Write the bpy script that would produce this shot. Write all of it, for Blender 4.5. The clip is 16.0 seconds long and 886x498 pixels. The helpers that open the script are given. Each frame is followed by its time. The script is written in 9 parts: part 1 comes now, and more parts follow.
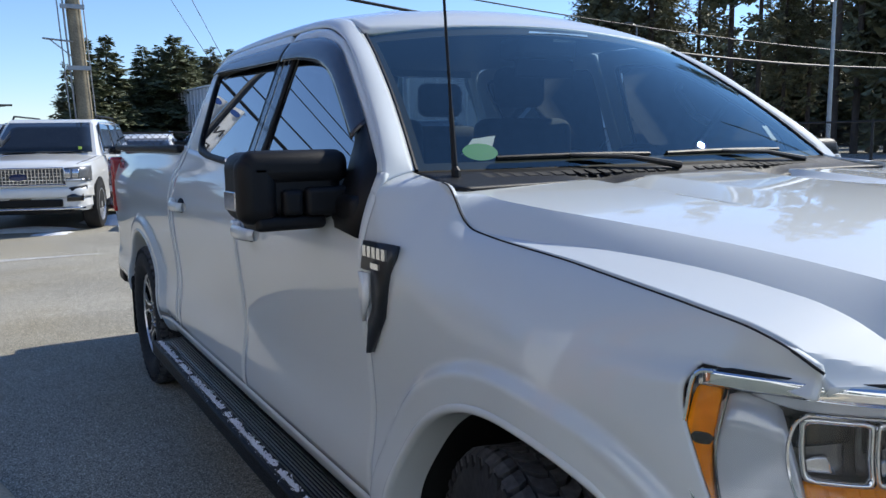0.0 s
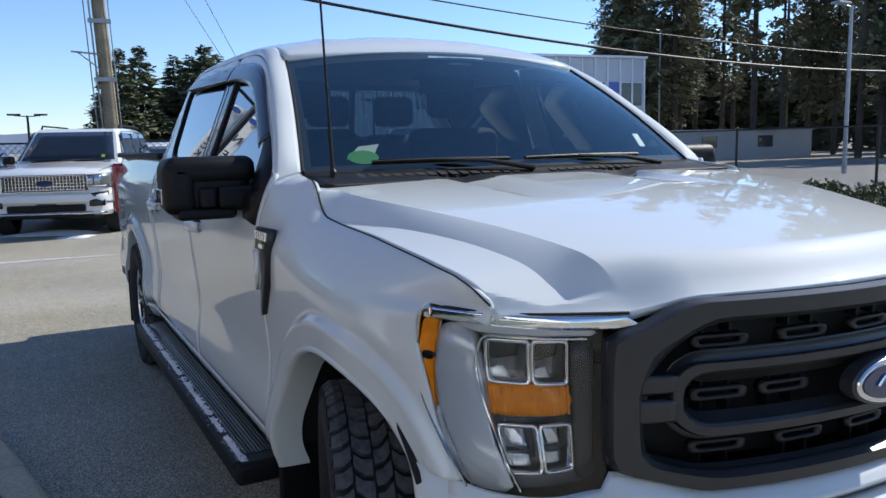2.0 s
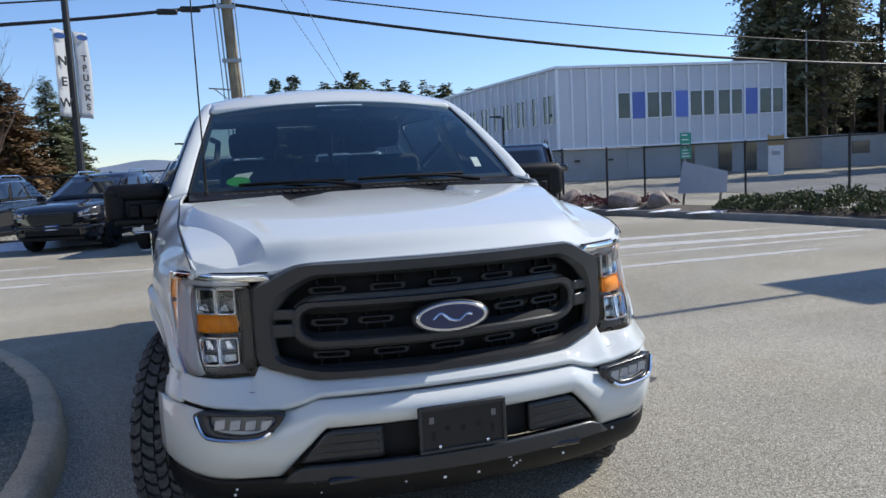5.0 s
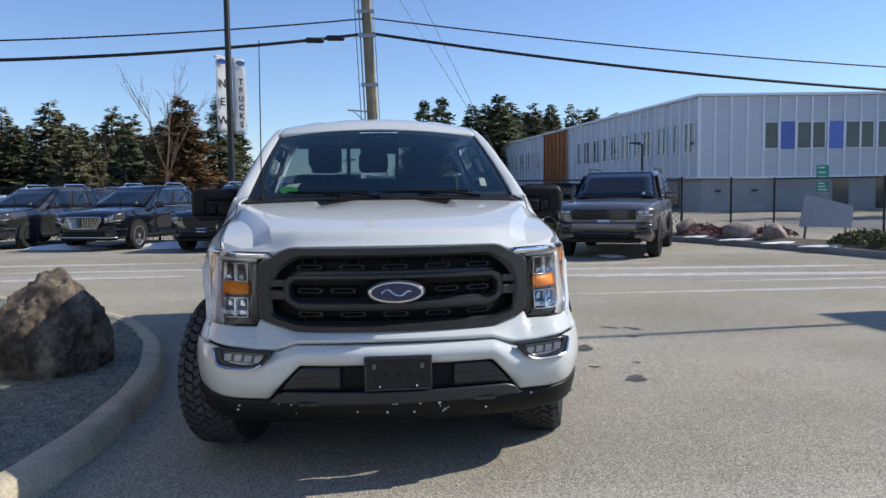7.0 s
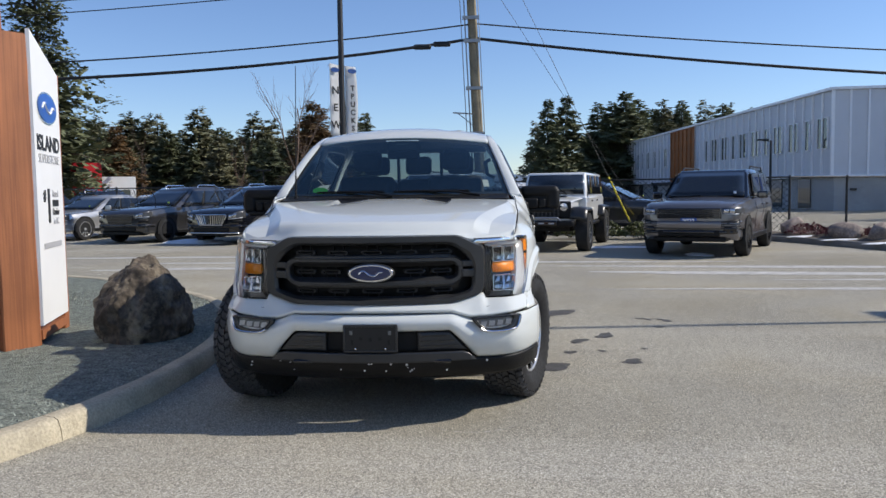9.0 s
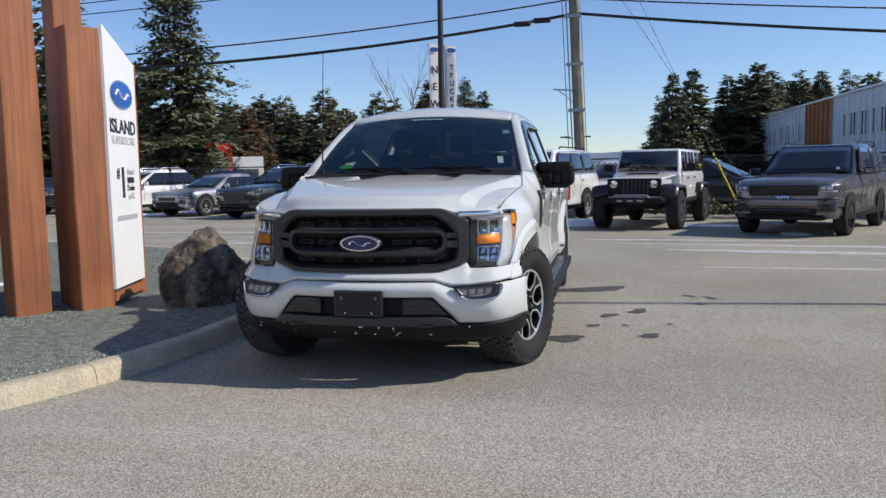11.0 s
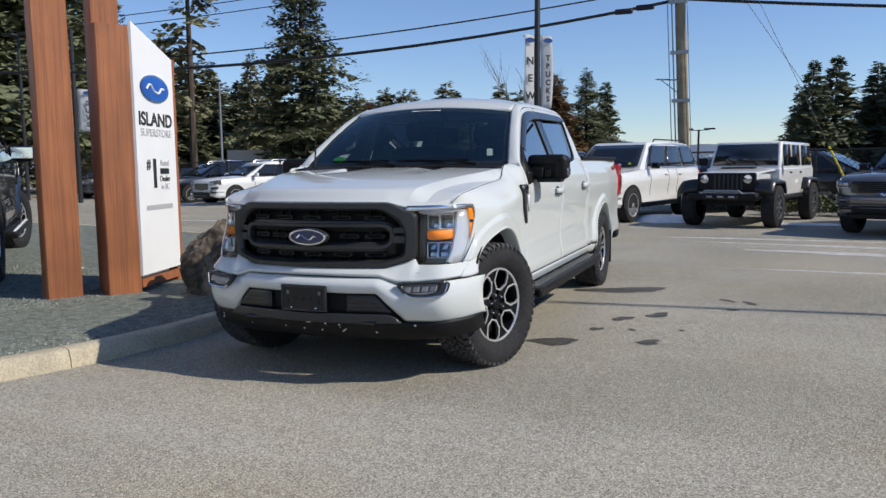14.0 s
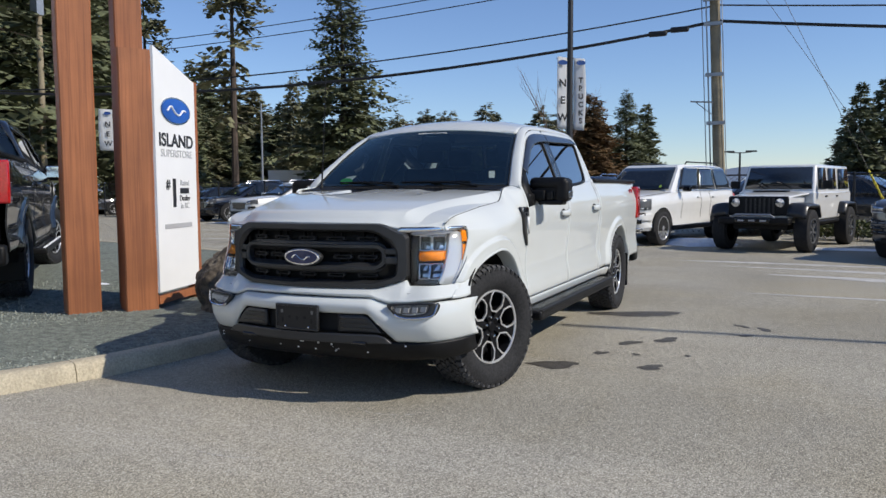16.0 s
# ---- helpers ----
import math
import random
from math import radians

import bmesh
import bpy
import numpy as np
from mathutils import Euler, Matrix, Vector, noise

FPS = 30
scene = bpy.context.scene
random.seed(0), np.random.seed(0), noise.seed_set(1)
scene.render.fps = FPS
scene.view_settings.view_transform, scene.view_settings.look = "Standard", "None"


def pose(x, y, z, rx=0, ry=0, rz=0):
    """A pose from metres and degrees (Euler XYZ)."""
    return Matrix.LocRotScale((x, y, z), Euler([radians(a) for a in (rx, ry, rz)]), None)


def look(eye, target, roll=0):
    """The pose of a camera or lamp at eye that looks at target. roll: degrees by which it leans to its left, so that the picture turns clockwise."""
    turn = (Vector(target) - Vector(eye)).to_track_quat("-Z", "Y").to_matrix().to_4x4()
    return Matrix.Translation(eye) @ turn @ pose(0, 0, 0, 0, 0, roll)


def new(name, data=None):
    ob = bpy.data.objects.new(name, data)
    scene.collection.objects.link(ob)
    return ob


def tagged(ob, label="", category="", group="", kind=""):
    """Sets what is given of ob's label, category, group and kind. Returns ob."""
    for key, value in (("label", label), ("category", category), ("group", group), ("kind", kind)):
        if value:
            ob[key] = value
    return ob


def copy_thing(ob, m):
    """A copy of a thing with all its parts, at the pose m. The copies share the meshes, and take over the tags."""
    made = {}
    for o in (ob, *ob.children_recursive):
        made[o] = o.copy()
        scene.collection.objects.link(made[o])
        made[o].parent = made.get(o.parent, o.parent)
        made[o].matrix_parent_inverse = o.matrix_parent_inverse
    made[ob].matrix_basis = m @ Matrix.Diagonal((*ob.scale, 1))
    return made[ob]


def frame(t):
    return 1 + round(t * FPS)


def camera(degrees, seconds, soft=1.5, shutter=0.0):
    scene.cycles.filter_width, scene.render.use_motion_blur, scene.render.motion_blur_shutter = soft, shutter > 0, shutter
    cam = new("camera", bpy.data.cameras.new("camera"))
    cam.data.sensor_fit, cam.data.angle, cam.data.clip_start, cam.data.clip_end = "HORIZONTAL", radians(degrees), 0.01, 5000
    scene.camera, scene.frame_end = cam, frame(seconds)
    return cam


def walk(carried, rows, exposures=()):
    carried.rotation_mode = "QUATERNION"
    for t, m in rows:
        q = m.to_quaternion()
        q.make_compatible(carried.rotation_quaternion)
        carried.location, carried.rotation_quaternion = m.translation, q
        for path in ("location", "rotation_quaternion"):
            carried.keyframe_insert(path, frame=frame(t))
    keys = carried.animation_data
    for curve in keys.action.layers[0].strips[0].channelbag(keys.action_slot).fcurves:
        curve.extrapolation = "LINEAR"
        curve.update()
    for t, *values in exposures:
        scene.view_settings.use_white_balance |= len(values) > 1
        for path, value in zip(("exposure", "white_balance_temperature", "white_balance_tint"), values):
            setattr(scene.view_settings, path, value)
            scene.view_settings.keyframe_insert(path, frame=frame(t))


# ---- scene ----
cam = camera(59.3, 16.0)
PATH = [
    (0, (-1.792, -0.185, 1.427), (-0.787, 1.521, 1.144), -0.9),
    (0.5, (-1.76, -0.247, 1.431), (-0.765, 1.465, 1.149), -0.9),
    (1, (-1.681, -0.399, 1.433), (-0.702, 1.322, 1.148), -1.2),
    (1.5, (-1.637, -0.612, 1.43), (-0.674, 1.118, 1.152), -1.2),
    (2, (-1.642, -0.86, 1.424), (-0.702, 0.885, 1.158), -1.2),
    (2.5, (-1.543, -1.092, 1.432), (-0.641, 0.674, 1.173), -1.9),
    (3, (-1.382, -1.348, 1.44), (-0.528, 0.442, 1.186), -2.5),
    (3.5, (-1.27, -1.619, 1.431), (-0.474, 0.199, 1.18), -2.9),
    (6, (-0.482, -2.893, 1.391), (-0.067, -0.945, 1.212), -2.0),
    (6.5, (-0.357, -3.179, 1.36), (-0.037, -1.212, 1.199), -1.3),
    (7, (-0.208, -3.455, 1.365), (0.02, -1.473, 1.218), -0.7),
    (7.5, (0.023, -3.679, 1.367), (0.169, -1.689, 1.227), -0.2),
    (8, (0.208, -3.905, 1.356), (0.272, -1.911, 1.221), -0.2),
    (8.5, (0.396, -4.127, 1.358), (0.376, -2.131, 1.222), -0.5),
    (9, (0.632, -4.275, 1.36), (0.526, -2.284, 1.215), -0.8),
    (9.5, (0.877, -4.466, 1.351), (0.686, -2.481, 1.196), -1.1),
    (12, (1.869, -4.402, 1.33), (1.318, -2.491, 1.114), -1.0),
    (12.5, (2.056, -4.336, 1.333), (1.451, -2.441, 1.117), -1.2),
    (13, (2.237, -4.246, 1.329), (1.586, -2.367, 1.114), -1.3),
    (13.5, (2.361, -4.097, 1.321), (1.667, -2.233, 1.107), -1.1),
    (14, (2.493, -3.96, 1.317), (1.757, -2.112, 1.108), -0.7),
    (14.5, (2.643, -3.876, 1.323), (1.872, -2.041, 1.125), -0.6),
    (15, (2.741, -3.844, 1.32), (1.944, -2.019, 1.137), -0.4),
    (15.5, (2.768, -3.851, 1.321), (1.949, -2.034, 1.155), -0.4),
    (16, (2.776, -3.871, 1.322), (1.943, -2.06, 1.167), -0.3),
]
walk(cam, [(t, look(eye, target, roll)) for t, eye, target, roll in PATH], [(0.0, 1.34, 6420, 8), (3.5, 1.30, 6440, 8), (6.0, 1.20, 6620, 10), (9.5, 1.05, 6760, 10), (12.0, 0.98, 6760, 10), (16.0, 0.94, 6760, 10)])

# ---- light ----
SUN_TO = Vector((1.25, 0.10, 1.0)).normalized()
world = bpy.data.worlds.new("sky")
scene.world = world
world.use_nodes = True
wn = world.node_tree.nodes
wl = world.node_tree.links
sky = wn.new("ShaderNodeTexSky")
sky.sky_type = "NISHITA"
sky.sun_disc = False
sky.sun_elevation = math.asin(SUN_TO.z)
sky.sun_rotation = math.atan2(SUN_TO.x, SUN_TO.y)
sky.altitude = 0
sky.air_density = 1.0
sky.dust_density = 0.0
sky.ozone_density = 3.6
wn["Background"].inputs["Strength"].default_value = 0.062
deep = wn.new("ShaderNodeMix")
deep.data_type, deep.blend_type = "RGBA", "MULTIPLY"
deep.inputs[0].default_value = 1.0
deep.inputs[7].default_value = (0.87, 0.95, 1.15, 1)
wl.new(sky.outputs["Color"], deep.inputs[6])
wl.new(deep.outputs[2], wn["Background"].inputs["Color"])
sun_data = bpy.data.lights.new("sun", "SUN")
sun_data.energy = 2.16
sun_data.angle = radians(0.55)
sun_data.color = (1.0, 0.955, 0.88)
sun = new("sun", sun_data)
sun.matrix_world = look(SUN_TO * 60, (0, 0, 0))


# ---- materials ----
def mat(name, base, rough=0.5, metal=0.0, var=0.12, scale=6.0, fine=0.0, fine_scale=120.0, bump=0.0, bump_scale=80.0,
        coat=0.0, tint=None, spec=0.5, rough_var=0.0, piece=0.0):
    m = bpy.data.materials.new(name)
    m.use_nodes = True
    n, l = m.node_tree.nodes, m.node_tree.links
    p = n["Principled BSDF"]
    p.inputs["Roughness"].default_value = rough
    p.inputs["Metallic"].default_value = metal
    p.inputs["Coat Weight"].default_value = coat
    p.inputs["Coat Roughness"].default_value = 0.03
    p.inputs["Specular IOR Level"].default_value = spec
    co = n.new("ShaderNodeTexCoord")
    no = n.new("ShaderNodeTexNoise")
    no.inputs["Scale"].default_value = scale
    no.inputs["Detail"].default_value = 5
    l.new(co.outputs["Object"], no.inputs["Vector"])
    ramp = n.new("ShaderNodeMix")
    ramp.data_type = "RGBA"
    dark = tint or tuple(c * (1 - var) for c in base)
    ramp.inputs[6].default_value = (*dark, 1)
    ramp.inputs[7].default_value = (*(min(1, c * (1 + var * 0.7)) for c in base), 1)
    mr = n.new("ShaderNodeMapRange")
    mr.inputs[1].default_value, mr.inputs[2].default_value = 0.3, 0.7
    l.new(no.outputs["Fac"], mr.inputs[0])
    l.new(mr.outputs[0], ramp.inputs[0])
    col = ramp.outputs[2]
    if fine or piece:
        hs = n.new("ShaderNodeHueSaturation")
        l.new(col, hs.inputs["Color"])
        mr2 = n.new("ShaderNodeMapRange")
        if fine:
            nf = n.new("ShaderNodeTexNoise")
            nf.inputs["Scale"].default_value = fine_scale
            nf.inputs["Detail"].default_value = 2
            l.new(co.outputs["Object"], nf.inputs["Vector"])
            mr2.inputs[1].default_value, mr2.inputs[2].default_value = 0.3, 0.7
            mr2.inputs[3].default_value, mr2.inputs[4].default_value = 1 - fine, 1 + fine
            l.new(nf.outputs["Fac"], mr2.inputs[0])
        else:
            oi = n.new("ShaderNodeObjectInfo")
            mr2.inputs[3].default_value, mr2.inputs[4].default_value = 1 - piece, 1 + piece
            l.new(oi.outputs["Random"], mr2.inputs[0])
        l.new(mr2.outputs[0], hs.inputs["Value"])
        col = hs.outputs["Color"]
    l.new(col, p.inputs["Base Color"])
    if rough_var:
        mr3 = n.new("ShaderNodeMapRange")
        mr3.inputs[3].default_value, mr3.inputs[4].default_value = rough - rough_var, rough + rough_var
        l.new(no.outputs["Fac"], mr3.inputs[0])
        l.new(mr3.outputs[0], p.inputs["Roughness"])
    if bump:
        nb = n.new("ShaderNodeTexNoise")
        nb.inputs["Scale"].default_value = bump_scale
        nb.inputs["Detail"].default_value = 3
        l.new(co.outputs["Object"], nb.inputs["Vector"])
        bp = n.new("ShaderNodeBump")
        bp.inputs["Strength"].default_value = bump
        bp.inputs["Distance"].default_value = 0.02
        l.new(nb.outputs["Fac"], bp.inputs["Height"])
        l.new(bp.outputs["Normal"], p.inputs["Normal"])
    return m


def glow(name, color, strength):
    m = bpy.data.materials.new(name)
    m.use_nodes = True
    p = m.node_tree.nodes["Principled BSDF"]
    p.inputs["Base Color"].default_value = (*color, 1)
    p.inputs["Emission Color"].default_value = (*color, 1)
    p.inputs["Emission Strength"].default_value = strength
    return m


def glass(name, tint, mix, rough=0.0, ior=1.45, sheen=(1, 1, 1)):
    """A thin pane: tinted see-through mixed with mirror gloss by Fresnel."""
    m = bpy.data.materials.new(name)
    m.use_nodes = True
    n, l = m.node_tree.nodes, m.node_tree.links
    n.remove(n["Principled BSDF"])
    tr = n.new("ShaderNodeBsdfTransparent")
    tr.inputs["Color"].default_value = (*tint, 1)
    gl = n.new("ShaderNodeBsdfGlossy")
    gl.inputs["Color"].default_value = (*sheen, 1)
    gl.inputs["Roughness"].default_value = rough
    fr = n.new("ShaderNodeFresnel")
    fr.inputs["IOR"].default_value = ior
    ad = n.new("ShaderNodeMath")
    ad.operation = "ADD"
    ad.use_clamp = True
    ad.inputs[1].default_value = mix
    l.new(fr.outputs[0], ad.inputs[0])
    mx = n.new("ShaderNodeMixShader")
    l.new(ad.outputs[0], mx.inputs[0])
    l.new(tr.outputs[0], mx.inputs[1])
    l.new(gl.outputs[0], mx.inputs[2])
    l.new(mx.outputs[0], n["Material Output"].inputs["Surface"])
    return m


def asphalt_mat():
    m = mat("asphalt", (0.322, 0.300, 0.245), 0.9, var=0.20, scale=0.35, fine=0.7, fine_scale=150, bump=0.15, bump_scale=160, spec=0.2)
    n, l = m.node_tree.nodes, m.node_tree.links
    p = n["Principled BSDF"]
    src = p.inputs["Base Color"].links[0].from_socket
    co = n.new("ShaderNodeTexCoord")
    # pale dried salt, drawn out along the drive lane
    mp = n.new("ShaderNodeMapping")
    mp.inputs["Rotation"].default_value = (0, 0, radians(9))
    mp.inputs["Scale"].default_value = (0.035, 0.55, 1)
    l.new(co.outputs["Object"], mp.inputs["Vector"])
    ns = n.new("ShaderNodeTexNoise")
    ns.inputs["Scale"].default_value = 1.0
    ns.inputs["Detail"].default_value = 6
    ns.inputs["Roughness"].default_value = 0.65
    l.new(mp.outputs[0], ns.inputs["Vector"])
    r = n.new("ShaderNodeMapRange")
    r.inputs[1].default_value, r.inputs[2].default_value = 0.50, 0.70
    r.inputs[3].default_value, r.inputs[4].default_value = 0.0, 0.60
    l.new(ns.outputs["Fac"], r.inputs[0])
    mx = n.new("ShaderNodeMix")
    mx.data_type = "RGBA"
    mx.inputs[7].default_value = (0.43, 0.405, 0.35, 1)
    l.new(r.outputs[0], mx.inputs[0])
    # broad brownish dust and greyer worn lanes
    nd = n.new("ShaderNodeTexNoise")
    nd.inputs["Scale"].default_value = 0.45
    nd.inputs["Detail"].default_value = 4
    nd.inputs["Distortion"].default_value = 0.8
    l.new(co.outputs["Object"], nd.inputs["Vector"])
    rd = n.new("ShaderNodeMapRange")
    rd.inputs[1].default_value, rd.inputs[2].default_value = 0.42, 0.66
    rd.inputs[4].default_value = 0.85
    l.new(nd.outputs["Fac"], rd.inputs[0])
    dust = n.new("ShaderNodeMix")
    dust.data_type, dust.blend_type = "RGBA", "MULTIPLY"
    dust.inputs[7].default_value = (1.0, 0.96, 0.87, 1)
    l.new(rd.outputs[0], dust.inputs[0])
    l.new(src, dust.inputs[6])
    l.new(dust.outputs[2], mx.inputs[6])
    # scattered pale stones in the binder
    vo = n.new("ShaderNodeTexVoronoi")
    vo.inputs["Scale"].default_value = 88
    l.new(co.outputs["Object"], vo.inputs["Vector"])
    r2 = n.new("ShaderNodeMapRange")
    r2.inputs[1].default_value, r2.inputs[2].default_value = 0.10, 0.30
    r2.inputs[3].default_value, r2.inputs[4].default_value = 0.9, 0.0
    l.new(vo.outputs["Distance"], r2.inputs[0])
    sel = n.new("ShaderNodeMath")
    sel.operation = "MULTIPLY"
    sep = n.new("ShaderNodeSeparateColor")
    l.new(vo.outputs["Color"], sep.inputs[0])
    gt = n.new("ShaderNodeMath")
    gt.operation = "GREATER_THAN"
    gt.inputs[1].default_value = 0.66
    l.new(sep.outputs[0], gt.inputs[0])
    l.new(gt.outputs[0], sel.inputs[0])
    l.new(r2.outputs[0], sel.inputs[1])
    mx2 = n.new("ShaderNodeMix")
    mx2.data_type = "RGBA"
    mx2.inputs[7].default_value = (0.82, 0.79, 0.71, 1)
    l.new(sel.outputs[0], mx2.inputs[0])
    l.new(mx.outputs[2], mx2.inputs[6])
    grit = n.new("ShaderNodeTexVoronoi")
    grit.inputs["Scale"].default_value = 120
    l.new(co.outputs["Object"], grit.inputs["Vector"])
    gs = n.new("ShaderNodeSeparateColor")
    l.new(grit.outputs["Color"], gs.inputs[0])
    gr = n.new("ShaderNodeMapRange")
    gr.inputs[3].default_value, gr.inputs[4].default_value = 0.60, 1.40
    l.new(gs.outputs[1], gr.inputs[0])
    hv = n.new("ShaderNodeHueSaturation")
    l.new(gr.outputs[0], hv.inputs["Value"])
    l.new(mx2.outputs[2], hv.inputs["Color"])
    # small dark pits where stones have gone, thicker in some lanes
    pit = n.new("ShaderNodeTexVoronoi")
    pit.inputs["Scale"].default_value = 58
    l.new(co.outputs["Object"], pit.inputs["Vector"])
    ps = n.new("ShaderNodeSeparateColor")
    l.new(pit.outputs["Color"], ps.inputs[0])
    worn = n.new("ShaderNodeMapRange")
    worn.inputs[1].default_value, worn.inputs[2].default_value = 0.35, 0.65
    worn.inputs[3].default_value, worn.inputs[4].default_value = 0.55, 0.85
    l.new(nd.outputs["Fac"], worn.inputs[0])
    pg = n.new("ShaderNodeMath")
    pg.operation = "GREATER_THAN"
    l.new(ps.outputs[2], pg.inputs[0])
    l.new(worn.outputs[0], pg.inputs[1])
    pr = n.new("ShaderNodeMapRange")
    pr.inputs[1].default_value, pr.inputs[2].default_value = 0.12, 0.30
    pr.inputs[3].default_value, pr.inputs[4].default_value = 0.85, 0.0
    l.new(pit.outputs["Distance"], pr.inputs[0])
    pm = n.new("ShaderNodeMath")
    pm.operation = "MULTIPLY"
    l.new(pg.outputs[0], pm.inputs[0])
    l.new(pr.outputs[0], pm.inputs[1])
    mx3 = n.new("ShaderNodeMix")
    mx3.data_type = "RGBA"
    mx3.inputs[7].default_value = (0.055, 0.05, 0.042, 1)
    l.new(pm.outputs[0], mx3.inputs[0])
    l.new(hv.outputs["Color"], mx3.inputs[6])
    l.new(mx3.outputs[2], p.inputs["Base Color"])
    return m


def wood_mat():
    m = mat("stained_cedar", (0.36, 0.128, 0.048), 0.62, var=0.25, scale=1.5, bump=0.05, bump_scale=60)
    n, l = m.node_tree.nodes, m.node_tree.links
    p = n["Principled BSDF"]
    src = p.inputs["Base Color"].links[0].from_socket
    co = n.new("ShaderNodeTexCoord")
    mp = n.new("ShaderNodeMapping")
    mp.inputs["Scale"].default_value = (45, 45, 1.1)
    l.new(co.outputs["Object"], mp.inputs["Vector"])
    ns = n.new("ShaderNodeTexNoise")
    ns.inputs["Scale"].default_value = 1
    ns.inputs["Detail"].default_value = 4
    ns.inputs["Distortion"].default_value = 0.6
    l.new(mp.outputs[0], ns.inputs["Vector"])
    r = n.new("ShaderNodeMapRange")
    r.inputs[1].default_value, r.inputs[2].default_value = 0.35, 0.62
    r.inputs[3].default_value, r.inputs[4].default_value = 0.55, 0.0
    l.new(ns.outputs["Fac"], r.inputs[0])
    mx = n.new("ShaderNodeMix")
    mx.data_type = "RGBA"
    mx.inputs[7].default_value = (0.16, 0.052, 0.022, 1)
    l.new(r.outputs[0], mx.inputs[0])
    l.new(src, mx.inputs[6])
    l.new(mx.outputs[2], p.inputs["Base Color"])
    return m


M_ASPHALT = asphalt_mat()
M_PATCH = mat("stained_and_shadowed_asphalt", (0.080, 0.072, 0.058), 0.6, var=0.3, scale=8, fine=0.4, fine_scale=90, bump=0.4, bump_scale=130)
M_SALT = mat("dried_salt", (0.50, 0.485, 0.455), 0.9, var=0.3, scale=5, fine=0.3, fine_scale=60, bump=0.4, bump_scale=110)
M_ROAD = mat("side_road_asphalt", (0.20, 0.195, 0.185), 0.9, var=0.2, scale=0.6, fine=0.3, fine_scale=30)
M_TREAD = mat("tread_rubber", (0.062, 0.062, 0.064), 0.8, var=0.3, scale=8, fine=0.3, fine_scale=60, spec=0.3)
M_KERB = mat("kerb_concrete", (0.46, 0.40, 0.29), 0.9, var=0.18, scale=4, fine=0.18, fine_scale=60, bump=0.35, bump_scale=60)
M_GRAVEL = mat("gravel_base", (0.185, 0.205, 0.17), 0.95, var=0.4, scale=14, fine=0.55, fine_scale=70, bump=1.0, bump_scale=70)
M_STONES = mat("gravel_stones", (0.24, 0.26, 0.225), 0.9, var=0.5, scale=25, bump=0.2)
M_ROCK = mat("boulder_rock", (0.092, 0.073, 0.054), 0.9, var=0.7, scale=4.5, fine=0.4, fine_scale=26, bump=1.0, bump_scale=12)


def lichen(m, colour, scale, lo, hi):
    """Pale crusts scattered over a rock."""
    n, l = m.node_tree.nodes, m.node_tree.links
    p = n["Principled BSDF"]
    src = p.inputs["Base Color"].links[0].from_socket
    co = n.new("ShaderNodeTexCoord")
    ns = n.new("ShaderNodeTexNoise")
    ns.inputs["Scale"].default_value = scale
    ns.inputs["Detail"].default_value = 7
    ns.inputs["Roughness"].default_value = 0.7
    l.new(co.outputs["Object"], ns.inputs["Vector"])
    r = n.new("ShaderNodeMapRange")
    r.inputs[1].default_value, r.inputs[2].default_value = lo, hi
    l.new(ns.outputs["Fac"], r.inputs[0])
    mx = n.new("ShaderNodeMix")
    mx.data_type = "RGBA"
    mx.inputs[7].default_value = (*colour, 1)
    l.new(r.outputs[0], mx.inputs[0])
    l.new(src, mx.inputs[6])
    l.new(mx.outputs[2], p.inputs["Base Color"])


lichen(M_ROCK, (0.25, 0.21, 0.15), 3.2, 0.50, 0.64)
M_BEDROCK = mat("bed_rock", (0.30, 0.24, 0.20), 0.85, var=0.5, scale=3, fine=0.3, fine_scale=22, bump=0.8, bump_scale=9)
M_SOIL = mat("bed_soil", (0.10, 0.08, 0.06), 0.95, var=0.4, scale=5, fine=0.4, fine_scale=40, bump=0.8, bump_scale=30)
M_WOOD = wood_mat()
M_WHITE = mat("white_sign_panel", (0.80, 0.80, 0.79), 0.45, var=0.03, scale=3)
M_BLUE_OVAL = mat("blue_enamel", (0.012, 0.045, 0.20), 0.25, var=0.3, scale=2, coat=0.6)
M_BADGEBLUE = mat("navy_enamel", (0.006, 0.018, 0.085), 0.25, var=0.2, scale=2, coat=0.6)
M_PROJECTOR = mat("dim_reflector", (0.17, 0.175, 0.18), 0.22, metal=0.7, var=0.4, scale=40)
M_SILVER = mat("silver_trim", (0.70, 0.71, 0.73), 0.18, metal=1.0, var=0.04)
M_LETTER_DARK = mat("dark_lettering", (0.02, 0.02, 0.022), 0.5, var=0.05)
M_LETTER_GREY = mat("grey_lettering", (0.42, 0.42, 0.43), 0.5, var=0.05)
M_LETTER_WHITE = mat("white_lettering", (0.82, 0.82, 0.82), 0.5, var=0.03)
M_PAINT = mat("pale_grey_car_paint", (0.600, 0.624, 0.608), 0.55, var=0.012, scale=2, coat=1.0, spec=0.12)
M_PAINT.node_tree.nodes["Principled BSDF"].inputs["Coat IOR"].default_value = 1.55
M_WHITEPAINT = mat("white_car_paint", (0.74, 0.74, 0.72), 0.3, var=0.03, coat=0.9)
M_GREYPAINT = mat("grey_car_paint", (0.042, 0.041, 0.042), 0.35, metal=0.4, var=0.05, coat=1.0, spec=0.2)
M_DARKPAINT = mat("black_car_paint", (0.007, 0.008, 0.012), 0.3, var=0.1, coat=1.0, spec=0.1)
for m_ in (M_GREYPAINT, M_DARKPAINT):
    m_.node_tree.nodes["Principled BSDF"].inputs["Coat IOR"].default_value = 1.75
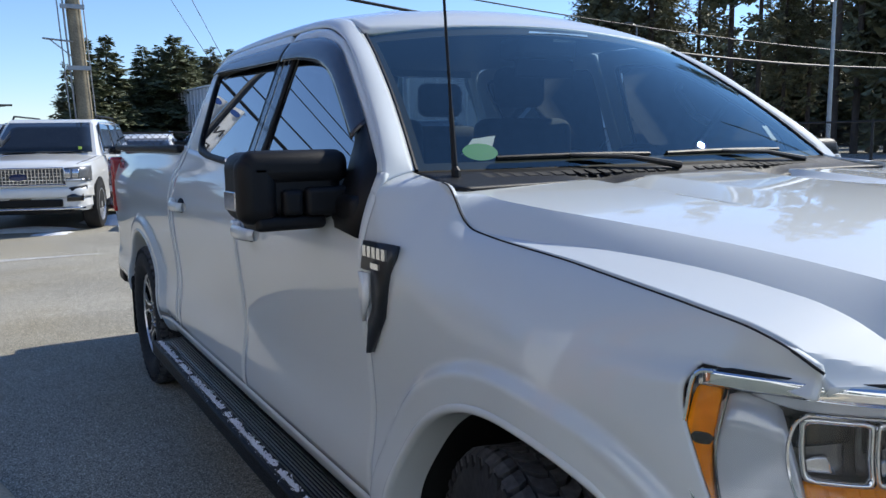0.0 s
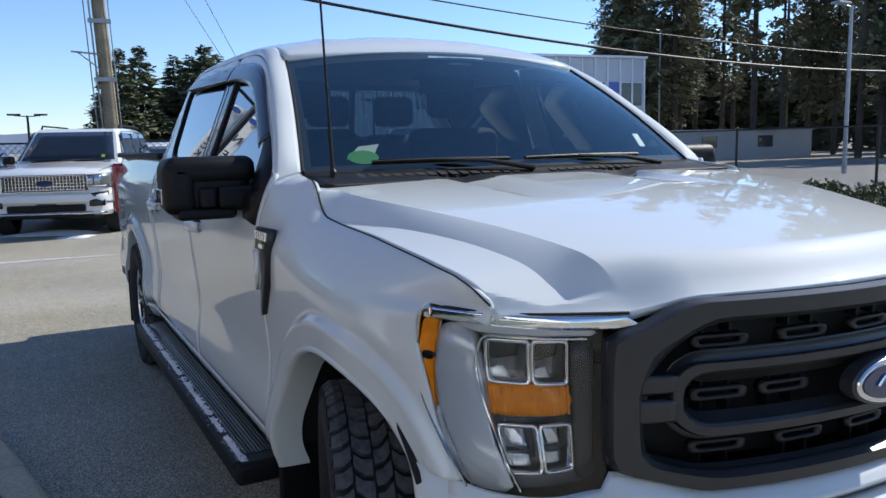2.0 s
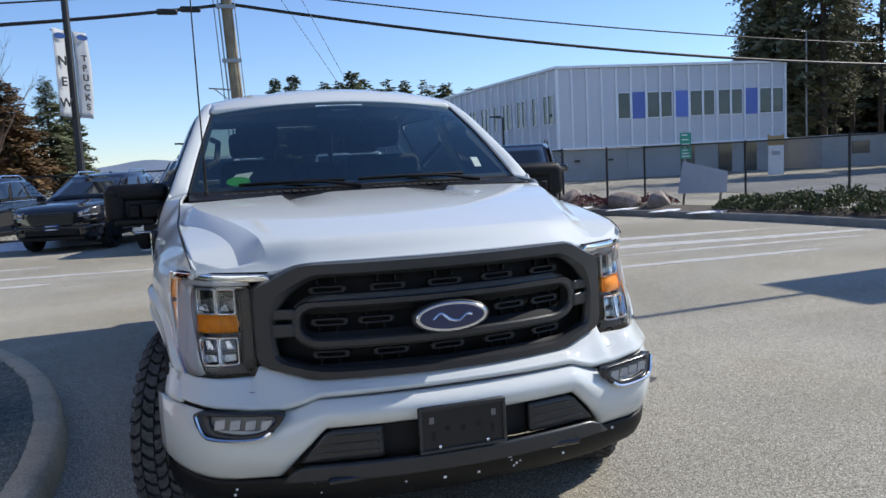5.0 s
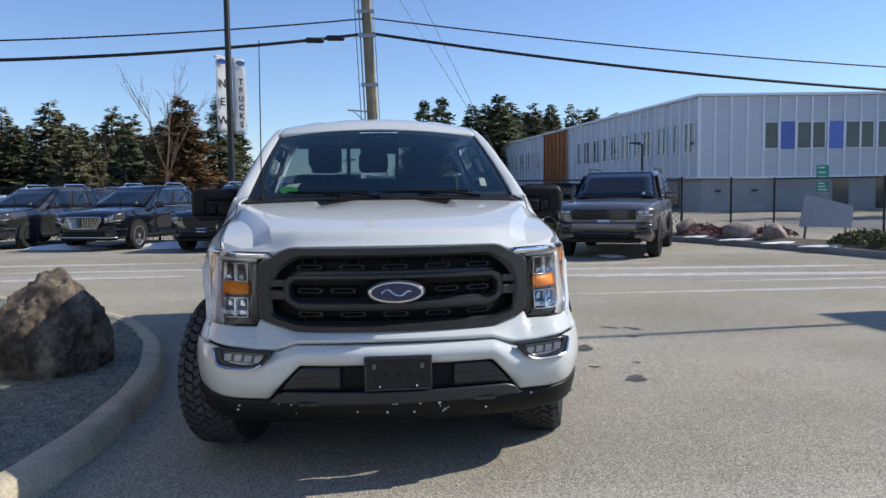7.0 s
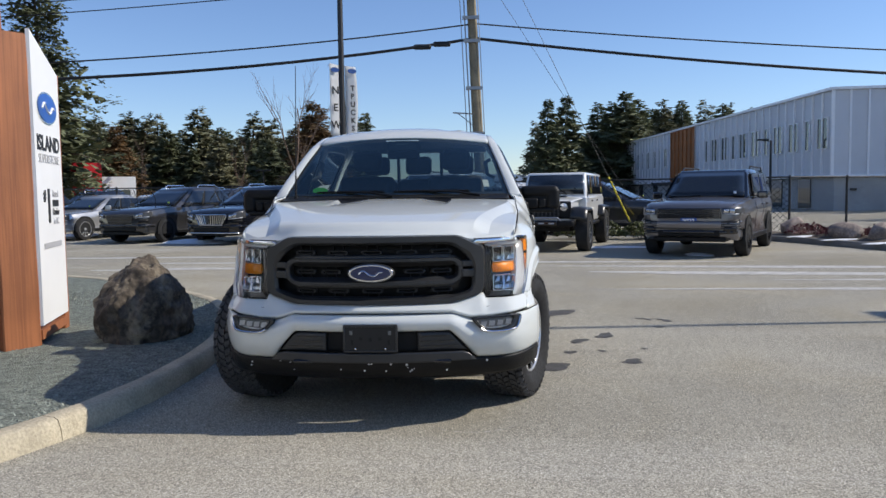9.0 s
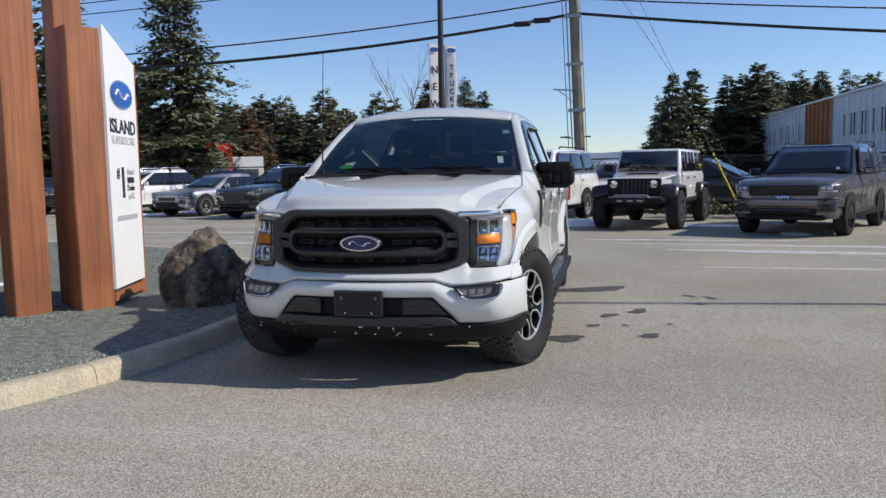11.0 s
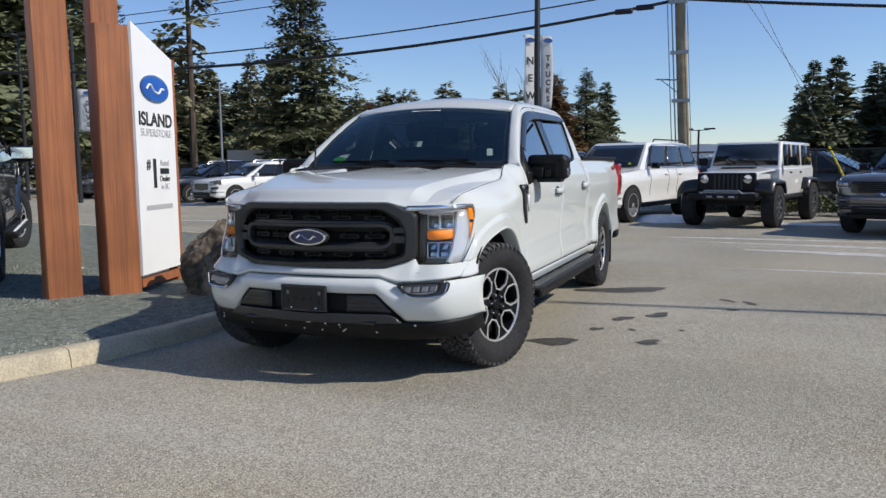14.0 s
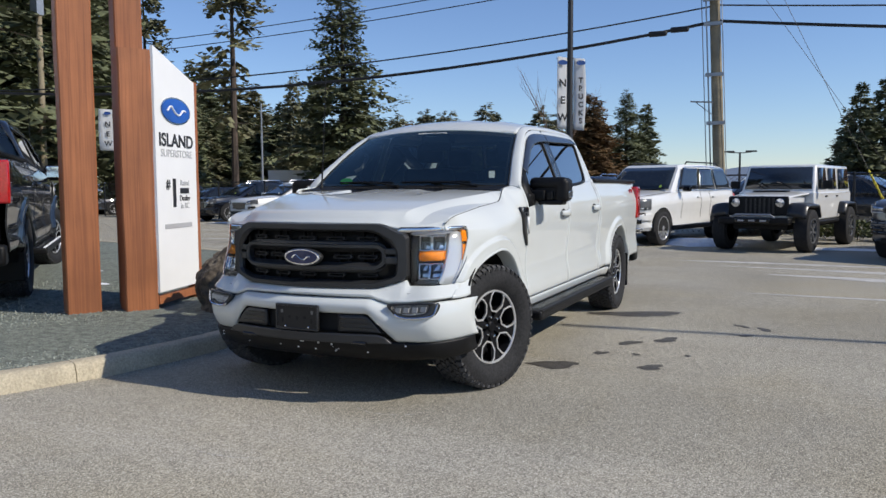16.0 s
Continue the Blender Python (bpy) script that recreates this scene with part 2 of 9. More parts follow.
M_TAUPEPAINT = mat("taupe_grey_car_paint", (0.17, 0.16, 0.158), 0.32, metal=0.6, var=0.04, coat=0.9)
M_TRIM = mat("charcoal_satin_plastic", (0.030, 0.031, 0.033), 0.33, spec=0.5, metal=0.15, var=0.12, scale=12, bump=0.04, bump_scale=300)
M_GRILLEBAR = mat("matt_grille_bar", (0.014, 0.014, 0.015), 0.42, spec=0.35, var=0.15, scale=12)
M_PLASTIC = mat("black_textured_plastic", (0.006, 0.006, 0.0065), 0.5, spec=0.25, var=0.2, scale=9, bump=0.12, bump_scale=420)
M_GLOSSBLACK = mat("gloss_black", (0.006, 0.006, 0.007), 0.12, var=0.1, coat=0.6)
# Near-black that holds recess shade in its colour; plain black parts use it too
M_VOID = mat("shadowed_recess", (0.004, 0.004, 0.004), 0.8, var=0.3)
M_RUBBER = mat("tyre_rubber", (0.024, 0.024, 0.025), 0.8, spec=0.25, var=0.25, scale=8, fine=0.3, fine_scale=60, bump=0.1, bump_scale=200)
M_CHROME = mat("chrome", (0.80, 0.81, 0.82), 0.08, metal=1.0, var=0.03)
M_RIM = mat("machined_alloy", (0.86, 0.86, 0.86), 0.30, metal=0.8, var=0.05)
M_RIMBLACK = mat("black_alloy", (0.005, 0.005, 0.006), 0.42, spec=0.15, var=0.1, coat=0.06)
M_AMBER = mat("amber_lens", (1.0, 0.29, 0.004), 0.38, var=0.2, scale=40, coat=0.15, spec=0.2)
M_RED = mat("red_lens", (0.42, 0.010, 0.012), 0.12, var=0.25, scale=40, coat=1.0)
M_LAMP = mat("lamp_reflector", (0.55, 0.57, 0.60), 0.12, metal=0.9, var=0.2, scale=30)
M_LAMPGREY = mat("lamp_housing", (0.16, 0.165, 0.17), 0.3, metal=0.3, var=0.1)
M_LAMPDARK = mat("dark_lamp_interior", (0.085, 0.088, 0.094), 0.3, metal=0.3, var=0.1)
M_LAMPCAVE = mat("smoked_lamp_cavity", (0.022, 0.023, 0.026), 0.22, var=0.2, spec=0.5)
M_DRL = mat("clear_light_guide", (0.58, 0.59, 0.60), 0.16, metal=0.2, var=0.05, coat=1.0)
M_SNOW = mat("old_snow", (0.78, 0.80, 0.83), 0.8, var=0.12, scale=7, bump=0.6, bump_scale=25)
M_SEAT = mat("dark_seat_cloth", (0.035, 0.036, 0.04), 0.85, var=0.2, scale=20, bump=0.1)
M_DASH = mat("dash_plastic", (0.05, 0.055, 0.058), 0.6, var=0.15, scale=6)
M_GREEN = mat("green_decal", (0.05, 0.42, 0.03), 0.5, var=0.1)
M_GREENSIGN = mat("green_sign", (0.02, 0.30, 0.20), 0.5, var=0.08)
M_YELLOW = mat("yellow_guard", (0.75, 0.60, 0.03), 0.5, var=0.1)
M_PLATEBLUE = mat("blue_plate", (0.03, 0.10, 0.34), 0.5, var=0.1)
M_GLASS = glass("windscreen_glass", (0.46, 0.57, 0.58), 0.075, sheen=(0.80, 1.0, 0.98))
M_TINT = glass("tinted_side_glass", (0.03, 0.035, 0.04), 0.33)
M_LENS = glass("clear_lens", (0.90, 0.91, 0.93), 0.01, ior=1.38)
M_CARGLASS = mat("dark_car_glass", (0.012, 0.015, 0.018), 0.04, var=0.2, coat=0.4)
M_VISOR = mat("smoked_visor", (0.022, 0.025, 0.032), 0.14, var=0.1, coat=0.25)
M_CLAD = mat("pale_metal_cladding", (0.60, 0.62, 0.66), 0.5, metal=0.2, var=0.06, scale=0.6, piece=0.05)
M_SEAM = mat("pale_metal_seam", (0.86, 0.87, 0.89), 0.45, metal=0.2, var=0.05)
M_ORANGE = mat("orange_wood_cladding", (0.36, 0.13, 0.035), 0.6, var=0.2, scale=1.5, piece=0.12)
M_BLUEPANEL = mat("blue_panel", (0.14, 0.21, 0.58), 0.45, var=0.06, piece=0.2)
M_WALL = mat("grey_concrete_wall", (0.42, 0.42, 0.42), 0.85, var=0.12, scale=0.8, fine=0.1, fine_scale=12)
def banner_cloth():
    m = mat("banner_cloth", (0.80, 0.80, 0.80), 0.8, var=0.04, scale=3)
    n, l = m.node_tree.nodes, m.node_tree.links
    tr = n.new("ShaderNodeBsdfTranslucent")
    tr.inputs["Color"].default_value = (0.78, 0.78, 0.80, 1)
    mx = n.new("ShaderNodeMixShader")
    mx.inputs[0].default_value = 0.5
    l.new(n["Principled BSDF"].outputs[0], mx.inputs[1])
    l.new(tr.outputs[0], mx.inputs[2])
    l.new(mx.outputs[0], n["Material Output"].inputs["Surface"])
    return m


M_BANNER = banner_cloth()


def let_light_through(m, share):
    """Thin cloth: part of the light that falls on its back shows on its front."""
    n, l = m.node_tree.nodes, m.node_tree.links
    tl = n.new("ShaderNodeBsdfTranslucent")
    tl.inputs["Color"].default_value = (0.92, 0.92, 0.90, 1)
    mx = n.new("ShaderNodeMixShader")
    mx.inputs[0].default_value = share
    l.new(n["Principled BSDF"].outputs[0], mx.inputs[1])
    l.new(tl.outputs[0], mx.inputs[2])
    l.new(mx.outputs[0], n["Material Output"].inputs["Surface"])


let_light_through(M_BANNER, 0.6)

M_WINDOW = mat("window_glass", (0.05, 0.065, 0.066), 0.05, var=0.4, scale=0.4, coat=0.5)
M_FENCE = mat("black_fence_metal", (0.010, 0.010, 0.011), 0.5, var=0.1)
M_POLE = mat("weathered_pole_wood", (0.27, 0.225, 0.15), 0.9, var=0.35, scale=2, fine=0.25, fine_scale=35, bump=0.4, bump_scale=30)
M_STEEL = mat("galvanised_steel", (0.35, 0.36, 0.37), 0.45, metal=0.8, var=0.1)
M_DARKSTEEL = mat("dark_painted_steel", (0.018, 0.018, 0.02), 0.5, var=0.1)
M_CABLE = mat("black_cable", (0.012, 0.012, 0.013), 0.6, var=0.1)
M_NEEDLE = mat("fir_needles", (0.122, 0.136, 0.066), 0.8, var=0.5, scale=0.7, fine=0.4, fine_scale=6, piece=0.0)
M_NEEDLE2 = mat("light_fir_needles", (0.150, 0.145, 0.075), 0.8, var=0.45, scale=0.7, fine=0.4, fine_scale=6)
M_CEDAR = mat("brown_cedar_leaf", (0.16, 0.092, 0.036), 0.85, var=0.4, scale=0.8, fine=0.35, fine_scale=6)
M_BARK = mat("bark", (0.075, 0.055, 0.042), 0.95, var=0.35, scale=4, bump=0.6, bump_scale=14)
M_TWIG = mat("bare_twigs", (0.13, 0.085, 0.06), 0.9, var=0.3)
M_SHRUB = mat("shrub_leaf", (0.085, 0.10, 0.030), 0.6, var=0.6, scale=5, fine=0.4, fine_scale=20)
M_HEATHER = mat("purple_heather", (0.16, 0.05, 0.055), 0.8, var=0.5, scale=6, fine=0.3, fine_scale=20)
M_HILL = mat("hazy_hill", (0.20, 0.25, 0.33), 1.0, var=0.15, scale=0.01)
M_REDSIGN = mat("red_sign", (0.60, 0.02, 0.03), 0.45, var=0.08)
M_GRASS = mat("dull_grass", (0.11, 0.115, 0.055), 0.95, var=0.35, scale=0.5, fine=0.35, fine_scale=8)


# ---- building blocks ----
def finish(name, me, material, parent=None, label="", smooth=True, angle=32):
    ob = new(name, me)
    if material is not None:
        me.materials.append(material)
    if smooth:
        me.polygons.foreach_set("use_smooth", [True] * len(me.polygons))
        me.set_sharp_from_angle(angle=radians(angle))
    if parent is not None:
        ob.parent = parent
    if label:
        ob["label"] = label
    return ob


def part(name, bm, material, parent=None, label="", smooth=True, angle=32):
    me = bpy.data.meshes.new(name)
    bm.normal_update()
    bm.to_mesh(me)
    bm.free()
    return finish(name, me, material, parent, label, smooth, angle)


def poly(name, verts, faces, material, parent=None, label="", smooth=True, angle=32):
    me = bpy.data.meshes.new(name)
    me.from_pydata(verts, [], faces)
    me.update()
    return finish(name, me, material, parent, label, smooth, angle)


def thing(name, label, category, group="", at=None, kind=""):
    ob = new(name)
    if at is not None:
        ob.matrix_world = at
    return tagged(ob, label, category, group, kind)


def thick(ob, t, offset=-1.0):
    m = ob.modifiers.new("thickness", "SOLIDIFY")
    m.thickness, m.offset = t, offset
    return ob


def bevelled(ob, w, seg=2):
    m = ob.modifiers.new("edges", "BEVEL")
    m.width, m.segments, m.limit_method = w, seg, "ANGLE"
    return ob


def box(bm, x0, x1, y0, y1, z0, z1, m=None):
    vs = [bm.verts.new((x, y, z)) for z in (z0, z1) for y in (y0, y1) for x in (x0, x1)]
    if m is not None:
        for v in vs:
            v.co = m @ v.co
    for f in ((0, 2, 3, 1), (4, 5, 7, 6), (0, 1, 5, 4), (1, 3, 7, 5), (3, 2, 6, 7), (2, 0, 4, 6)):
        bm.faces.new([vs[i] for i in f])
    return vs


def boxes(*rows):
    bm = bmesh.new()
    for r in rows:
        box(bm, *r)
    return bm


def grid_mesh(f, nu, nv, flip=False):
    verts = [tuple(f(i / nu, j / nv)) for j in range(nv + 1) for i in range(nu + 1)]
    faces = []
    for j in range(nv):
        for i in range(nu):
            a = j * (nu + 1) + i
            q = (a, a + 1, a + nu + 2, a + nu + 1)
            faces.append(q[::-1] if flip else q)
    return verts, faces


def tube(bm, pts, r, n=8, caps=True):
    """A round bar along the points; r is a radius or one for each point."""
    pts = [Vector(p) for p in pts]
    rs = r if isinstance(r, (list, tuple)) else [r] * len(pts)
    rings = []
    side = None
    for i, p in enumerate(pts):
        d = (pts[min(i + 1, len(pts) - 1)] - pts[max(i - 1, 0)]).normalized()
        if side is None:
            side = d.orthogonal().normalized()
        side = (side - d * side.dot(d)).normalized()
        up = d.cross(side)
        rings.append([bm.verts.new(p + (side * math.cos(a) + up * math.sin(a)) * rs[i]) for a in (2 * math.pi * k / n for k in range(n))])
    for a, b in zip(rings, rings[1:]):
        for k in range(n):
            bm.faces.new((a[k], a[(k + 1) % n], b[(k + 1) % n], b[k]))
    if caps:
        bm.faces.new(rings[0][::-1])
        bm.faces.new(rings[-1])
    return bm


def lathe(bm, profile, n=48, m=None, close=False):
    """Turns (radius, x) pairs round the x axis."""
    rings = []
    for r, x in profile:
        rings.append([bm.verts.new((x, r * math.cos(a), r * math.sin(a))) for a in (2 * math.pi * k / n for k in range(n))])
    pairs = list(zip(rings, rings[1:])) + ([(rings[-1], rings[0])] if close else [])
    for a, b in pairs:
        for k in range(n):
            bm.faces.new((a[k], b[k], b[(k + 1) % n], a[(k + 1) % n]))
    if m is not None:
        bmesh.ops.transform(bm, matrix=m, verts=[v for ring in rings for v in ring])
    return bm


def prism(bm, outline, depth, m):
    """A flat outline of (u, v) pairs pushed out by depth along w; m carries (u, v, w) into place."""
    a = [bm.verts.new(m @ Vector((u, v, 0))) for u, v in outline]
    b = [bm.verts.new(m @ Vector((u, v, depth))) for u, v in outline]
    bm.faces.new(a[::-1])
    bm.faces.new(b)
    for i in range(len(a)):
        j = (i + 1) % len(a)
        bm.faces.new((a[i], a[j], b[j], b[i]))
    return bm


def lerp(a, b, t):
    return a + (b - a) * t


def ease(a, b, v):
    t = min(1, max(0, (v - a) / (b - a)))
    return t * t * (3 - 2 * t)


def curve_of(pts):
    """Smooth function through (u, v) pairs, linear outside."""
    us, vs = [p[0] for p in pts], [p[1] for p in pts]

    def f(u):
        return float(np.interp(u, us, vs))
    return f


def soft_curve(pts, width):
    """Like curve_of, with its corners rounded over the given width."""
    us, vs = [p[0] for p in pts], [p[1] for p in pts]
    lo, hi = us[0] - 0.15, us[-1] + 0.15
    grid = np.linspace(lo, hi, 1 + int((hi - lo) / 0.002))
    val = np.interp(grid, us, vs)
    g0 = (vs[1] - vs[0]) / (us[1] - us[0])
    g1 = (vs[-1] - vs[-2]) / (us[-1] - us[-2])
    val += np.where(grid < us[0], (grid - us[0]) * g0, 0) + np.where(grid > us[-1], (grid - us[-1]) * g1, 0)
    r = int(3 * width / 0.002)
    ker = np.exp(-0.5 * (np.arange(-r, r + 1) * 0.002 / width) ** 2)
    ker /= ker.sum()
    out = np.convolve(np.pad(val, r, mode="edge"), ker, "valid")

    def f(u):
        return float(np.interp(min(max(u, us[0]), us[-1]), grid, out))
    return f


def smooth_line(pts, n):
    """Catmull-Rom through 2D or 3D points, n steps a span."""
    pts = [Vector(p) for p in pts]
    out = []
    for i in range(len(pts) - 1):
        p0, p1, p2, p3 = pts[max(i - 1, 0)], pts[i], pts[i + 1], pts[min(i + 2, len(pts) - 1)]
        for k in range(n):
            t = k / n
            out.append(0.5 * ((2 * p1) + (p2 - p0) * t + (2 * p0 - 5 * p1 + 4 * p2 - p3) * t * t + (3 * p1 - p0 - 3 * p2 + p3) * t ** 3))
    out.append(pts[-1])
    return out


def text(name, words, size, m, material, parent, depth=0.002, align="CENTER", stretch=1.0, bold=0.0):
    cu = bpy.data.curves.new(name, "FONT")
    cu.body, cu.size, cu.extrude, cu.align_x, cu.align_y = words, size, depth, align, "CENTER"
    cu.offset = bold
    ob = bpy.data.objects.new(name, cu)
    scene.collection.objects.link(ob)
    me = bpy.data.meshes.new_from_object(ob.evaluated_get(bpy.context.evaluated_depsgraph_get()))
    bpy.data.objects.remove(ob)
    me.transform(m @ Matrix.Diagonal((stretch, 1, 1, 1)))
    return finish(name, me, material, parent, smooth=False)


# ---- ground ----
def ground():
    bm = bmesh.new()
    xs = [-900, -300, -120, -60, -40, -25, -15, -8, 0, 8, 15, 25, 40, 60, 120, 300, 900]
    ys = [-900, -300, -100, -40, -20, -10, 0, 10, 20, 30, 45, 60, 120, 300, 900, 1800]
    vs = [[bm.verts.new((x, y, 0)) for x in xs] for y in ys]
    for j in range(len(ys) - 1):
        for i in range(len(xs) - 1):
            bm.faces.new((vs[j][i], vs[j][i + 1], vs[j + 1][i + 1], vs[j + 1][i]))
    tagged(part("ground", bm, M_ASPHALT, smooth=False), "worn grey asphalt lot with dried salt streaks", "ground", kind="structure")


ground()


def blob(name, x, y, rx, ry, rot, z, material, seed, label, cat, n=22):
    rnd = random.Random(seed)
    ph = [rnd.uniform(0, 6.28) for _ in range(4)]
    bm = bmesh.new()
    c = bm.verts.new((x, y, z))
    ring = []
    for k in range(n):
        a = 2 * math.pi * k / n
        s = 1 + 0.22 * math.sin(2 * a + ph[0]) + 0.16 * math.sin(3 * a + ph[1]) + 0.09 * math.sin(5 * a + ph[2]) + 0.06 * math.sin(9 * a + ph[3])
        u, v = rx * s * math.cos(a), ry * s * math.sin(a)
        ring.append(bm.verts.new((x + u * math.cos(rot) - v * math.sin(rot), y + u * math.sin(rot) + v * math.cos(rot), z)))
    for k in range(n):
        bm.faces.new((c, ring[k], ring[(k + 1) % n]))
    return tagged(part(name, bm, material, smooth=False), label, cat, kind="structure")


# Second patch paints a cast shadow on the asphalt; the rest are oil stains
for i, (x, y, rx, ry) in enumerate(((1.12, 1.70, 0.20, 0.11), (1.25, 4.32, 0.40, 0.20), (1.80, 1.89, 0.10, 0.075), (1.48, 2.75, 0.10, 0.075), (1.75, 3.0, 0.12, 0.085), (1.35, 2.25, 0.07, 0.05), (2.35, 3.45, 0.05, 0.045),
                                    (2.50, 3.85, 0.09, 0.05), (2.30, 3.95, 0.08, 0.04), (1.62, 2.3, 0.04, 0.03), (2.0, 2.4, 0.03, 0.025))):
    blob("oil_stain", x, y, rx, ry, 0.3 * i, 0.003, M_PATCH, i, "dark patch on the asphalt, oil stains and one painted cast shadow", "stain")
for i, (x, y, rx, ry, r) in enumerate(((5.2, 6.35, 2.3, 0.07, -0.02), (6.3, 8.2, 3.6, 0.16, -0.12), (5.6, 9.4, 3.9, 0.10, -0.1), (-7.5, 12.6, 4.2, 0.10, -0.03), (-4.8, 9.9, 1.6, 0.12, 0.08),
                                       (-3.6, 11.0, 2.4, 0.09, -0.08), (7.0, 7.3, 2.2, 0.05, -0.08), (2.9, 10.6, 1.9, 0.09, -0.05))):
    blob("salt_streak", x, y, rx, ry * 1.6, r, 0.003, M_SALT, 40 + i, "pale streak of dried road salt on the asphalt", "salt streak")



def scuff(x, y, rad, a0, a1, w, label):
    """A thin pale arc scratched into the asphalt by a turning tyre."""
    bm = bmesh.new()
    n = 26
    rows = []
    for k in range(n + 1):
        a = radians(lerp(a0, a1, k / n))
        h = w * max(0.02, math.sin(math.pi * k / n)) ** 0.6 * (0.6 + 0.4 * math.sin(k * 1.7))
        rows.append([bm.verts.new((x + (rad + o) * math.cos(a), y + (rad + o) * math.sin(a), 0.002)) for o in (-h, h)])
    for a, b in zip(rows, rows[1:]):
        bm.faces.new((a[0], a[1], b[1], b[0]))
    tagged(part("tyre_scuff", bm, M_SALT, smooth=False), label, "scuff", kind="structure")


for row in ((0.55, 0.35, 0.30, 215, 335, 0.004), (0.15, -0.35, 0.55, 250, 300, 0.004)):
    scuff(*row, "faint pale tyre scuff on the asphalt")

# ---- kerbed island with gravel ----
KERB_LINE = [(-22, -7.2), (-12, -5.6), (-7, -4.2), (-4.3, -3.0), (-2.95, -2.05), (-2.28, -1.25), (-1.93, -0.62), (-1.74, -0.12), (-1.63, 0.33), (-1.55, 1.2), (-1.62, 2.35),
             (-1.98, 3.75), (-2.75, 5.15), (-4.2, 6.5), (-6.3, 7.9), (-12.8, 9.7), (-24, 11.5)]
KERB = smooth_line(KERB_LINE, 8)


def kerb_stones():
    root = thing("kerb", "pale concrete kerb round the gravel island", "kerb", kind="structure")
    # cut the line into stones about 1.5 m long
    dist = [0.0]
    for a, b in zip(KERB, KERB[1:]):
        dist.append(dist[-1] + (b - a).length)
    xs, ys = [p.x for p in KERB], [p.y for p in KERB]
    joint0 = dist[min(range(len(KERB)), key=lambda i: (KERB[i] - Vector((-1.735, -0.12))).length)]
    cuts = []
    s = joint0
    while s > 0.2:
        s -= 2.9
    s += 2.9
    while s < dist[-1]:
        cuts.append(s)
        s += 2.9
    prof = [(0.0, 0.0), (0.012, 0.075), (0.03, 0.118), (0.055, 0.13), (0.145, 0.132), (0.165, 0.12), (0.17, 0.05)]
    for c0, c1 in zip(cuts, cuts[1:]):
        n = 10
        bm = bmesh.new()
        rows = []
        for k in range(n + 1):
            d = lerp(c0 + 0.004, c1 - 0.004, k / n)
            p = Vector((np.interp(d, dist, xs), np.interp(d, dist, ys)))
            q = Vector((np.interp(d + 0.05, dist, xs), np.interp(d + 0.05, dist, ys)))
            o = Vector((np.interp(d - 0.05, dist, xs), np.interp(d - 0.05, dist, ys)))
            t = (q - o).normalized()
            inward = Vector((-t.y, t.x))
            w = 0.004 * math.sin(k * 2.3 + c0)
            rows.append([bm.verts.new((p.x + inward.x * (u + w), p.y + inward.y * (u + w), z)) for u, z in prof])
        for a, b in zip(rows, rows[1:]):
            for i in range(len(prof) - 1):
                bm.faces.new((a[i], b[i], b[i + 1], a[i + 1]))
        bm.faces.new(rows[0])
        bm.faces.new(rows[-1][::-1])
        part("kerb_stone", bm, M_KERB, root, angle=50)


kerb_stones()


def inside(p, line):
    c = False
    j = len(line) - 1
    for i in range(len(line)):
        a, b = line[i], line[j]
        if (a[1] > p[1]) != (b[1] > p[1]) and p[0] < (b[0] - a[0]) * (p[1] - a[1]) / (b[1] - a[1]) + a[0]:
            c = not c
        j = i
    return c


def island():
    inner = []
    for i, p in enumerate(KERB):
        t = (KERB[min(i + 1, len(KERB) - 1)] - KERB[max(i - 1, 0)]).normalized()
        inner.append((p.x - t.y * 0.15, p.y + t.x * 0.15))
    bm = bmesh.new()
    # fan of strips towards the far west
    rim = [bm.verts.new((x, y, 0.115)) for x, y in inner]
    steps = 12
    rows = [rim]
    for k in range(1, steps + 1):
        f = (k / steps) ** 1.3
        rows.append([bm.verts.new((lerp(x, -24, f), lerp(y, 2.0 + (y - 2.0) * 0.4, f), 0.115 + 0.02 * math.sin(x * 3 + k) * (1 - f))) for x, y in inner])
    for a, b in zip(rows, rows[1:]):
        for i in range(len(a) - 1):
            bm.faces.new((a[i], a[i + 1], b[i + 1], b[i]))
    tagged(part("gravel_bed", bm, M_GRAVEL), "grey-green crushed gravel filling the kerbed island", "gravel", kind="structure")
    # loose stones near the lens
    rnd = random.Random(5)
    verts, faces = [], []
    count = 0
    line = inner
    while count < 9000:
        x, y = rnd.uniform(-6.5, -1.6), rnd.uniform(-3.0, 6.5)
        if rnd.random() > 1.3 / (1 + 0.25 * (x + 1.6) ** 2) or not inside((x, y), line):
            continue
        s = rnd.uniform(0.006, 0.016)
        b = len(verts)
        a0 = rnd.uniform(0, 6.28)
        for k in range(4):
            a = a0 + k * 1.571 + rnd.uniform(-0.3, 0.3)
            verts.append((x + s * math.cos(a), y + s * math.sin(a), 0.112))
        for k in range(2):
            a = a0 + k * 3.14
            verts.append((x + s * 0.5 * math.cos(a), y + s * 0.5 * math.sin(a), 0.118 + s * rnd.uniform(0.6, 1.1)))
        faces += [(b, b + 1, b + 4), (b + 1, b + 2, b + 5, b + 4), (b + 2, b + 3, b + 5), (b + 3, b, b + 4, b + 5)]
        count += 1
    tagged(poly("gravel_stones", verts, faces, M_STONES, smooth=False), "loose crushed grey gravel stones on the island", "gravel", kind="stuff")


island()


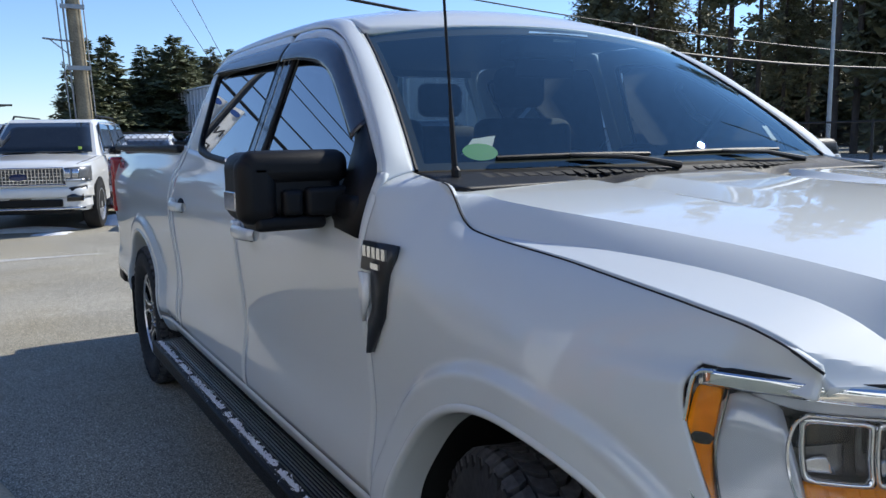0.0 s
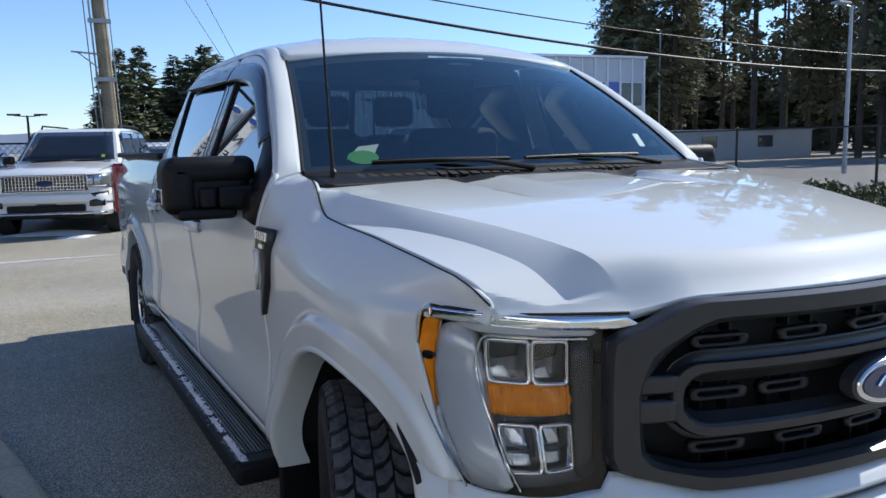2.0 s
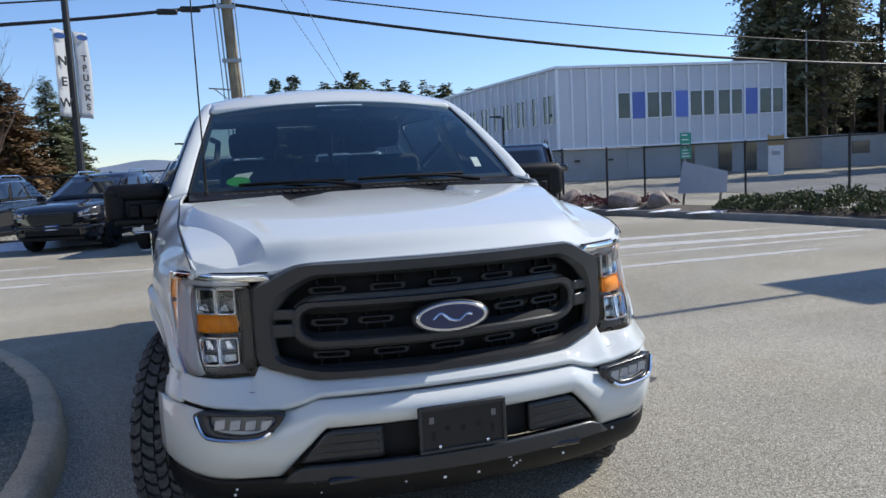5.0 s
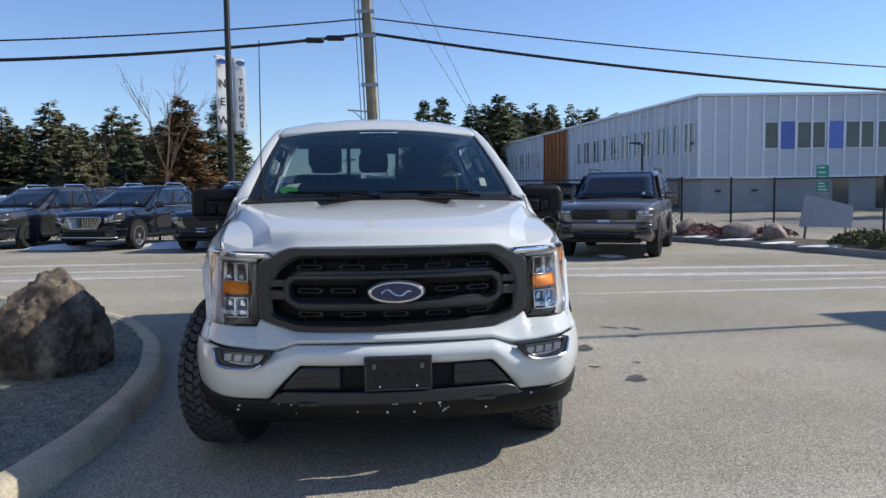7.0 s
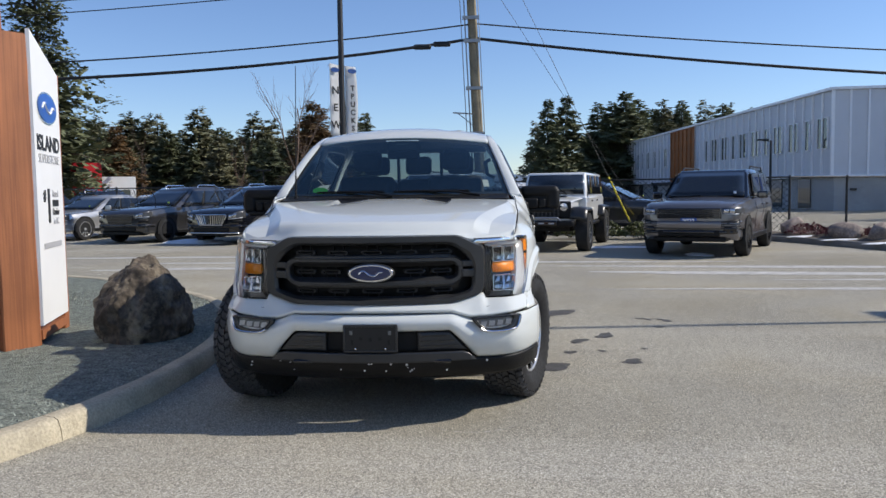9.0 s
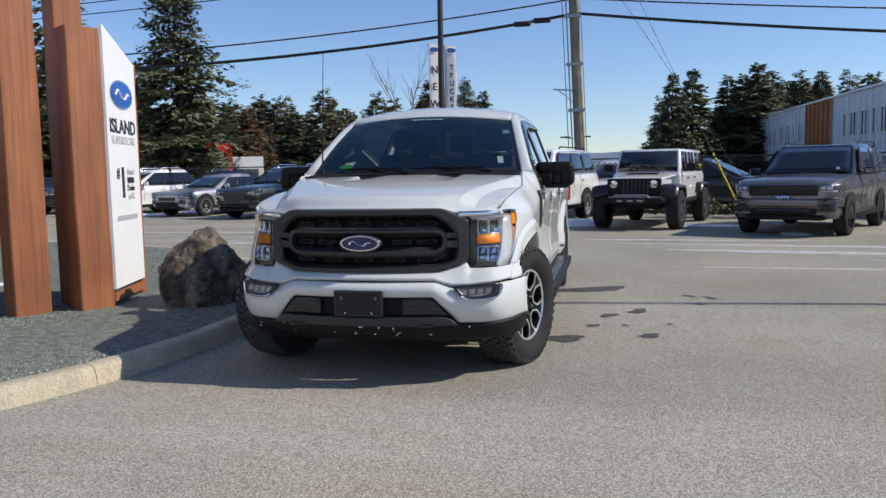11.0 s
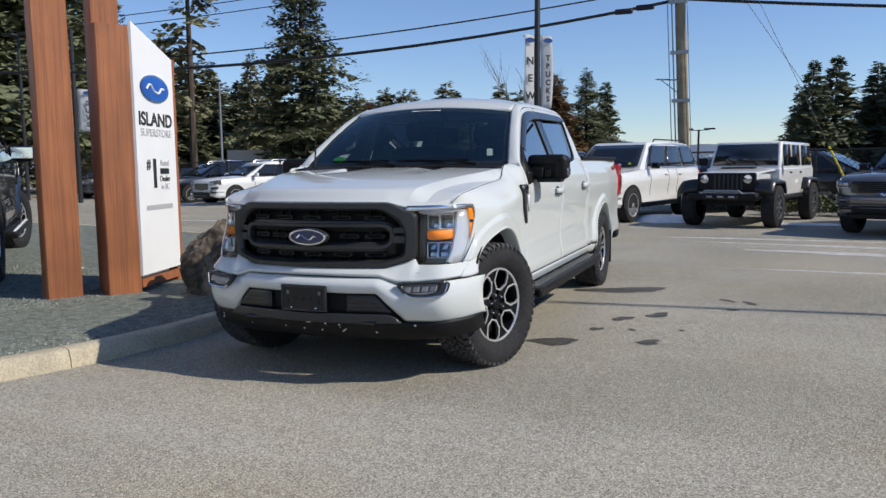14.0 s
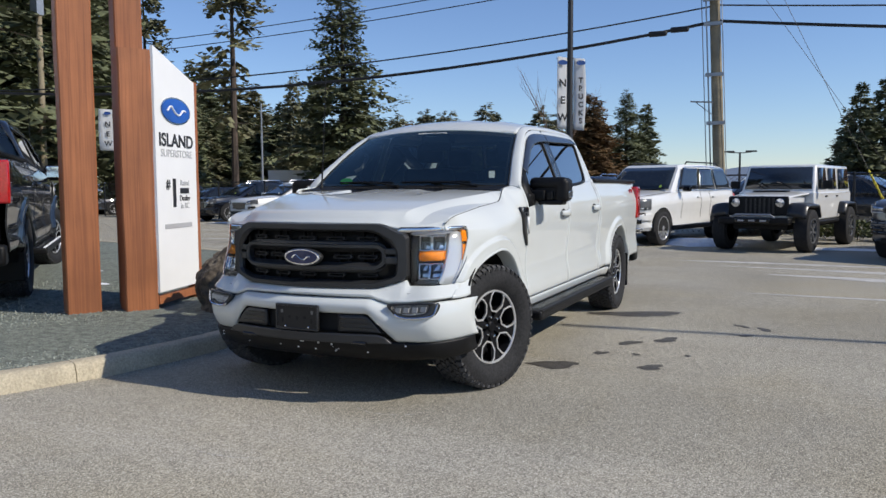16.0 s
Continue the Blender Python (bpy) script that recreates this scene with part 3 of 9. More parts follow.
def snow_patch(x, y, z, rx, ry, seed, n=18):
    rnd = random.Random(seed)
    bm = bmesh.new()
    ph = [rnd.uniform(0, 6.28) for _ in range(3)]
    rings = []
    for f, h in ((1.0, 0.0), (0.8, 0.5), (0.4, 0.9)):
        ring = []
        for k in range(n):
            a = 2 * math.pi * k / n
            s = f * (1 + 0.25 * math.sin(2 * a + ph[0]) + 0.18 * math.sin(3 * a + ph[1]) + 0.1 * math.sin(7 * a + ph[2]))
            ring.append(bm.verts.new((x + rx * s * math.cos(a), y + ry * s * math.sin(a), z + h * min(rx, ry) * 0.22)))
        rings.append(ring)
    for a, b in zip(rings, rings[1:]):
        for k in range(n):
            bm.faces.new((a[k], a[(k + 1) % n], b[(k + 1) % n], b[k]))
    bm.faces.new(rings[-1])
    tagged(part("snow_patch", bm, M_SNOW), "thin patch of old melting snow on the ground", "snow", "snow patches")


for i, (x, y, z, rx, ry) in enumerate(((-6.7, 4.4, 0.115, 0.20, 0.10), (-6.4, 4.0, 0.115, 0.14, 0.09), (-5.5, 3.3, 0.115, 0.25, 0.10), (-3.2, 2.65, 0.115, 0.10, 0.06), (-3.35, 2.9, 0.115, 0.12, 0.04),
                                       (-1.2, 14.4, 0.0, 0.8, 0.3), (-0.9, 13.6, 0.0, 0.35, 0.15), (-4.6, 17.6, 0.0, 1.3, 0.7), (0.6, 14.9, 0.0, 0.7, 0.8), (3.6, 14.3, 0.0, 0.8, 0.2), (5.0, 11.9, 0.0, 0.25, 0.3),
                                       (-15.8, 20.6, 0.0, 2.6, 0.3), (-7.6, 17.8, 0.0, 0.9, 0.6), (-13.5, 22.6, 0.0, 0.9, 0.4))):
    snow_patch(x, y, z, rx, ry, i)


# ---- two-storey building behind the fence ----
BLD = Matrix.Translation((20.35, 41.2, 0)) @ Matrix.Rotation(radians(-6.6), 4, "Z")
BLD_SIDE = Matrix.Translation((20.35, 41.2, 0)) @ Matrix.Rotation(radians(2.9), 4, "Z")


def ribbed_wall(root, m, length, z0, z1, step, material, nseams):
    """Cladding panels, each its own piece, with standing seams between; m: u along, v out, w up."""
    n = int(round(length / step))
    pan = None
    seam = None
    for i in range(n):
        if pan is None:
            bm = bmesh.new()
            box(bm, 0.03, step - 0.03, -0.05, 0.0, z0, z1)
            pan = part("cladding_panel", bm, material, root, smooth=False)
            pan.matrix_basis = m @ Matrix.Translation((i * step, 0, 0))
            bm = bmesh.new()
            box(bm, -0.05, 0.05, -0.05, 0.10, z0, z1)
            seam = part("standing_seam", bm, M_SEAM if material is M_CLAD else material, root, smooth=False)
            seam.matrix_basis = m @ Matrix.Translation((i * step, 0, 0))
        else:
            for src in (pan, seam):
                o = src.copy()
                scene.collection.objects.link(o)
                o.matrix_basis = m @ Matrix.Translation((i * step, 0, 0))
    o = seam.copy()
    scene.collection.objects.link(o)
    o.matrix_basis = m @ Matrix.Translation((length, 0, 0))


def framed_window(root, m, u, z0, w, h, cols=1):
    bm = bmesh.new()
    t = 0.05
    for r in ((u, u + w, 0.02, 0.10, z0, z0 + t), (u, u + w, 0.02, 0.10, z0 + h - t, z0 + h)):
        box(bm, *r, m)
    for c in range(cols + 1):
        x = u + (w - t) * c / cols
        box(bm, x, x + t, 0.02, 0.098, z0 + t, z0 + h - t, m)
    fr = part("window", bm, M_SEAM, root, smooth=False)
    for c in range(cols):
        bm = bmesh.new()
        x0 = u + (w - t) * c / cols + t
        x1 = u + (w - t) * (c + 1) / cols
        box(bm, x0, x1, 0.01, 0.04, z0 + t, z0 + h - t, m)
        part("pane", bm, M_WINDOW, fr, smooth=False)


def building():
    root = thing("office_building", "two-storey building clad in pale ribbed metal with blue and orange panels", "building")
    W, D, H, B = 15.4, 53.5, 6.85, 2.05
    # plan: the long side is not square to the front
    c0, cw = Vector((20.35, 41.2, 0)), BLD @ Vector((W, 0, 0))
    cd = BLD_SIDE @ Vector((0, D, 0))
    ce = cw + (cd - c0)

    def storey(name, inset, z0, z1, material, label=""):
        ps = []
        cs = (c0, cw, ce, cd)
        for k in range(4):
            to_next = (cs[(k + 1) % 4] - cs[k]).normalized()
            to_prev = (cs[k - 1] - cs[k]).normalized()
            ps.append(cs[k] + (to_next + to_prev) * inset)
        bm = bmesh.new()
        lo = [bm.verts.new((p.x, p.y, z0)) for p in ps]
        hi = [bm.verts.new((p.x, p.y, z1)) for p in ps]
        bm.faces.new(lo[::-1])
        bm.faces.new(hi)
        for k in range(4):
            bm.faces.new((lo[k], lo[(k + 1) % 4], hi[(k + 1) % 4], hi[k]))
        part(name, bm, material, root, label, smooth=False)
    storey("base_wall", 0.3, 0, B + 0.02, M_WALL, "plain grey concrete ground floor")
    storey("core", 0.14, B, H - 0.03, M_WALL)
    storey("roof_edge", -0.14, H - 0.03, H + 0.12, M_SEAM)
    storey("floor_band", -0.12, B - 0.1, B, M_SEAM)
    front = BLD @ Matrix(((1, 0, 0, 0), (0, -1, 0, 0.06), (0, 0, 1, 0), (0, 0, 0, 1)))
    side = BLD_SIDE @ Matrix(((0, -1, 0, 0.06), (1, 0, 0, 0), (0, 0, 1, 0), (0, 0, 0, 1)))
    ribbed_wall(root, front, W, B, H - 0.05, W / 16, M_CLAD, 1)
    s = 1.21
    ribbed_wall(root, side, s * 20, B, H - 0.05, s, M_CLAD, 1)
    ribbed_wall(root, side @ Matrix.Translation((s * 20, 0, 0)), s * 6, B, H - 0.05, s, M_ORANGE, 1)
    ribbed_wall(root, side @ Matrix.Translation((s * 26, 0, 0)), s * 18, B, H - 0.05, s, M_CLAD, 1)
    st = W / 16
    wz, wh = 3.66, 1.62
    for k, cols in ((4, 1), (6, 2), (9, 2), (11, 2), (14, 2)):
        framed_window(root, front, k * st + 0.05, wz, st * (1 if cols == 1 else 1.9) - 0.1, wh, cols)
    for k in (5, 8, 13):
        bm = bmesh.new()
        box(bm, k * st + 0.05, (k + 1) * st - 0.05, 0.01, 0.05, wz, wz + wh, front)
        part("blue_panel", bm, M_BLUEPANEL, root, "blue accent panel between the windows", smooth=False)
    u = 0.5
    for w, cols in ((1.3, 2), (0.6, 1), (1.3, 2), (1.3, 2), (0.6, 1), (1.3, 2), (1.3, 2), (0.6, 1), (1.3, 2), (1.3, 2), (0.6, 1)):
        framed_window(root, side, u, wz - 0.12, w, wh + 0.2, cols)
        u += w + 0.95
    u = s * 26 + 1
    for w, cols in ((1.3, 2), (0.6, 1), (1.3, 2), (1.3, 2), (0.6, 1), (1.3, 2), (1.3, 2), (1.3, 2), (0.6, 1), (1.3, 2)):
        framed_window(root, side, u, wz - 0.12, w, wh + 0.2, cols)
        u += w + 1.2
    low = BLD @ Matrix(((1, 0, 0, 0), (0, -1, 0, 0.3), (0, 0, 1, 0), (0, 0, 0, 1)))
    for x, w in ((8.2, 0.95), (10.8, 0.95), (12.6, 0.9)):
        bm = bmesh.new()
        box(bm, x, x + w, 0.0, 0.04, 0.05, 1.95, low)
        part("door", bm, M_WINDOW, root, smooth=False)
    for x in (4.6,):
        bm = bmesh.new()
        box(bm, x, x + 0.9, 0.0, 0.04, 0.05, 1.7, low)
        part("door", bm, M_WALL, root, smooth=False)
    lows = BLD_SIDE @ Matrix(((0, -1, 0, 0.25), (1, 0, 0, 0), (0, 0, 1, 0), (0, 0, 0, 1)))
    for x in (3, 7, 10.5, 21, 27, 31, 37, 43):
        bm = bmesh.new()
        box(bm, x, x + 1.6, 0.0, 0.04, 0.1, 1.85, lows)
        part("ground_floor_window", bm, M_WINDOW, root, smooth=False)
    for x in (1.1, 3.3):
        bm = bmesh.new()
        box(bm, x, x + 0.3, 0.0, 0.18, 1.15, 1.28, low)
        part("wall_lamp", bm, M_DARKSTEEL, root, smooth=False)
    # entrance canopy below the orange stretch
    bm = bmesh.new()
    box(bm, s * 19.2, s * 27, 0.0, 1.6, B - 0.35, B - 0.05, side)
    part("entrance_canopy", bm, M_DARKSTEEL, root, "dark flat canopy over the entrance", smooth=False)


building()


def small_house():
    root = thing("annexe_building", "low plain grey building under the tall firs", "building")
    m = Matrix.Translation((37.2, 38.0, 0)) @ Matrix.Rotation(radians(-12), 4, "Z")
    bm = bmesh.new()
    box(bm, 0, 11, 0, 6, 0, 1.95, m)
    part("wall", bm, M_WALL, root, smooth=False)
    bm = bmesh.new()
    box(bm, -0.15, 11.15, -0.15, 6.15, 1.95, 2.05, m)
    part("roof", bm, M_WALL, root, smooth=False)
    for x in (2.0, 6.5):
        bm = bmesh.new()
        box(bm, x, x + 1.2, -0.04, 0.0, 0.8, 1.6, m)
        part("window", bm, M_WINDOW, root, smooth=False)


small_house()


# ---- planting bed, fence ----
BED = smooth_line([(6.6, 17.2), (7.4, 16.6), (8.1, 15.7), (8.8, 13.6), (9.35, 11.6), (9.75, 9.6), (9.95, 7.4), (10.05, 4), (10.1, -6), (10, -30)], 5)


def bed():
    root = thing("bed_kerb", "low grey concrete kerb along the planting bed", "kerb", kind="structure")
    bm = bmesh.new()
    prof = [(0.0, 0.0), (0.01, 0.12), (0.03, 0.14), (0.14, 0.14), (0.15, 0.1)]
    rows = []
    for i, p in enumerate(BED):
        t = (BED[min(i + 1, len(BED) - 1)] - BED[max(i - 1, 0)]).normalized()
        rows.append([bm.verts.new((p.x - t.y * u, p.y + t.x * u, z)) for u, z in prof])
    for a, b in zip(rows, rows[1:]):
        for i in range(len(prof) - 1):
            bm.faces.new((a[i], b[i], b[i + 1], a[i + 1]))
    part("kerb_run", bm, mat("grey_kerb", (0.22, 0.215, 0.20), 0.9, var=0.2, scale=3, fine=0.15, bump=0.3), root, angle=50)
    bm = bmesh.new()
    near, mid, far = [], [], []
    for i, p in enumerate(BED):
        t = (BED[min(i + 1, len(BED) - 1)] - BED[max(i - 1, 0)]).normalized()
        nx, ny = -t.y, t.x
        near.append(bm.verts.new((p.x + nx * 0.14, p.y + ny * 0.14, 0.11)))
        mid.append(bm.verts.new((p.x + nx * 0.9, p.y + ny * 0.9, 0.20)))
        far.append(bm.verts.new((p.x + nx * 2.6, p.y + ny * 2.6, 0.08)))
    for r0, r1 in ((near, mid), (mid, far)):
        for i in range(len(BED) - 1):
            bm.faces.new((r0[i], r0[i + 1], r1[i + 1], r1[i]))
    bmesh.ops.recalc_face_normals(bm, faces=bm.faces)
    tagged(part("bed_soil", bm, M_SOIL), "dark soil of the planting bed", "soil", kind="structure")


bed()


def rock(name, x, y, z, sx, sy, sz, seed, material, label, sub=4, rough=0.22, facets=9, cut=(0.62, 0.9), turn=None):
    """A boulder: a ball cut by random planes, then roughened."""
    rnd = random.Random(seed)
    bm = bmesh.new()
    bmesh.ops.create_icosphere(bm, subdivisions=sub, radius=1)
    planes = []
    for _ in range(facets):
        n = Vector((rnd.gauss(0, 1), rnd.gauss(0, 1), rnd.gauss(0.2, 0.8))).normalized()
        planes.append((n, rnd.uniform(*cut)))
    off = Vector((seed * 7.1, seed * 3.3, 0))
    for v in bm.verts:
        p = v.co.copy()
        for n, d in planes:
            k = p.dot(n) - d
            if k > 0:
                p -= n * k * 0.92
        p *= 1 - rough * 0.28 * abs(noise.noise(p * 3.2 + off)) + rough * 0.4 * noise.noise(p * 2.0 + off) + rough * 0.25 * noise.noise(p * 5.5 + off) + rough * 0.12 * noise.noise(p * 14 + off)
        v.co = Vector((p.x * sx, p.y * sy, max(-0.55, p.z) * sz))
    bmesh.ops.transform(bm, matrix=Matrix.Translation((x, y, z + 0.5 * sz)) @ Matrix.Rotation(rnd.uniform(0, 6) if turn is None else turn, 4, "Z"), verts=bm.verts)
    return tagged(part(name, bm, material, angle=38), label, "rock", "rocks in the beds")


def leaf_mound(name, x, y, z, rx, ry, h, n, material, seed, label, cat, size=0.07, rot=0.0, group="shrubs"):
    """A shrub: a tangle of small folded leaves over a mound, on short stems."""
    rnd = random.Random(seed)
    root = thing(name, label, cat, group)
    verts, faces = [], []
    for _ in range(n):
        a, r = rnd.uniform(0, 6.283), math.sqrt(rnd.random())
        top = h * (1 - r ** 2.4) * (0.75 + 0.35 * noise.noise(Vector((a * 2, r * 4, seed)))) + 0.05
        u, v = rx * r * math.cos(a), ry * r * math.sin(a)
        px, py = x + u * math.cos(rot) - v * math.sin(rot), y + u * math.sin(rot) + v * math.cos(rot)
        pz = z + top * (1 - 0.55 * rnd.random() ** 2)
        d = Vector((rnd.gauss(0, 1), rnd.gauss(0, 1), rnd.uniform(0.1, 1.6))).normalized()
        w = d.orthogonal().normalized()
        w.rotate(Matrix.Rotation(rnd.uniform(0, 6.28), 3, d))
        s = size * rnd.uniform(0.6, 1.3)
        b = len(verts)
        p = Vector((px, py, pz))
        up = d.cross(w)
        verts += [tuple(p), tuple(p + d * s * 0.55 + w * s * 0.28 + up * s * 0.1), tuple(p + d * s), tuple(p + d * s * 0.55 - w * s * 0.28 + up * s * 0.1)]
        faces += [(b, b + 1, b + 2), (b, b + 2, b + 3)]
    poly("leaves", verts, faces, material, root, smooth=False)
    bm = bmesh.new()
    for _ in range(14):
        a, r = rnd.uniform(0, 6.283), 0.7 * math.sqrt(rnd.random())
        px, py = x + rx * r * math.cos(a), y + ry * r * math.sin(a)
        tube(bm, [(lerp(x, px, 0.5), lerp(y, py, 0.5), z - 0.03), (px, py, z + h * 0.7)], 0.008, 4)
    part("stem_cluster", bm, M_TWIG, root)["kind"] = "stuff"
    return root


def bed_point(s, off):
    p = BED[int(s)]
    t = (BED[min(int(s) + 1, len(BED) - 1)] - BED[max(int(s) - 1, 0)]).normalized()
    return p.x - t.y * off, p.y + t.x * off


rnd_bed = random.Random(11)
# low evergreen hedge by the near stretch
for i, (y, tall) in enumerate(((11.5, 0.30), (10.4, 0.40), (9.3, 0.52), (8.2, 0.52), (7.1, 0.52), (6.0, 0.52), (4.9, 0.5), (3.8, 0.5), (2.7, 0.5))):
    x = float(np.interp(-y, [-p.y for p in BED], [p.x for p in BED])) + 1.0
    leaf_mound("evergreen_shrub", x, y, 0.15, 0.75, 0.75, tall, 1900, M_SHRUB, 60 + i, "low olive-green evergreen shrub in the planting bed", "shrub", 0.075)
for i, (s, o, sx, sz, l) in enumerate(((4, 0.8, 0.32, 0.30, 0), (9, 0.75, 0.36, 0.36, 1), (13, 0.75, 0.48, 0.34, 0), (15, 0.9, 0.42, 0.30, 1), (2, 0.7, 0.5, 0.28, 0), (11, 1.3, 0.3, 0.2, 0))):
    x, y = bed_point(s, o)
    rock("bed_boulder", x, y, 0.10, sx, sx * 0.8, sz, 20 + i, M_BEDROCK, "reddish-grey boulder in the planting bed", 3)
for i, (s, o) in enumerate(((10, 0.9), (12, 1.1), (14, 1.3))):
    x, y = bed_point(s, o)
    leaf_mound("heather_clump", x, y, 0.15, 0.6, 0.5, 0.28, 900, M_HEATHER, 80 + i, "dull purple heather between the boulders", "heather", 0.06, group="heather")
for i, (s, o) in enumerate(((7, 0.6), (11, 0.5), (14, 0.4), (17, 0.3), (20, 0.25))):
    x, y = bed_point(s, o)
    snow_patch(x, y, 0.13, 0.55, 0.16, 90 + i)
for i, (x, y) in enumerate(((4.0, 17.6), (4.9, 17.3), (5.6, 17.5), (3.2, 17.7))):
    leaf_mound("juniper_shrub", x, y, 0.05, 0.6, 0.5, 0.45, 900, M_SHRUB, 100 + i, "low spreading green juniper behind the parked cars", "shrub", 0.09)

FENCE = [(-30, 25.5), (-12, 22.0), (-3, 20.2), (4, 18.8), (9.05, 17.7), (13.3, 20.3), (15.6, 18.2), (15.9, 14.4), (16.0, 10.4), (16.1, 6), (16.2, -2), (16.2, -14)]


def chain_fence():
    root = thing("chain_link_fence", "black chain-link fence with steel posts and top rail", "fence")
    h = 1.65
    for a, b in zip(FENCE, FENCE[1:]):
        a, b = Vector((*a, 0)), Vector((*b, 0))
        d = b - a
        L = d.length
        d.normalize()
        n = max(1, round(L / 3.2))
        bm = bmesh.new()
        tube(bm, [a + Vector((0, 0, h)), b + Vector((0, 0, h))], 0.022, 6)
        part("top_rail", bm, M_FENCE, root)
        for k in range(n):
            p = a + d * (L * k / n)
            bm = bmesh.new()
            tube(bm, [p, p + Vector((0, 0, h + 0.05))], 0.035, 8)
            part("post", bm, M_FENCE, root)
        # the woven wire, as thin flat strands
        near = a.x > 8
        step = 0.075 if near else 0.16
        r = 0.0026 if near else 0.005
        verts, faces = [], []
        side = Vector((-d.y, d.x, 0))
        k = -h
        while k < L:
            for s in (1, -1):
                u0, u1 = (k, k + h) if s > 0 else (k + h, k)
                z0, z1 = 0.03, h
                # clip to the span
                pts = []
                for u, z in ((u0, z0), (u1, z1)):
                    pts.append([u, z])
                (ua, za), (ub, zb) = pts
                def cut(u):
                    return za + (zb - za) * (u - ua) / (ub - ua)
                lo, hi = max(0, min(ua, ub)), min(L, max(ua, ub))
                if hi - lo < 0.02:
                    continue
                p0, p1 = a + d * lo + Vector((0, 0, cut(lo))), a + d * hi + Vector((0, 0, cut(hi)))
                w = (p1 - p0).normalized().cross(side) * r
                o = side * r * 0.9
                i = len(verts)
                verts += [tuple(p0 + w), tuple(p0 - w), tuple(p0 + o), tuple(p1 + w), tuple(p1 - w), tuple(p1 + o)]
                faces += [(i, i + 1, i + 4, i + 3), (i + 1, i + 2, i + 5, i + 4), (i + 2, i, i + 3, i + 5)]
            k += step
        poly("wire_mesh", verts, faces, M_FENCE, root, smooth=False)["kind"] = "stuff"


chain_fence()
# pale gravel road and grass behind the fence
bm = bmesh.new()
for x0, x1, y0, y1, z in ((17, 60, -10, 26, 0.012),):
    vs = [bm.verts.new(p) for p in ((x0, y0, z), (x1, y0, z), (x1 + 30, y1, z), (x0 - 1, y1, z))]
    bm.faces.new(vs)
tagged(part("side_road", bm, M_ROAD, smooth=False), "pale dusty side road behind the fence", "road", kind="structure")


# ---- trees ----
def conifer(name, h, r, seed, leaf, label, bare=0.12, levels=30, per=6, taper=0.85, droop=0.3, seg=1, gap=0.12):
    """Levels of boughs; each bough is a drooping fan of side twigs, each twig a row of small folded leaf blades."""
    rnd = random.Random(seed)
    root = thing(name, label, "tree", "conifers")
    bm = bmesh.new()
    bend = 0.012 * h * rnd.uniform(-1, 1)
    tube(bm, [(0, 0, -0.1), (bend, 0, h * 0.5), (0, 0, h * 0.985)], [0.0125 * h, 0.0085 * h, 0.012], 8)
    verts, faces = [], []
    lean = rnd.uniform(0, 6.28)
    for lv in range(levels):
        t = bare + (0.985 - bare) * (lv / levels) ** 0.92
        full = r * max(0.03, (1 - t) ** taper) * (0.55 + 0.45 * ease(bare, bare + 0.18, t)) * rnd.uniform(0.78, 1.15)
        for b in range(per):
            if rnd.random() < gap:
                continue
            a = 6.283 * (b + rnd.uniform(-0.35, 0.35)) / per + lv * 1.9
            L = full * rnd.uniform(0.6, 1.18) * (1 + 0.15 * math.cos(a - lean))
            z = h * t + rnd.uniform(-1.6, 1.6) * h / levels
            lift = rnd.uniform(0.02, 0.22)
            dr = droop * rnd.uniform(0.7, 1.4)
            ca, sa = math.cos(a), math.sin(a)

            def at(f):
                d = L * f
                return Vector((ca * d, sa * d, z + lift * d - dr * L * f * f))
            if L > 0.5:
                tube(bm, [at(0), at(0.5), at(0.92)], [0.010 * L + 0.012, 0.007 * L + 0.006, 0.004], 3, False)
            n = int(4 + L * 2.6)
            for k in range(n):
                f = 0.12 + 0.88 * (k + rnd.random()) / n
                p0 = at(f) + Vector((0, 0, rnd.gauss(0, 0.17)))
                for side in (-1, 1):
                    w = a + side * radians(rnd.uniform(28, 68))
                    l = (0.30 + 0.36 * L * (1 - f)) * rnd.uniform(0.6, 1.25)
                    d = Vector((math.cos(w), math.sin(w), rnd.uniform(-0.65, 0.40))).normalized()
                    x = Vector((-d.y, d.x, rnd.gauss(0, 0.8))).normalized()
                    for q in range(seg):
                        s = l / seg * rnd.uniform(1.1, 1.5)
                        p = p0 + d * l * q / seg + Vector((rnd.gauss(0, 0.04), rnd.gauss(0, 0.04), rnd.gauss(0, 0.05)))
                        wd = s * rnd.uniform(0.20, 0.32) * (1.6 if seg > 1 else 1.0)
                        o = len(verts)
                        verts += [tuple(p), tuple(p + d * s * 0.45 + x * wd - Vector((0, 0, 0.18 * s))), tuple(p + d * s - Vector((0, 0, 0.10 * s))), tuple(p + d * s * 0.45 - x * wd - Vector((0, 0, 0.18 * s)))]
                        faces += [(o, o + 1, o + 2), (o, o + 2, o + 3)]
    part("trunk", bm, M_BARK, root)
    poly("crown", verts, faces, leaf, root, smooth=False)
    return root


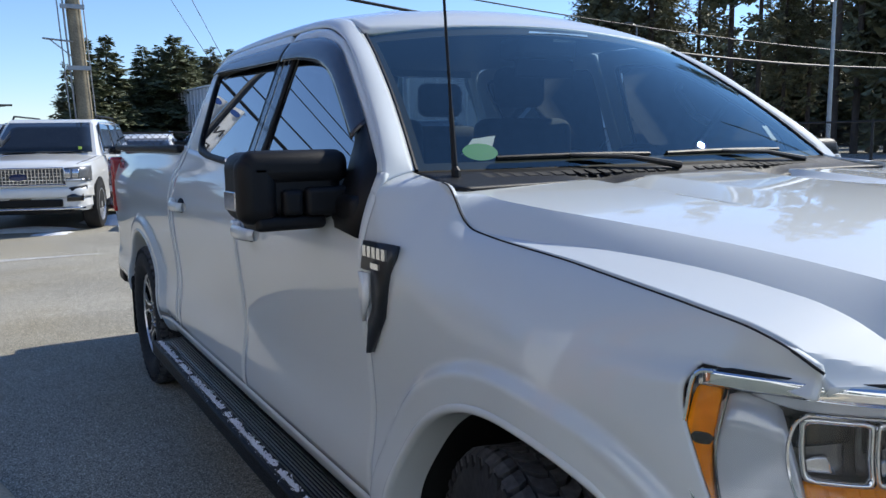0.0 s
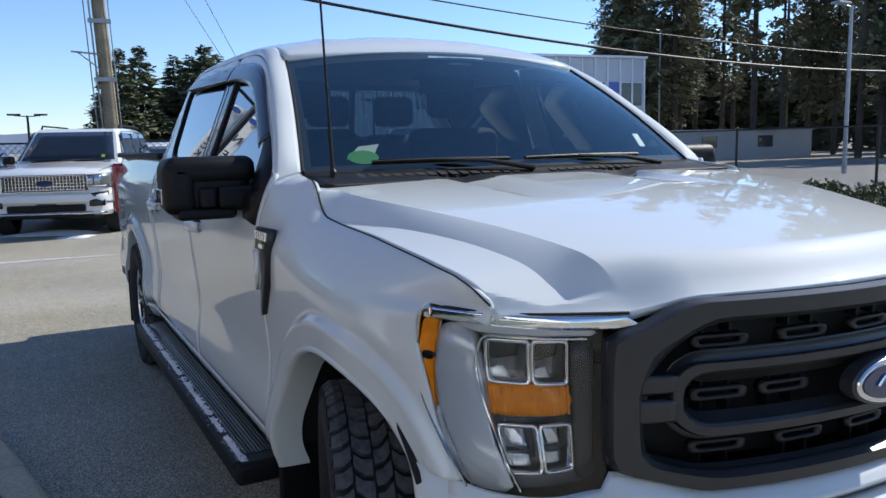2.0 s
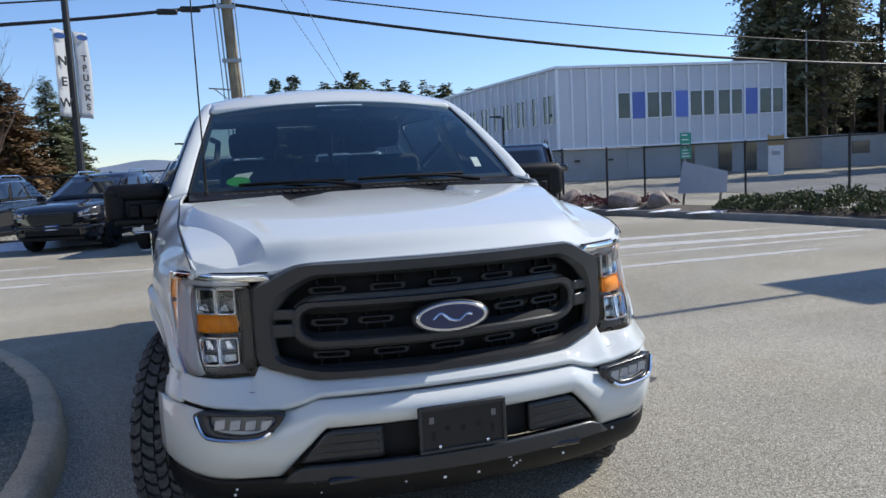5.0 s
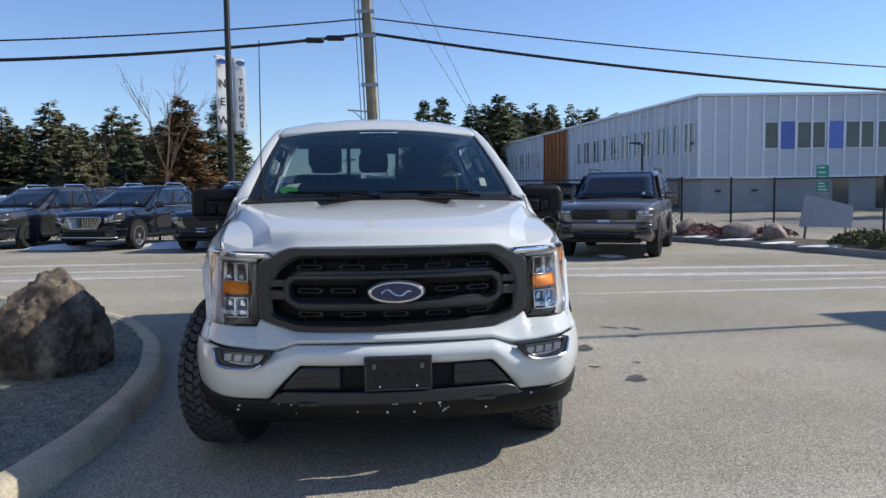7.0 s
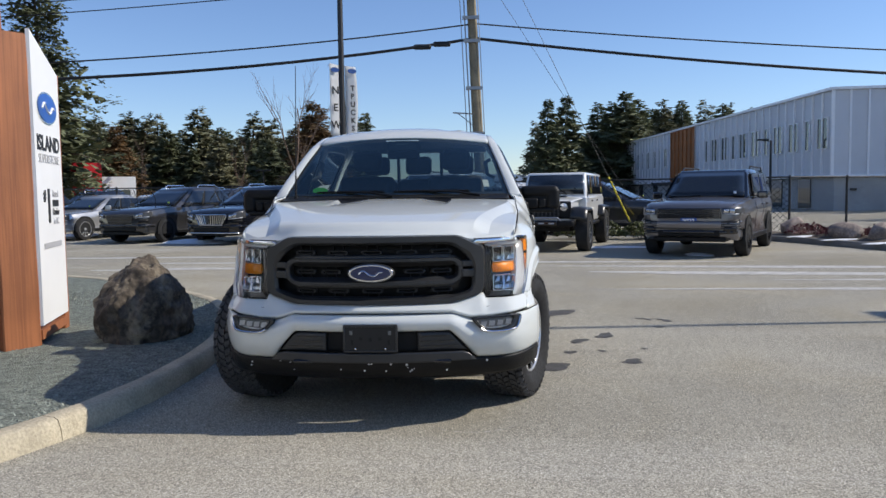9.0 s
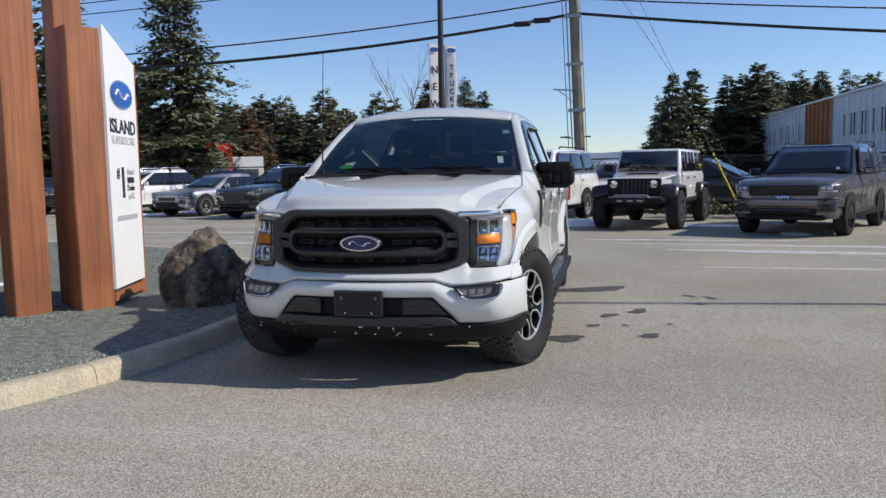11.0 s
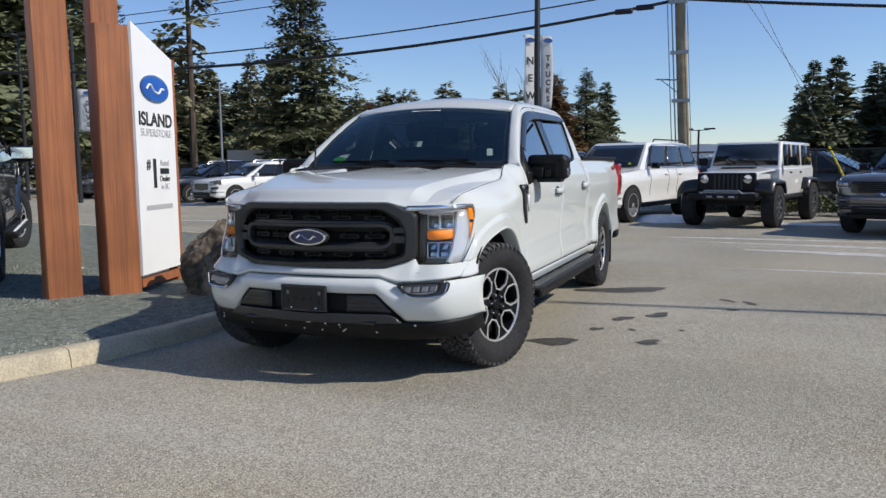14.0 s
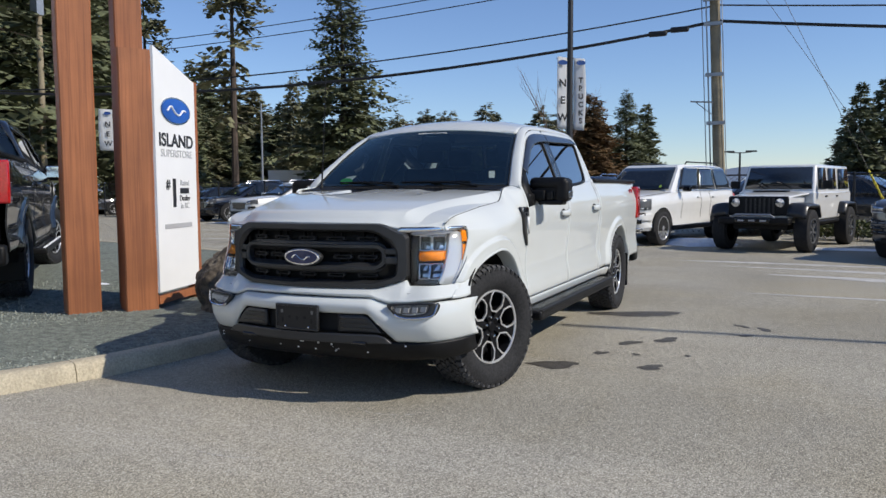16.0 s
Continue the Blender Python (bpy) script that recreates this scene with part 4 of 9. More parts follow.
def bare_tree(name, h, seed, label, spread=0.35, x=0, y=0):
    rnd = random.Random(seed)
    root = thing(name, label, "tree", "bare trees")
    bm = bmesh.new()

    def limb(p, d, L, r, depth):
        pts = [p]
        for k in range(3):
            d = (d + Vector((rnd.gauss(0, 0.12), rnd.gauss(0, 0.12), 0.06))).normalized()
            pts.append(pts[-1] + d * L / 3)
        tube(bm, pts, [r, r * 0.85, r * 0.7, r * 0.5], 5 if depth < 2 else 3)
        if depth < 4:
            for _ in range(rnd.choice((3, 3, 4))):
                q = pts[rnd.choice((1, 2, 3))]
                nd = (d + Vector((rnd.gauss(0, spread), rnd.gauss(0, spread), rnd.uniform(0, 0.3)))).normalized()
                limb(q, nd, L * rnd.uniform(0.5, 0.75), r * 0.5, depth + 1)
    limb(Vector((0, 0, -0.1)), Vector((0, 0, 1)), h * 0.45, h * 0.012, 0)
    part("branchwork", bm, M_TWIG, root)
    root.matrix_world = Matrix.Translation((x, y, 0))
    return root


def polar(az, d):
    """A spot d metres off, az degrees east of straight ahead from the middle of the walk."""
    return 0.8 + d * math.sin(radians(az)), -3.5 + d * math.cos(radians(az))


FIR = "dark green fir with drooping uneven branches"
PROTO = [conifer("fir_tree", 15, 3.6, 1, M_NEEDLE, FIR, 0.03, 46, 5, 0.80, 0.30),
         conifer("fir_tree", 15, 3.2, 2, M_NEEDLE, FIR, 0.04, 44, 5, 0.70, 0.36),
         conifer("fir_tree", 15, 3.5, 3, M_NEEDLE2, "grey-green fir with a ragged open crown", 0.08, 40, 5, 0.60, 0.34, gap=0.25),
         conifer("cedar_tree", 15, 4.0, 4, M_CEDAR, "broad cedar with rust-brown winter foliage", 0.03, 34, 8, 0.72, 0.16, 2, 0.08),
         conifer("tall_pine", 15, 2.7, 5, M_NEEDLE2, "tall pine with a long bare trunk and thin crown", 0.34, 22, 4, 0.42, 0.22, 2, 0.30),
         conifer("fir_tree", 15, 3.6, 6, M_NEEDLE, "tall dark fir with layered drooping boughs", 0.05, 40, 7, 0.78, 0.34, 3, 0.14),
         conifer("fir_tree", 15, 3.2, 7, M_NEEDLE2, "grey-green fir with sparse open boughs and bare trunk", 0.18, 32, 6, 0.60, 0.32, 3, 0.26)]
# az, distance, height, kind, width
TREES = [(-30.6, 62, 18.3, 0, 1.45), (-38.2, 55, 19.5, 4, 1.15), (-41.5, 72, 13.0, 1, 1.0), (-34.4, 78, 12.5, 2, 1.0), (-44.2, 58, 17.5, 4, 1.0),
         (-46.5, 54, 19, 0, 1.2), (-49.5, 50, 22, 0, 1.4), (-52.5, 47, 22, 1, 1.4), (-56, 46, 23, 0, 1.5), (-48.0, 62, 21, 2, 1.3), (-54, 60, 24, 1, 1.4), (-59, 48, 22, 2, 1.4),
         (-33.0, 80, 12.5, 1, 1.0), (-26.0, 82, 8.4, 3, 1.5), (-12.6, 70, 9.6, 3, 1.75), (-10.1, 74, 10.3, 5, 1.6), (-8.8, 79, 9.6, 1, 1.5),
         (4.6, 88, 11.8, 0, 1.4), (5.9, 92, 12.6, 0, 1.6), (3.7, 99, 10.0, 2, 1.2),
         (8.2, 98, 12.2, 1, 1.7), (9.2, 96, 12.0, 1, 1.8), (10.2, 95, 13.2, 0, 1.8), (11.0, 99, 12.6, 1, 1.8), (12.6, 104, 12.6, 2, 1.6), (14.0, 106, 13.0, 1, 1.5), (15.6, 110, 13.0, 4, 1.5), (17.0, 112, 12.6, 2, 1.5)]
rnd_tree = random.Random(3)
for az in np.arange(-44, -12.5, 0.78):
    TREES.append((float(az) + rnd_tree.uniform(-0.3, 0.3), rnd_tree.uniform(92, 116), rnd_tree.uniform(9.8, 12.4) * (1.3 if az < -37 else 1.0), rnd_tree.choice((0, 1, 2, 2)), rnd_tree.uniform(1.5, 2.0)))
for az in np.arange(-46, -11.5, 0.62):
    TREES.append((float(az) + rnd_tree.uniform(-0.3, 0.3), rnd_tree.uniform(84, 120), rnd_tree.uniform(6.5, 9.8) * (1.25 if az < -37 else 1.0), rnd_tree.choice((0, 1, 1, 2)), rnd_tree.uniform(1.5, 2.1)))
for az in np.arange(7.6, 19, 0.9):
    TREES.append((float(az) + rnd_tree.uniform(-0.3, 0.3), rnd_tree.uniform(98, 122), rnd_tree.uniform(10.0, 12.4), rnd_tree.choice((1, 0, 2)), rnd_tree.uniform(1.8, 2.3)))
for az in np.arange(38.0, 66, 1.15):
    TREES.append((float(az) + rnd_tree.uniform(-0.5, 0.5), rnd_tree.uniform(56, 84), rnd_tree.uniform(17, 25), rnd_tree.choice((6, 4, 2, 4, 4)), rnd_tree.uniform(0.75, 1.0)))
for az in np.arange(38.5, 68, 1.3):
    TREES.append((float(az), rnd_tree.uniform(86, 104), rnd_tree.uniform(11, 19), rnd_tree.choice((0, 1, 2)), rnd_tree.uniform(1.3, 1.6)))
used = set()
for az, d, h, k, w in TREES:
    x, y = polar(az, d)
    s = h / 15
    if az < -28 and d < 70:
        k = {0: 5, 1: 5, 2: 6}.get(k, k)
    m = Matrix.Translation((x, y, 0)) @ Matrix.Rotation(rnd_tree.uniform(0, 6.28), 4, "Z")
    if k in used:
        t = copy_thing(PROTO[k], m)
    else:
        t = PROTO[k]
        t.matrix_world = m
        used.add(k)
    t.scale = (s * w, s * w, s)
for i, (az, d, h) in enumerate(((-14.0, 46, 9.2), (-24.4, 88, 7.5), (-17.8, 62, 5.4), (-28.5, 70, 7.0))):
    x, y = polar(az, d)
    bare_tree("bare_tree", h, 30 + i, "leafless tree with thin upright twigs", 0.3, x, y)


# ---- hill on the horizon ----
def hill(az0, az1, d, h, seed, label):
    bm = bmesh.new()
    n = 40
    lo, hi = [], []
    for k in range(n + 1):
        a = lerp(az0, az1, k / n)
        x, y = polar(a, d)
        z = h * math.sin(math.pi * k / n) ** 0.8 * (0.8 + 0.3 * noise.noise(Vector((k * 0.17, seed, 0)))) + 2
        lo.append(bm.verts.new((x, y, -1)))
        hi.append(bm.verts.new((x * 1.03, y * 1.03, max(2, z))))
    for k in range(n):
        bm.faces.new((lo[k], lo[k + 1], hi[k + 1], hi[k]))
    tagged(part("backdrop_hill", bm, M_HILL), label, "hill", kind="structure")


hill(-14, 14, 1500, 42, 1, "hazy blue wooded hill on the horizon")
hill(-70, -10, 1300, 34, 2, "hazy blue wooded ridge on the horizon")
hill(10, 90, 1400, 40, 3, "hazy blue wooded ridge on the horizon")


# ---- poles, cables, banners ----
def utility_pole(name, x, y, h, lean, label, arm=True, box_on=False):
    root = thing(name, label, "utility pole")
    top = Vector((x + lean[0], y + lean[1], h))
    foot = Vector((x, y, -0.05))
    bm = bmesh.new()
    tube(bm, [foot, foot.lerp(top, 0.5), top], [0.18, 0.155, 0.12], 14)
    part("shaft", bm, M_POLE, root)
    if arm:
        p = foot.lerp(top, 3.83 / h)
        bm = bmesh.new()
        tube(bm, [p + Vector((0.1, -0.1, 0)), p + Vector((-0.75, -0.15, 0.06))], 0.022, 6)
        tube(bm, [p + Vector((-0.12, -0.12, -0.35)), p + Vector((-0.6, -0.15, 0.04))], 0.014, 6)
        part("side_arm", bm, M_STEEL, root)
        for o, r in ((-0.24, 0.022), (-0.36, 0.015), (0.2, 0.014)):
            bm = bmesh.new()
            tube(bm, [foot + Vector((o, -0.12, 0.4)), foot.lerp(top, 0.98) + Vector((o, -0.12, 0))], r, 6)
            part("riser_pipe", bm, M_STEEL, root)
        for z in (6.05, 6.75, 3.2, 4.6):
            q = foot.lerp(top, z / h)
            bm = bmesh.new()
            box(bm, q.x - 0.30, q.x + 0.22, q.y - 0.24, q.y - 0.15, z - 0.05, z + 0.05)
            part("bracket", bm, M_STEEL, root, smooth=False)
    return root


def cable(a, b, sag, r, label, n=26):
    a, b = Vector(a), Vector(b)
    bm = bmesh.new()
    tube(bm, [a.lerp(b, k / n) - Vector((0, 0, 4 * sag * (k / n) * (1 - k / n))) for k in range(n + 1)], r, 6)
    return tagged(part("cable", bm, M_CABLE), label, "cable", "overhead cables")


PX, PY = 0.60, 20.8
utility_pole("utility_pole", PX, PY, 11, (-0.45, -0.5), "weathered wooden utility pole with steel brackets and pipes")
OVER = "black overhead cable strung between the utility poles"
ATT = Vector((PX - 0.2, PY - 0.45, 6.35))


def hung(p0, az, slope, curve, length, r):
    d = Vector((math.sin(radians(az)), math.cos(radians(az)), 0))
    bm = bmesh.new()
    tube(bm, [Vector(p0) + d * t + Vector((0, 0, slope * t + curve * t * t)) for t in (length * k / 30 for k in range(31))], r, 6)
    tagged(part("cable", bm, M_CABLE), OVER, "cable", "overhead cables")


LOW, UP = (0.42, 20.5, 6.15), (0.42, 20.5, 6.6)
hung(LOW, 90, -0.137, 0.00238, 46, 0.045)
hung(UP, 90, -0.1085, 0.00168, 46, 0.022)
hung(LOW, -103.5, -0.1735, 0.0048, 34, 0.045)
hung(UP, -103.5, -0.155, 0.0034, 34, 0.022)
for h in (12.2, 12.9):
    cable((-3, 40, h + 1), (-60, 42, h), 0.8, 0.03, OVER)
for i, x in enumerate((-0.62, -1.22)):
    bm = bmesh.new()
    t = (LOW[0] - x) / 0.972
    c = Vector((x, LOW[1] - 0.233 * t, LOW[2] - 0.1735 * t + 0.0048 * t * t - 0.03))
    box(bm, c.x - 0.27, c.x + 0.27, c.y - 0.07, c.y + 0.07, c.z - 0.07, c.z + 0.09)
    tagged(bevelled(part("splice_case", bm, M_CABLE), 0.05), "black splice case hung under the overhead cable", "splice case", "splice cases")
GUY = "thin steel guy wire running from the pole to the ground"
g1 = Vector((5.13, 18.9, 0.0))
tagged(cable((PX - 0.25, PY - 0.4, 10.5), g1, 0.0, 0.007, GUY, 4), GUY, "guy wire", "guy wires")
tagged(cable((PX - 0.2, PY - 0.3, 8.6), (6.3, 22.5, 0.0), 0.0, 0.007, GUY, 4), GUY, "guy wire", "guy wires")
bm = bmesh.new()
dg = (Vector((PX - 0.25, PY - 0.4, 10.5)) - g1)
tube(bm, [g1 + dg * 0.04, g1 + dg * 0.166], 0.028, 8)
tagged(part("guy_guard", bm, M_YELLOW), "yellow plastic guard on the guy wire", "guy guard")
# far pole with street lamps, left and right
utility_pole("utility_pole", *polar(-50.5, 44), 14.5, (0.2, 0), "weathered wooden utility pole with a cross arm", arm=False)
x0, y0 = polar(-50.5, 44)
bm = bmesh.new()
box(bm, x0 + 0.15, x0 + 0.65, y0 - 0.5, y0 - 0.1, 10.2, 11.1)
tagged(part("pole_transformer", bm, M_STEEL, smooth=False), "grey transformer fixed to the wooden pole", "transformer")
bm = bmesh.new()
box(bm, x0 - 1.3, x0 + 1.5, y0 - 0.25, y0 - 0.12, 13.2, 13.35)
tagged(part("cross_arm", bm, M_POLE, smooth=False), "weathered wooden cross arm on the pole", "cross arm")


def lamp_post(x, y, h, reach, label, heads=(1, -1), material=None):
    material = material or M_DARKSTEEL
    root = thing("street_lamp", label, "street lamp", "street lamps")
    bm = bmesh.new()
    tube(bm, [(x, y, 0), (x, y, h)], [0.09, 0.06], 10)
    part("post", bm, material, root)
    for s in heads:
        bm = bmesh.new()
        tube(bm, [(x, y, h - 0.05), (x + s * reach, y, h)], 0.03, 6)
        part("arm", bm, material, root)
        bm = bmesh.new()
        box(bm, x + s * reach - 0.35, x + s * reach + 0.35, y - 0.18, y + 0.18, h, h + 0.1)
        bevelled(part("lamp_head", bm, material, root, smooth=False), 0.03)
    return root


LAMP = "dark steel lot lamp with flat heads on a post"
lamp_post(-0.98, 51.2, 3.6, 0.7, LAMP)
lamp_post(*polar(-48.6, 40), 7.6, 0.5, LAMP)
lamp_post(*polar(-16.2, 74), 3.6, 0.3, LAMP)
lamp_post(*polar(49.4, 33), 6.2, 0.6, "grey steel street lamp by the side road", (-1,), M_STEEL)
lamp_post(*polar(40.6, 64), 9.8, 0.8, "grey steel street lamp by the side road", (1, -1), M_STEEL)
lamp_post(18.5, 45.5, 4.3, 0.5, LAMP, (-1,))
lamp_post(*polar(-36.2, 52), 7.0, 0.01, "grey steel light pole by the road", (), M_STEEL)


def banner_pole(x, y, top, words, w, z0, z1, label, material=M_DARKSTEEL, turn=0):
    px, py, x, y = x, y, 0.0, 0.0
    root = thing("banner_pole", label, "banner pole", "banner poles")
    bm = bmesh.new()
    tube(bm, [(x, y, 0), (x, y, top)], [0.10, 0.075], 10)
    part("post", bm, material, root)
    for s, word in zip((-1, 1), words):
        def f(u, v, s=s):
            bow = 0.10 * math.sin(math.pi * v)
            return (x + s * (0.10 + w * u + bow * u * 0.3), y - 0.02 - 0.12 * u * math.sin(2.2 * v + 0.4), lerp(z0, z1, v) - 0.03 * s * u)
        v, fc = grid_mesh(f, 4, 14, False)
        b = thick(poly("banner", v, fc, M_BANNER, root, "white cloth banner with dark lettering"), 0.006, 0)
        n = len(word)
        zt = z0 + (z1 - z0) * 0.72
        for k, ch in enumerate(word):
            zz = lerp(zt, z0 + 0.16, (k + 0.35) / max(1, n - 0.3))
            text("letter", ch, min(0.30, (z1 - z0) * 0.62 / n), Matrix.Translation((x + s * (0.12 + w * 0.5), y - 0.15, zz)) @ Matrix.Rotation(radians(90), 4, "X"), M_LETTER_DARK, b, 0.004, bold=0.008)
        bm = bmesh.new()
        lathe(bm, [(0.001, 0), (0.09, 0), (0.09, 0.01), (0.001, 0.01)], 20, Matrix.Translation((x + s * (0.12 + w * 0.5), y - 0.15, z1 - 0.16)) @ Matrix.Rotation(radians(90), 4, "Z") @ Matrix.Diagonal((1, 1.6, 0.8, 1)))
        part("oval_mark", bm, M_BLUE_OVAL, b)
        for z in (z0 + 0.03, z1 - 0.02):
            bm = bmesh.new()
            tube(bm, [(x, y, z), (x + s * (w + 0.12), y, z)], 0.012, 6)
            part("rod", bm, material, root)
    root.matrix_world = Matrix.Translation((px, py, 0)) @ Matrix.Rotation(radians(turn), 4, "Z")
    return root


banner_pole(-3.55, 18.95, 8.2, ("NEW", "TRUCKS"), 0.32, 3.05, 5.15, "dark lot pole with two white banners", turn=36)
banner_pole(-23.95, 21.05, 7.2, ("NEW", "SUVS"), 0.72, 3.0, 4.75, "dark lot pole with two wide white banners", turn=42)


# ---- sign by the fence, yard board ----
def green_sign():
    x, y = 15.55, 21.3
    root = thing("green_sign", "small green and white sign on a steel post", "sign")
    bm = bmesh.new()
    tube(bm, [(x, y, 0), (x, y, 2.15)], 0.03, 8)
    part("post", bm, M_STEEL, root)
    for z0, z1 in ((1.62, 2.10), (1.20, 1.57)):
        bm = bmesh.new()
        box(bm, x - 0.22, x + 0.22, y - 0.06, y - 0.04, z0, z1)
        pl = part("plate", bm, M_GREENSIGN, root, smooth=False)
        for k in range(3):
            z = lerp(z0 + 0.08, z1 - 0.08, k / 2)
            bm = bmesh.new()
            box(bm, x - 0.16, x + 0.16 - 0.05 * k, y - 0.065, y - 0.06, z - 0.02, z + 0.02)
            part("lettering_bar", bm, M_LETTER_WHITE, pl, smooth=False)


green_sign()


def board():
    root = thing("blank_board", "tilted blank grey board leaning in the planting bed", "board")
    m = Matrix.Translation((11.35, 14.55, 0.10)) @ Matrix.Scale(1.1, 4) @ Matrix.Rotation(radians(-30), 4, "Z") @ Matrix.Rotation(radians(6), 4, "Y")
    bm = bmesh.new()
    prism(bm, [(-0.55, 0.2), (0.52, 0.3), (0.5, 0.78), (-0.5, 0.95)], 0.03, m @ Matrix.Rotation(radians(90), 4, "X"))
    part("panel", bm, mat("board_grey", (0.38, 0.41, 0.47), 0.5, var=0.06), root, smooth=False)
    bm = bmesh.new()
    for x in (-0.4, 0.4):
        box(bm, x - 0.025, x + 0.025, 0.0, 0.05, -0.1, 0.8, m)
    part("stake", bm, M_POLE, root, smooth=False)


board()


def yard_sign():
    x, y = polar(38.0, 45)
    root = thing("yard_sign", "white upright sign with a tan top behind the fence", "sign")
    m = Matrix.Translation((x, y, 0)) @ Matrix.Rotation(radians(-38), 4, "Z")
    bm = bmesh.new()
    box(bm, -0.38, 0.38, -0.08, 0.08, 0, 1.55, m)
    panel = part("panel", bm, M_WHITE, root, smooth=False)
    bm = bmesh.new()
    box(bm, -0.2, 0.2, -0.09, -0.08, 1.05, 1.25, m)
    part("lettering_bar", bm, M_LETTER_GREY, panel, smooth=False)
    bm = bmesh.new()
    prism(bm, [(-0.40, 0), (0.40, 0), (0.40, 0.62), (0.27, 0.50), (-0.27, 0.50), (-0.40, 0.62)], 0.2, m @ Matrix.Translation((0, 0.1, 1.55)) @ Matrix.Rotation(radians(90), 4, "X"))
    part("top", bm, mat("tan_paint", (0.42, 0.27, 0.12), 0.6), root, smooth=False)


yard_sign()


# ---- entrance sign: two cedar posts and a white panel ----
def timber(root, x, y, rot, w, z1, name="post", cap=False):
    bm = bmesh.new()
    h = w / 2
    rnd = random.Random(int(x * 100))
    rows = []
    zs = [0.09 + (z1 - 0.09) * k / 10 for k in range(11)]
    for z in zs:
        o = rnd.uniform(-0.003, 0.003)
        pts = [(-h, -h + 0.012), (-h + 0.012, -h), (h - 0.012, -h), (h, -h + 0.012), (h, h - 0.012), (h - 0.012, h), (-h + 0.012, h), (-h, h - 0.012)]
        rows.append([bm.verts.new((px + o, py + o, z)) for px, py in pts])
    for a, b in zip(rows, rows[1:]):
        for k in range(8):
            bm.faces.new((a[k], a[(k + 1) % 8], b[(k + 1) % 8], b[k]))
    bm.faces.new(rows[0][::-1])
    bm.faces.new(rows[-1])
    bmesh.ops.transform(bm, matrix=Matrix.Translation((x, y, 0)) @ Matrix.Rotation(rot, 4, "Z"), verts=bm.verts)
    return part(name, bm, M_WOOD, root, angle=30)


def entrance_sign():
    root = thing("entrance_sign", "tall cedar-post entrance sign with a white lettered panel", "sign")
    rot, turn = radians(16.2), radians(-33)
    timber(root, -3.300, 1.960, turn, 0.31, 2.70)
    timber(root, -3.638, 2.226, turn, 0.27, 5.2)
    timber(root, -3.395, 2.865, rot, 0.12, 2.50)
    # panel: u along, w up, outward +x
    P = Matrix.Translation((-3.083, 2.010, 0)) @ Matrix.Rotation(rot, 4, "Z") @ Matrix(((0, 0, 1, 0), (1, 0, 0, 0), (0, 1, 0, 0), (0, 0, 0, 1)))
    L = 0.86
    bm = bmesh.new()
    prism(bm, [(0, 0.29), (L, 0.29), (L, 2.485), (0, 2.745)], 0.03, P @ Matrix.Translation((0, 0, -0.015)))
    panel = part("panel", bm, M_WHITE, root, "white sign panel with a sloped top", smooth=False)
    bm = bmesh.new()
    box(bm, -0.04, 0.04, 0, L, 0.17, 0.25, Matrix.Translation((-3.12, 2.01, 0)) @ Matrix.Rotation(rot, 4, "Z"))
    part("base_rail", bm, M_WOOD, root, smooth=False)
    T = P @ Matrix.Translation((0, 0, 0.017))

    def oval(a, b, z, material, name, zo):
        bm = bmesh.new()
        prism(bm, [(a * math.cos(t), b * math.sin(t)) for t in (2 * math.pi * k / 36 for k in range(36))], 0.004, T @ Matrix.Translation((0.43, z, zo)))
        return part(name, bm, material, panel, smooth=False)
    oval(0.318, 0.140, 2.14, M_SILVER, "oval_rim", 0.0)
    oval(0.300, 0.124, 2.14, mat("sign_blue", (0.015, 0.10, 0.42), 0.35, var=0.4, scale=3), "oval_field", 0.003)
    script_mark(T @ Matrix.Translation((0.43, 2.14, 0.008)), 0.46, panel)
    text("heading", "ISLAND", 0.185, T @ Matrix.Translation((0.43, 1.825, 0)), M_LETTER_DARK, panel, 0.003, stretch=1.18, bold=0.004)
    text("subheading", "SUPERSTORE", 0.108, T @ Matrix.Translation((0.43, 1.695, 0)), M_LETTER_GREY, panel, 0.003, stretch=1.08)
    text("rank_hash", "#", 0.14, T @ Matrix.Translation((0.225, 1.38, 0)), M_LETTER_DARK, panel, 0.003, bold=0.003)
    text("rank_one", "1", 0.40, T @ Matrix.Translation((0.355, 1.275, 0)), M_LETTER_DARK, panel, 0.003, bold=0.012)
    for k, (w, mt) in enumerate((("Rated", M_LETTER_GREY), ("brand", M_LETTER_DARK), ("Dealer", M_LETTER_DARK), ("in BC", M_LETTER_GREY))):
        if w == "brand":
            bm = bmesh.new()
            box(bm, 0.475, 0.67, 1.285, 1.342, 0, 0.004, T)
            part("brand_bar", bm, M_LETTER_DARK, panel, smooth=False)
        else:
            text("rank_line", w, 0.085, T @ Matrix.Translation((0.58, 1.395 - 0.081 * k, 0)), mt, panel, 0.003)
    bm = bmesh.new()
    box(bm, 0.14, 0.72, 0.925, 0.972, 0, 0.003, T)
    part("web_address_bar", bm, M_LETTER_GREY, panel, smooth=False)
    p2 = thing("cedar_post", "tall square cedar post stained orange-brown in gravel", "post")
    timber(p2, -3.71, 1.623, turn, 0.31, 5.4, "timber")


def script_mark(m, w, parent, material=None):
    """A flowing pale flourish in place of a word mark."""
    bm = bmesh.new()
    s = w / 2
    line = smooth_line([(x * s, y * s, 0) for x, y in ((-0.84, -0.06), (-0.5, 0.17), (-0.1, -0.10), (0.3, -0.16), (0.6, 0.06), (0.84, 0.04))], 5)
    tube(bm, [m @ p for p in line], w * 0.026, 5)
    return part("flourish", bm, material or M_LETTER_WHITE, parent)


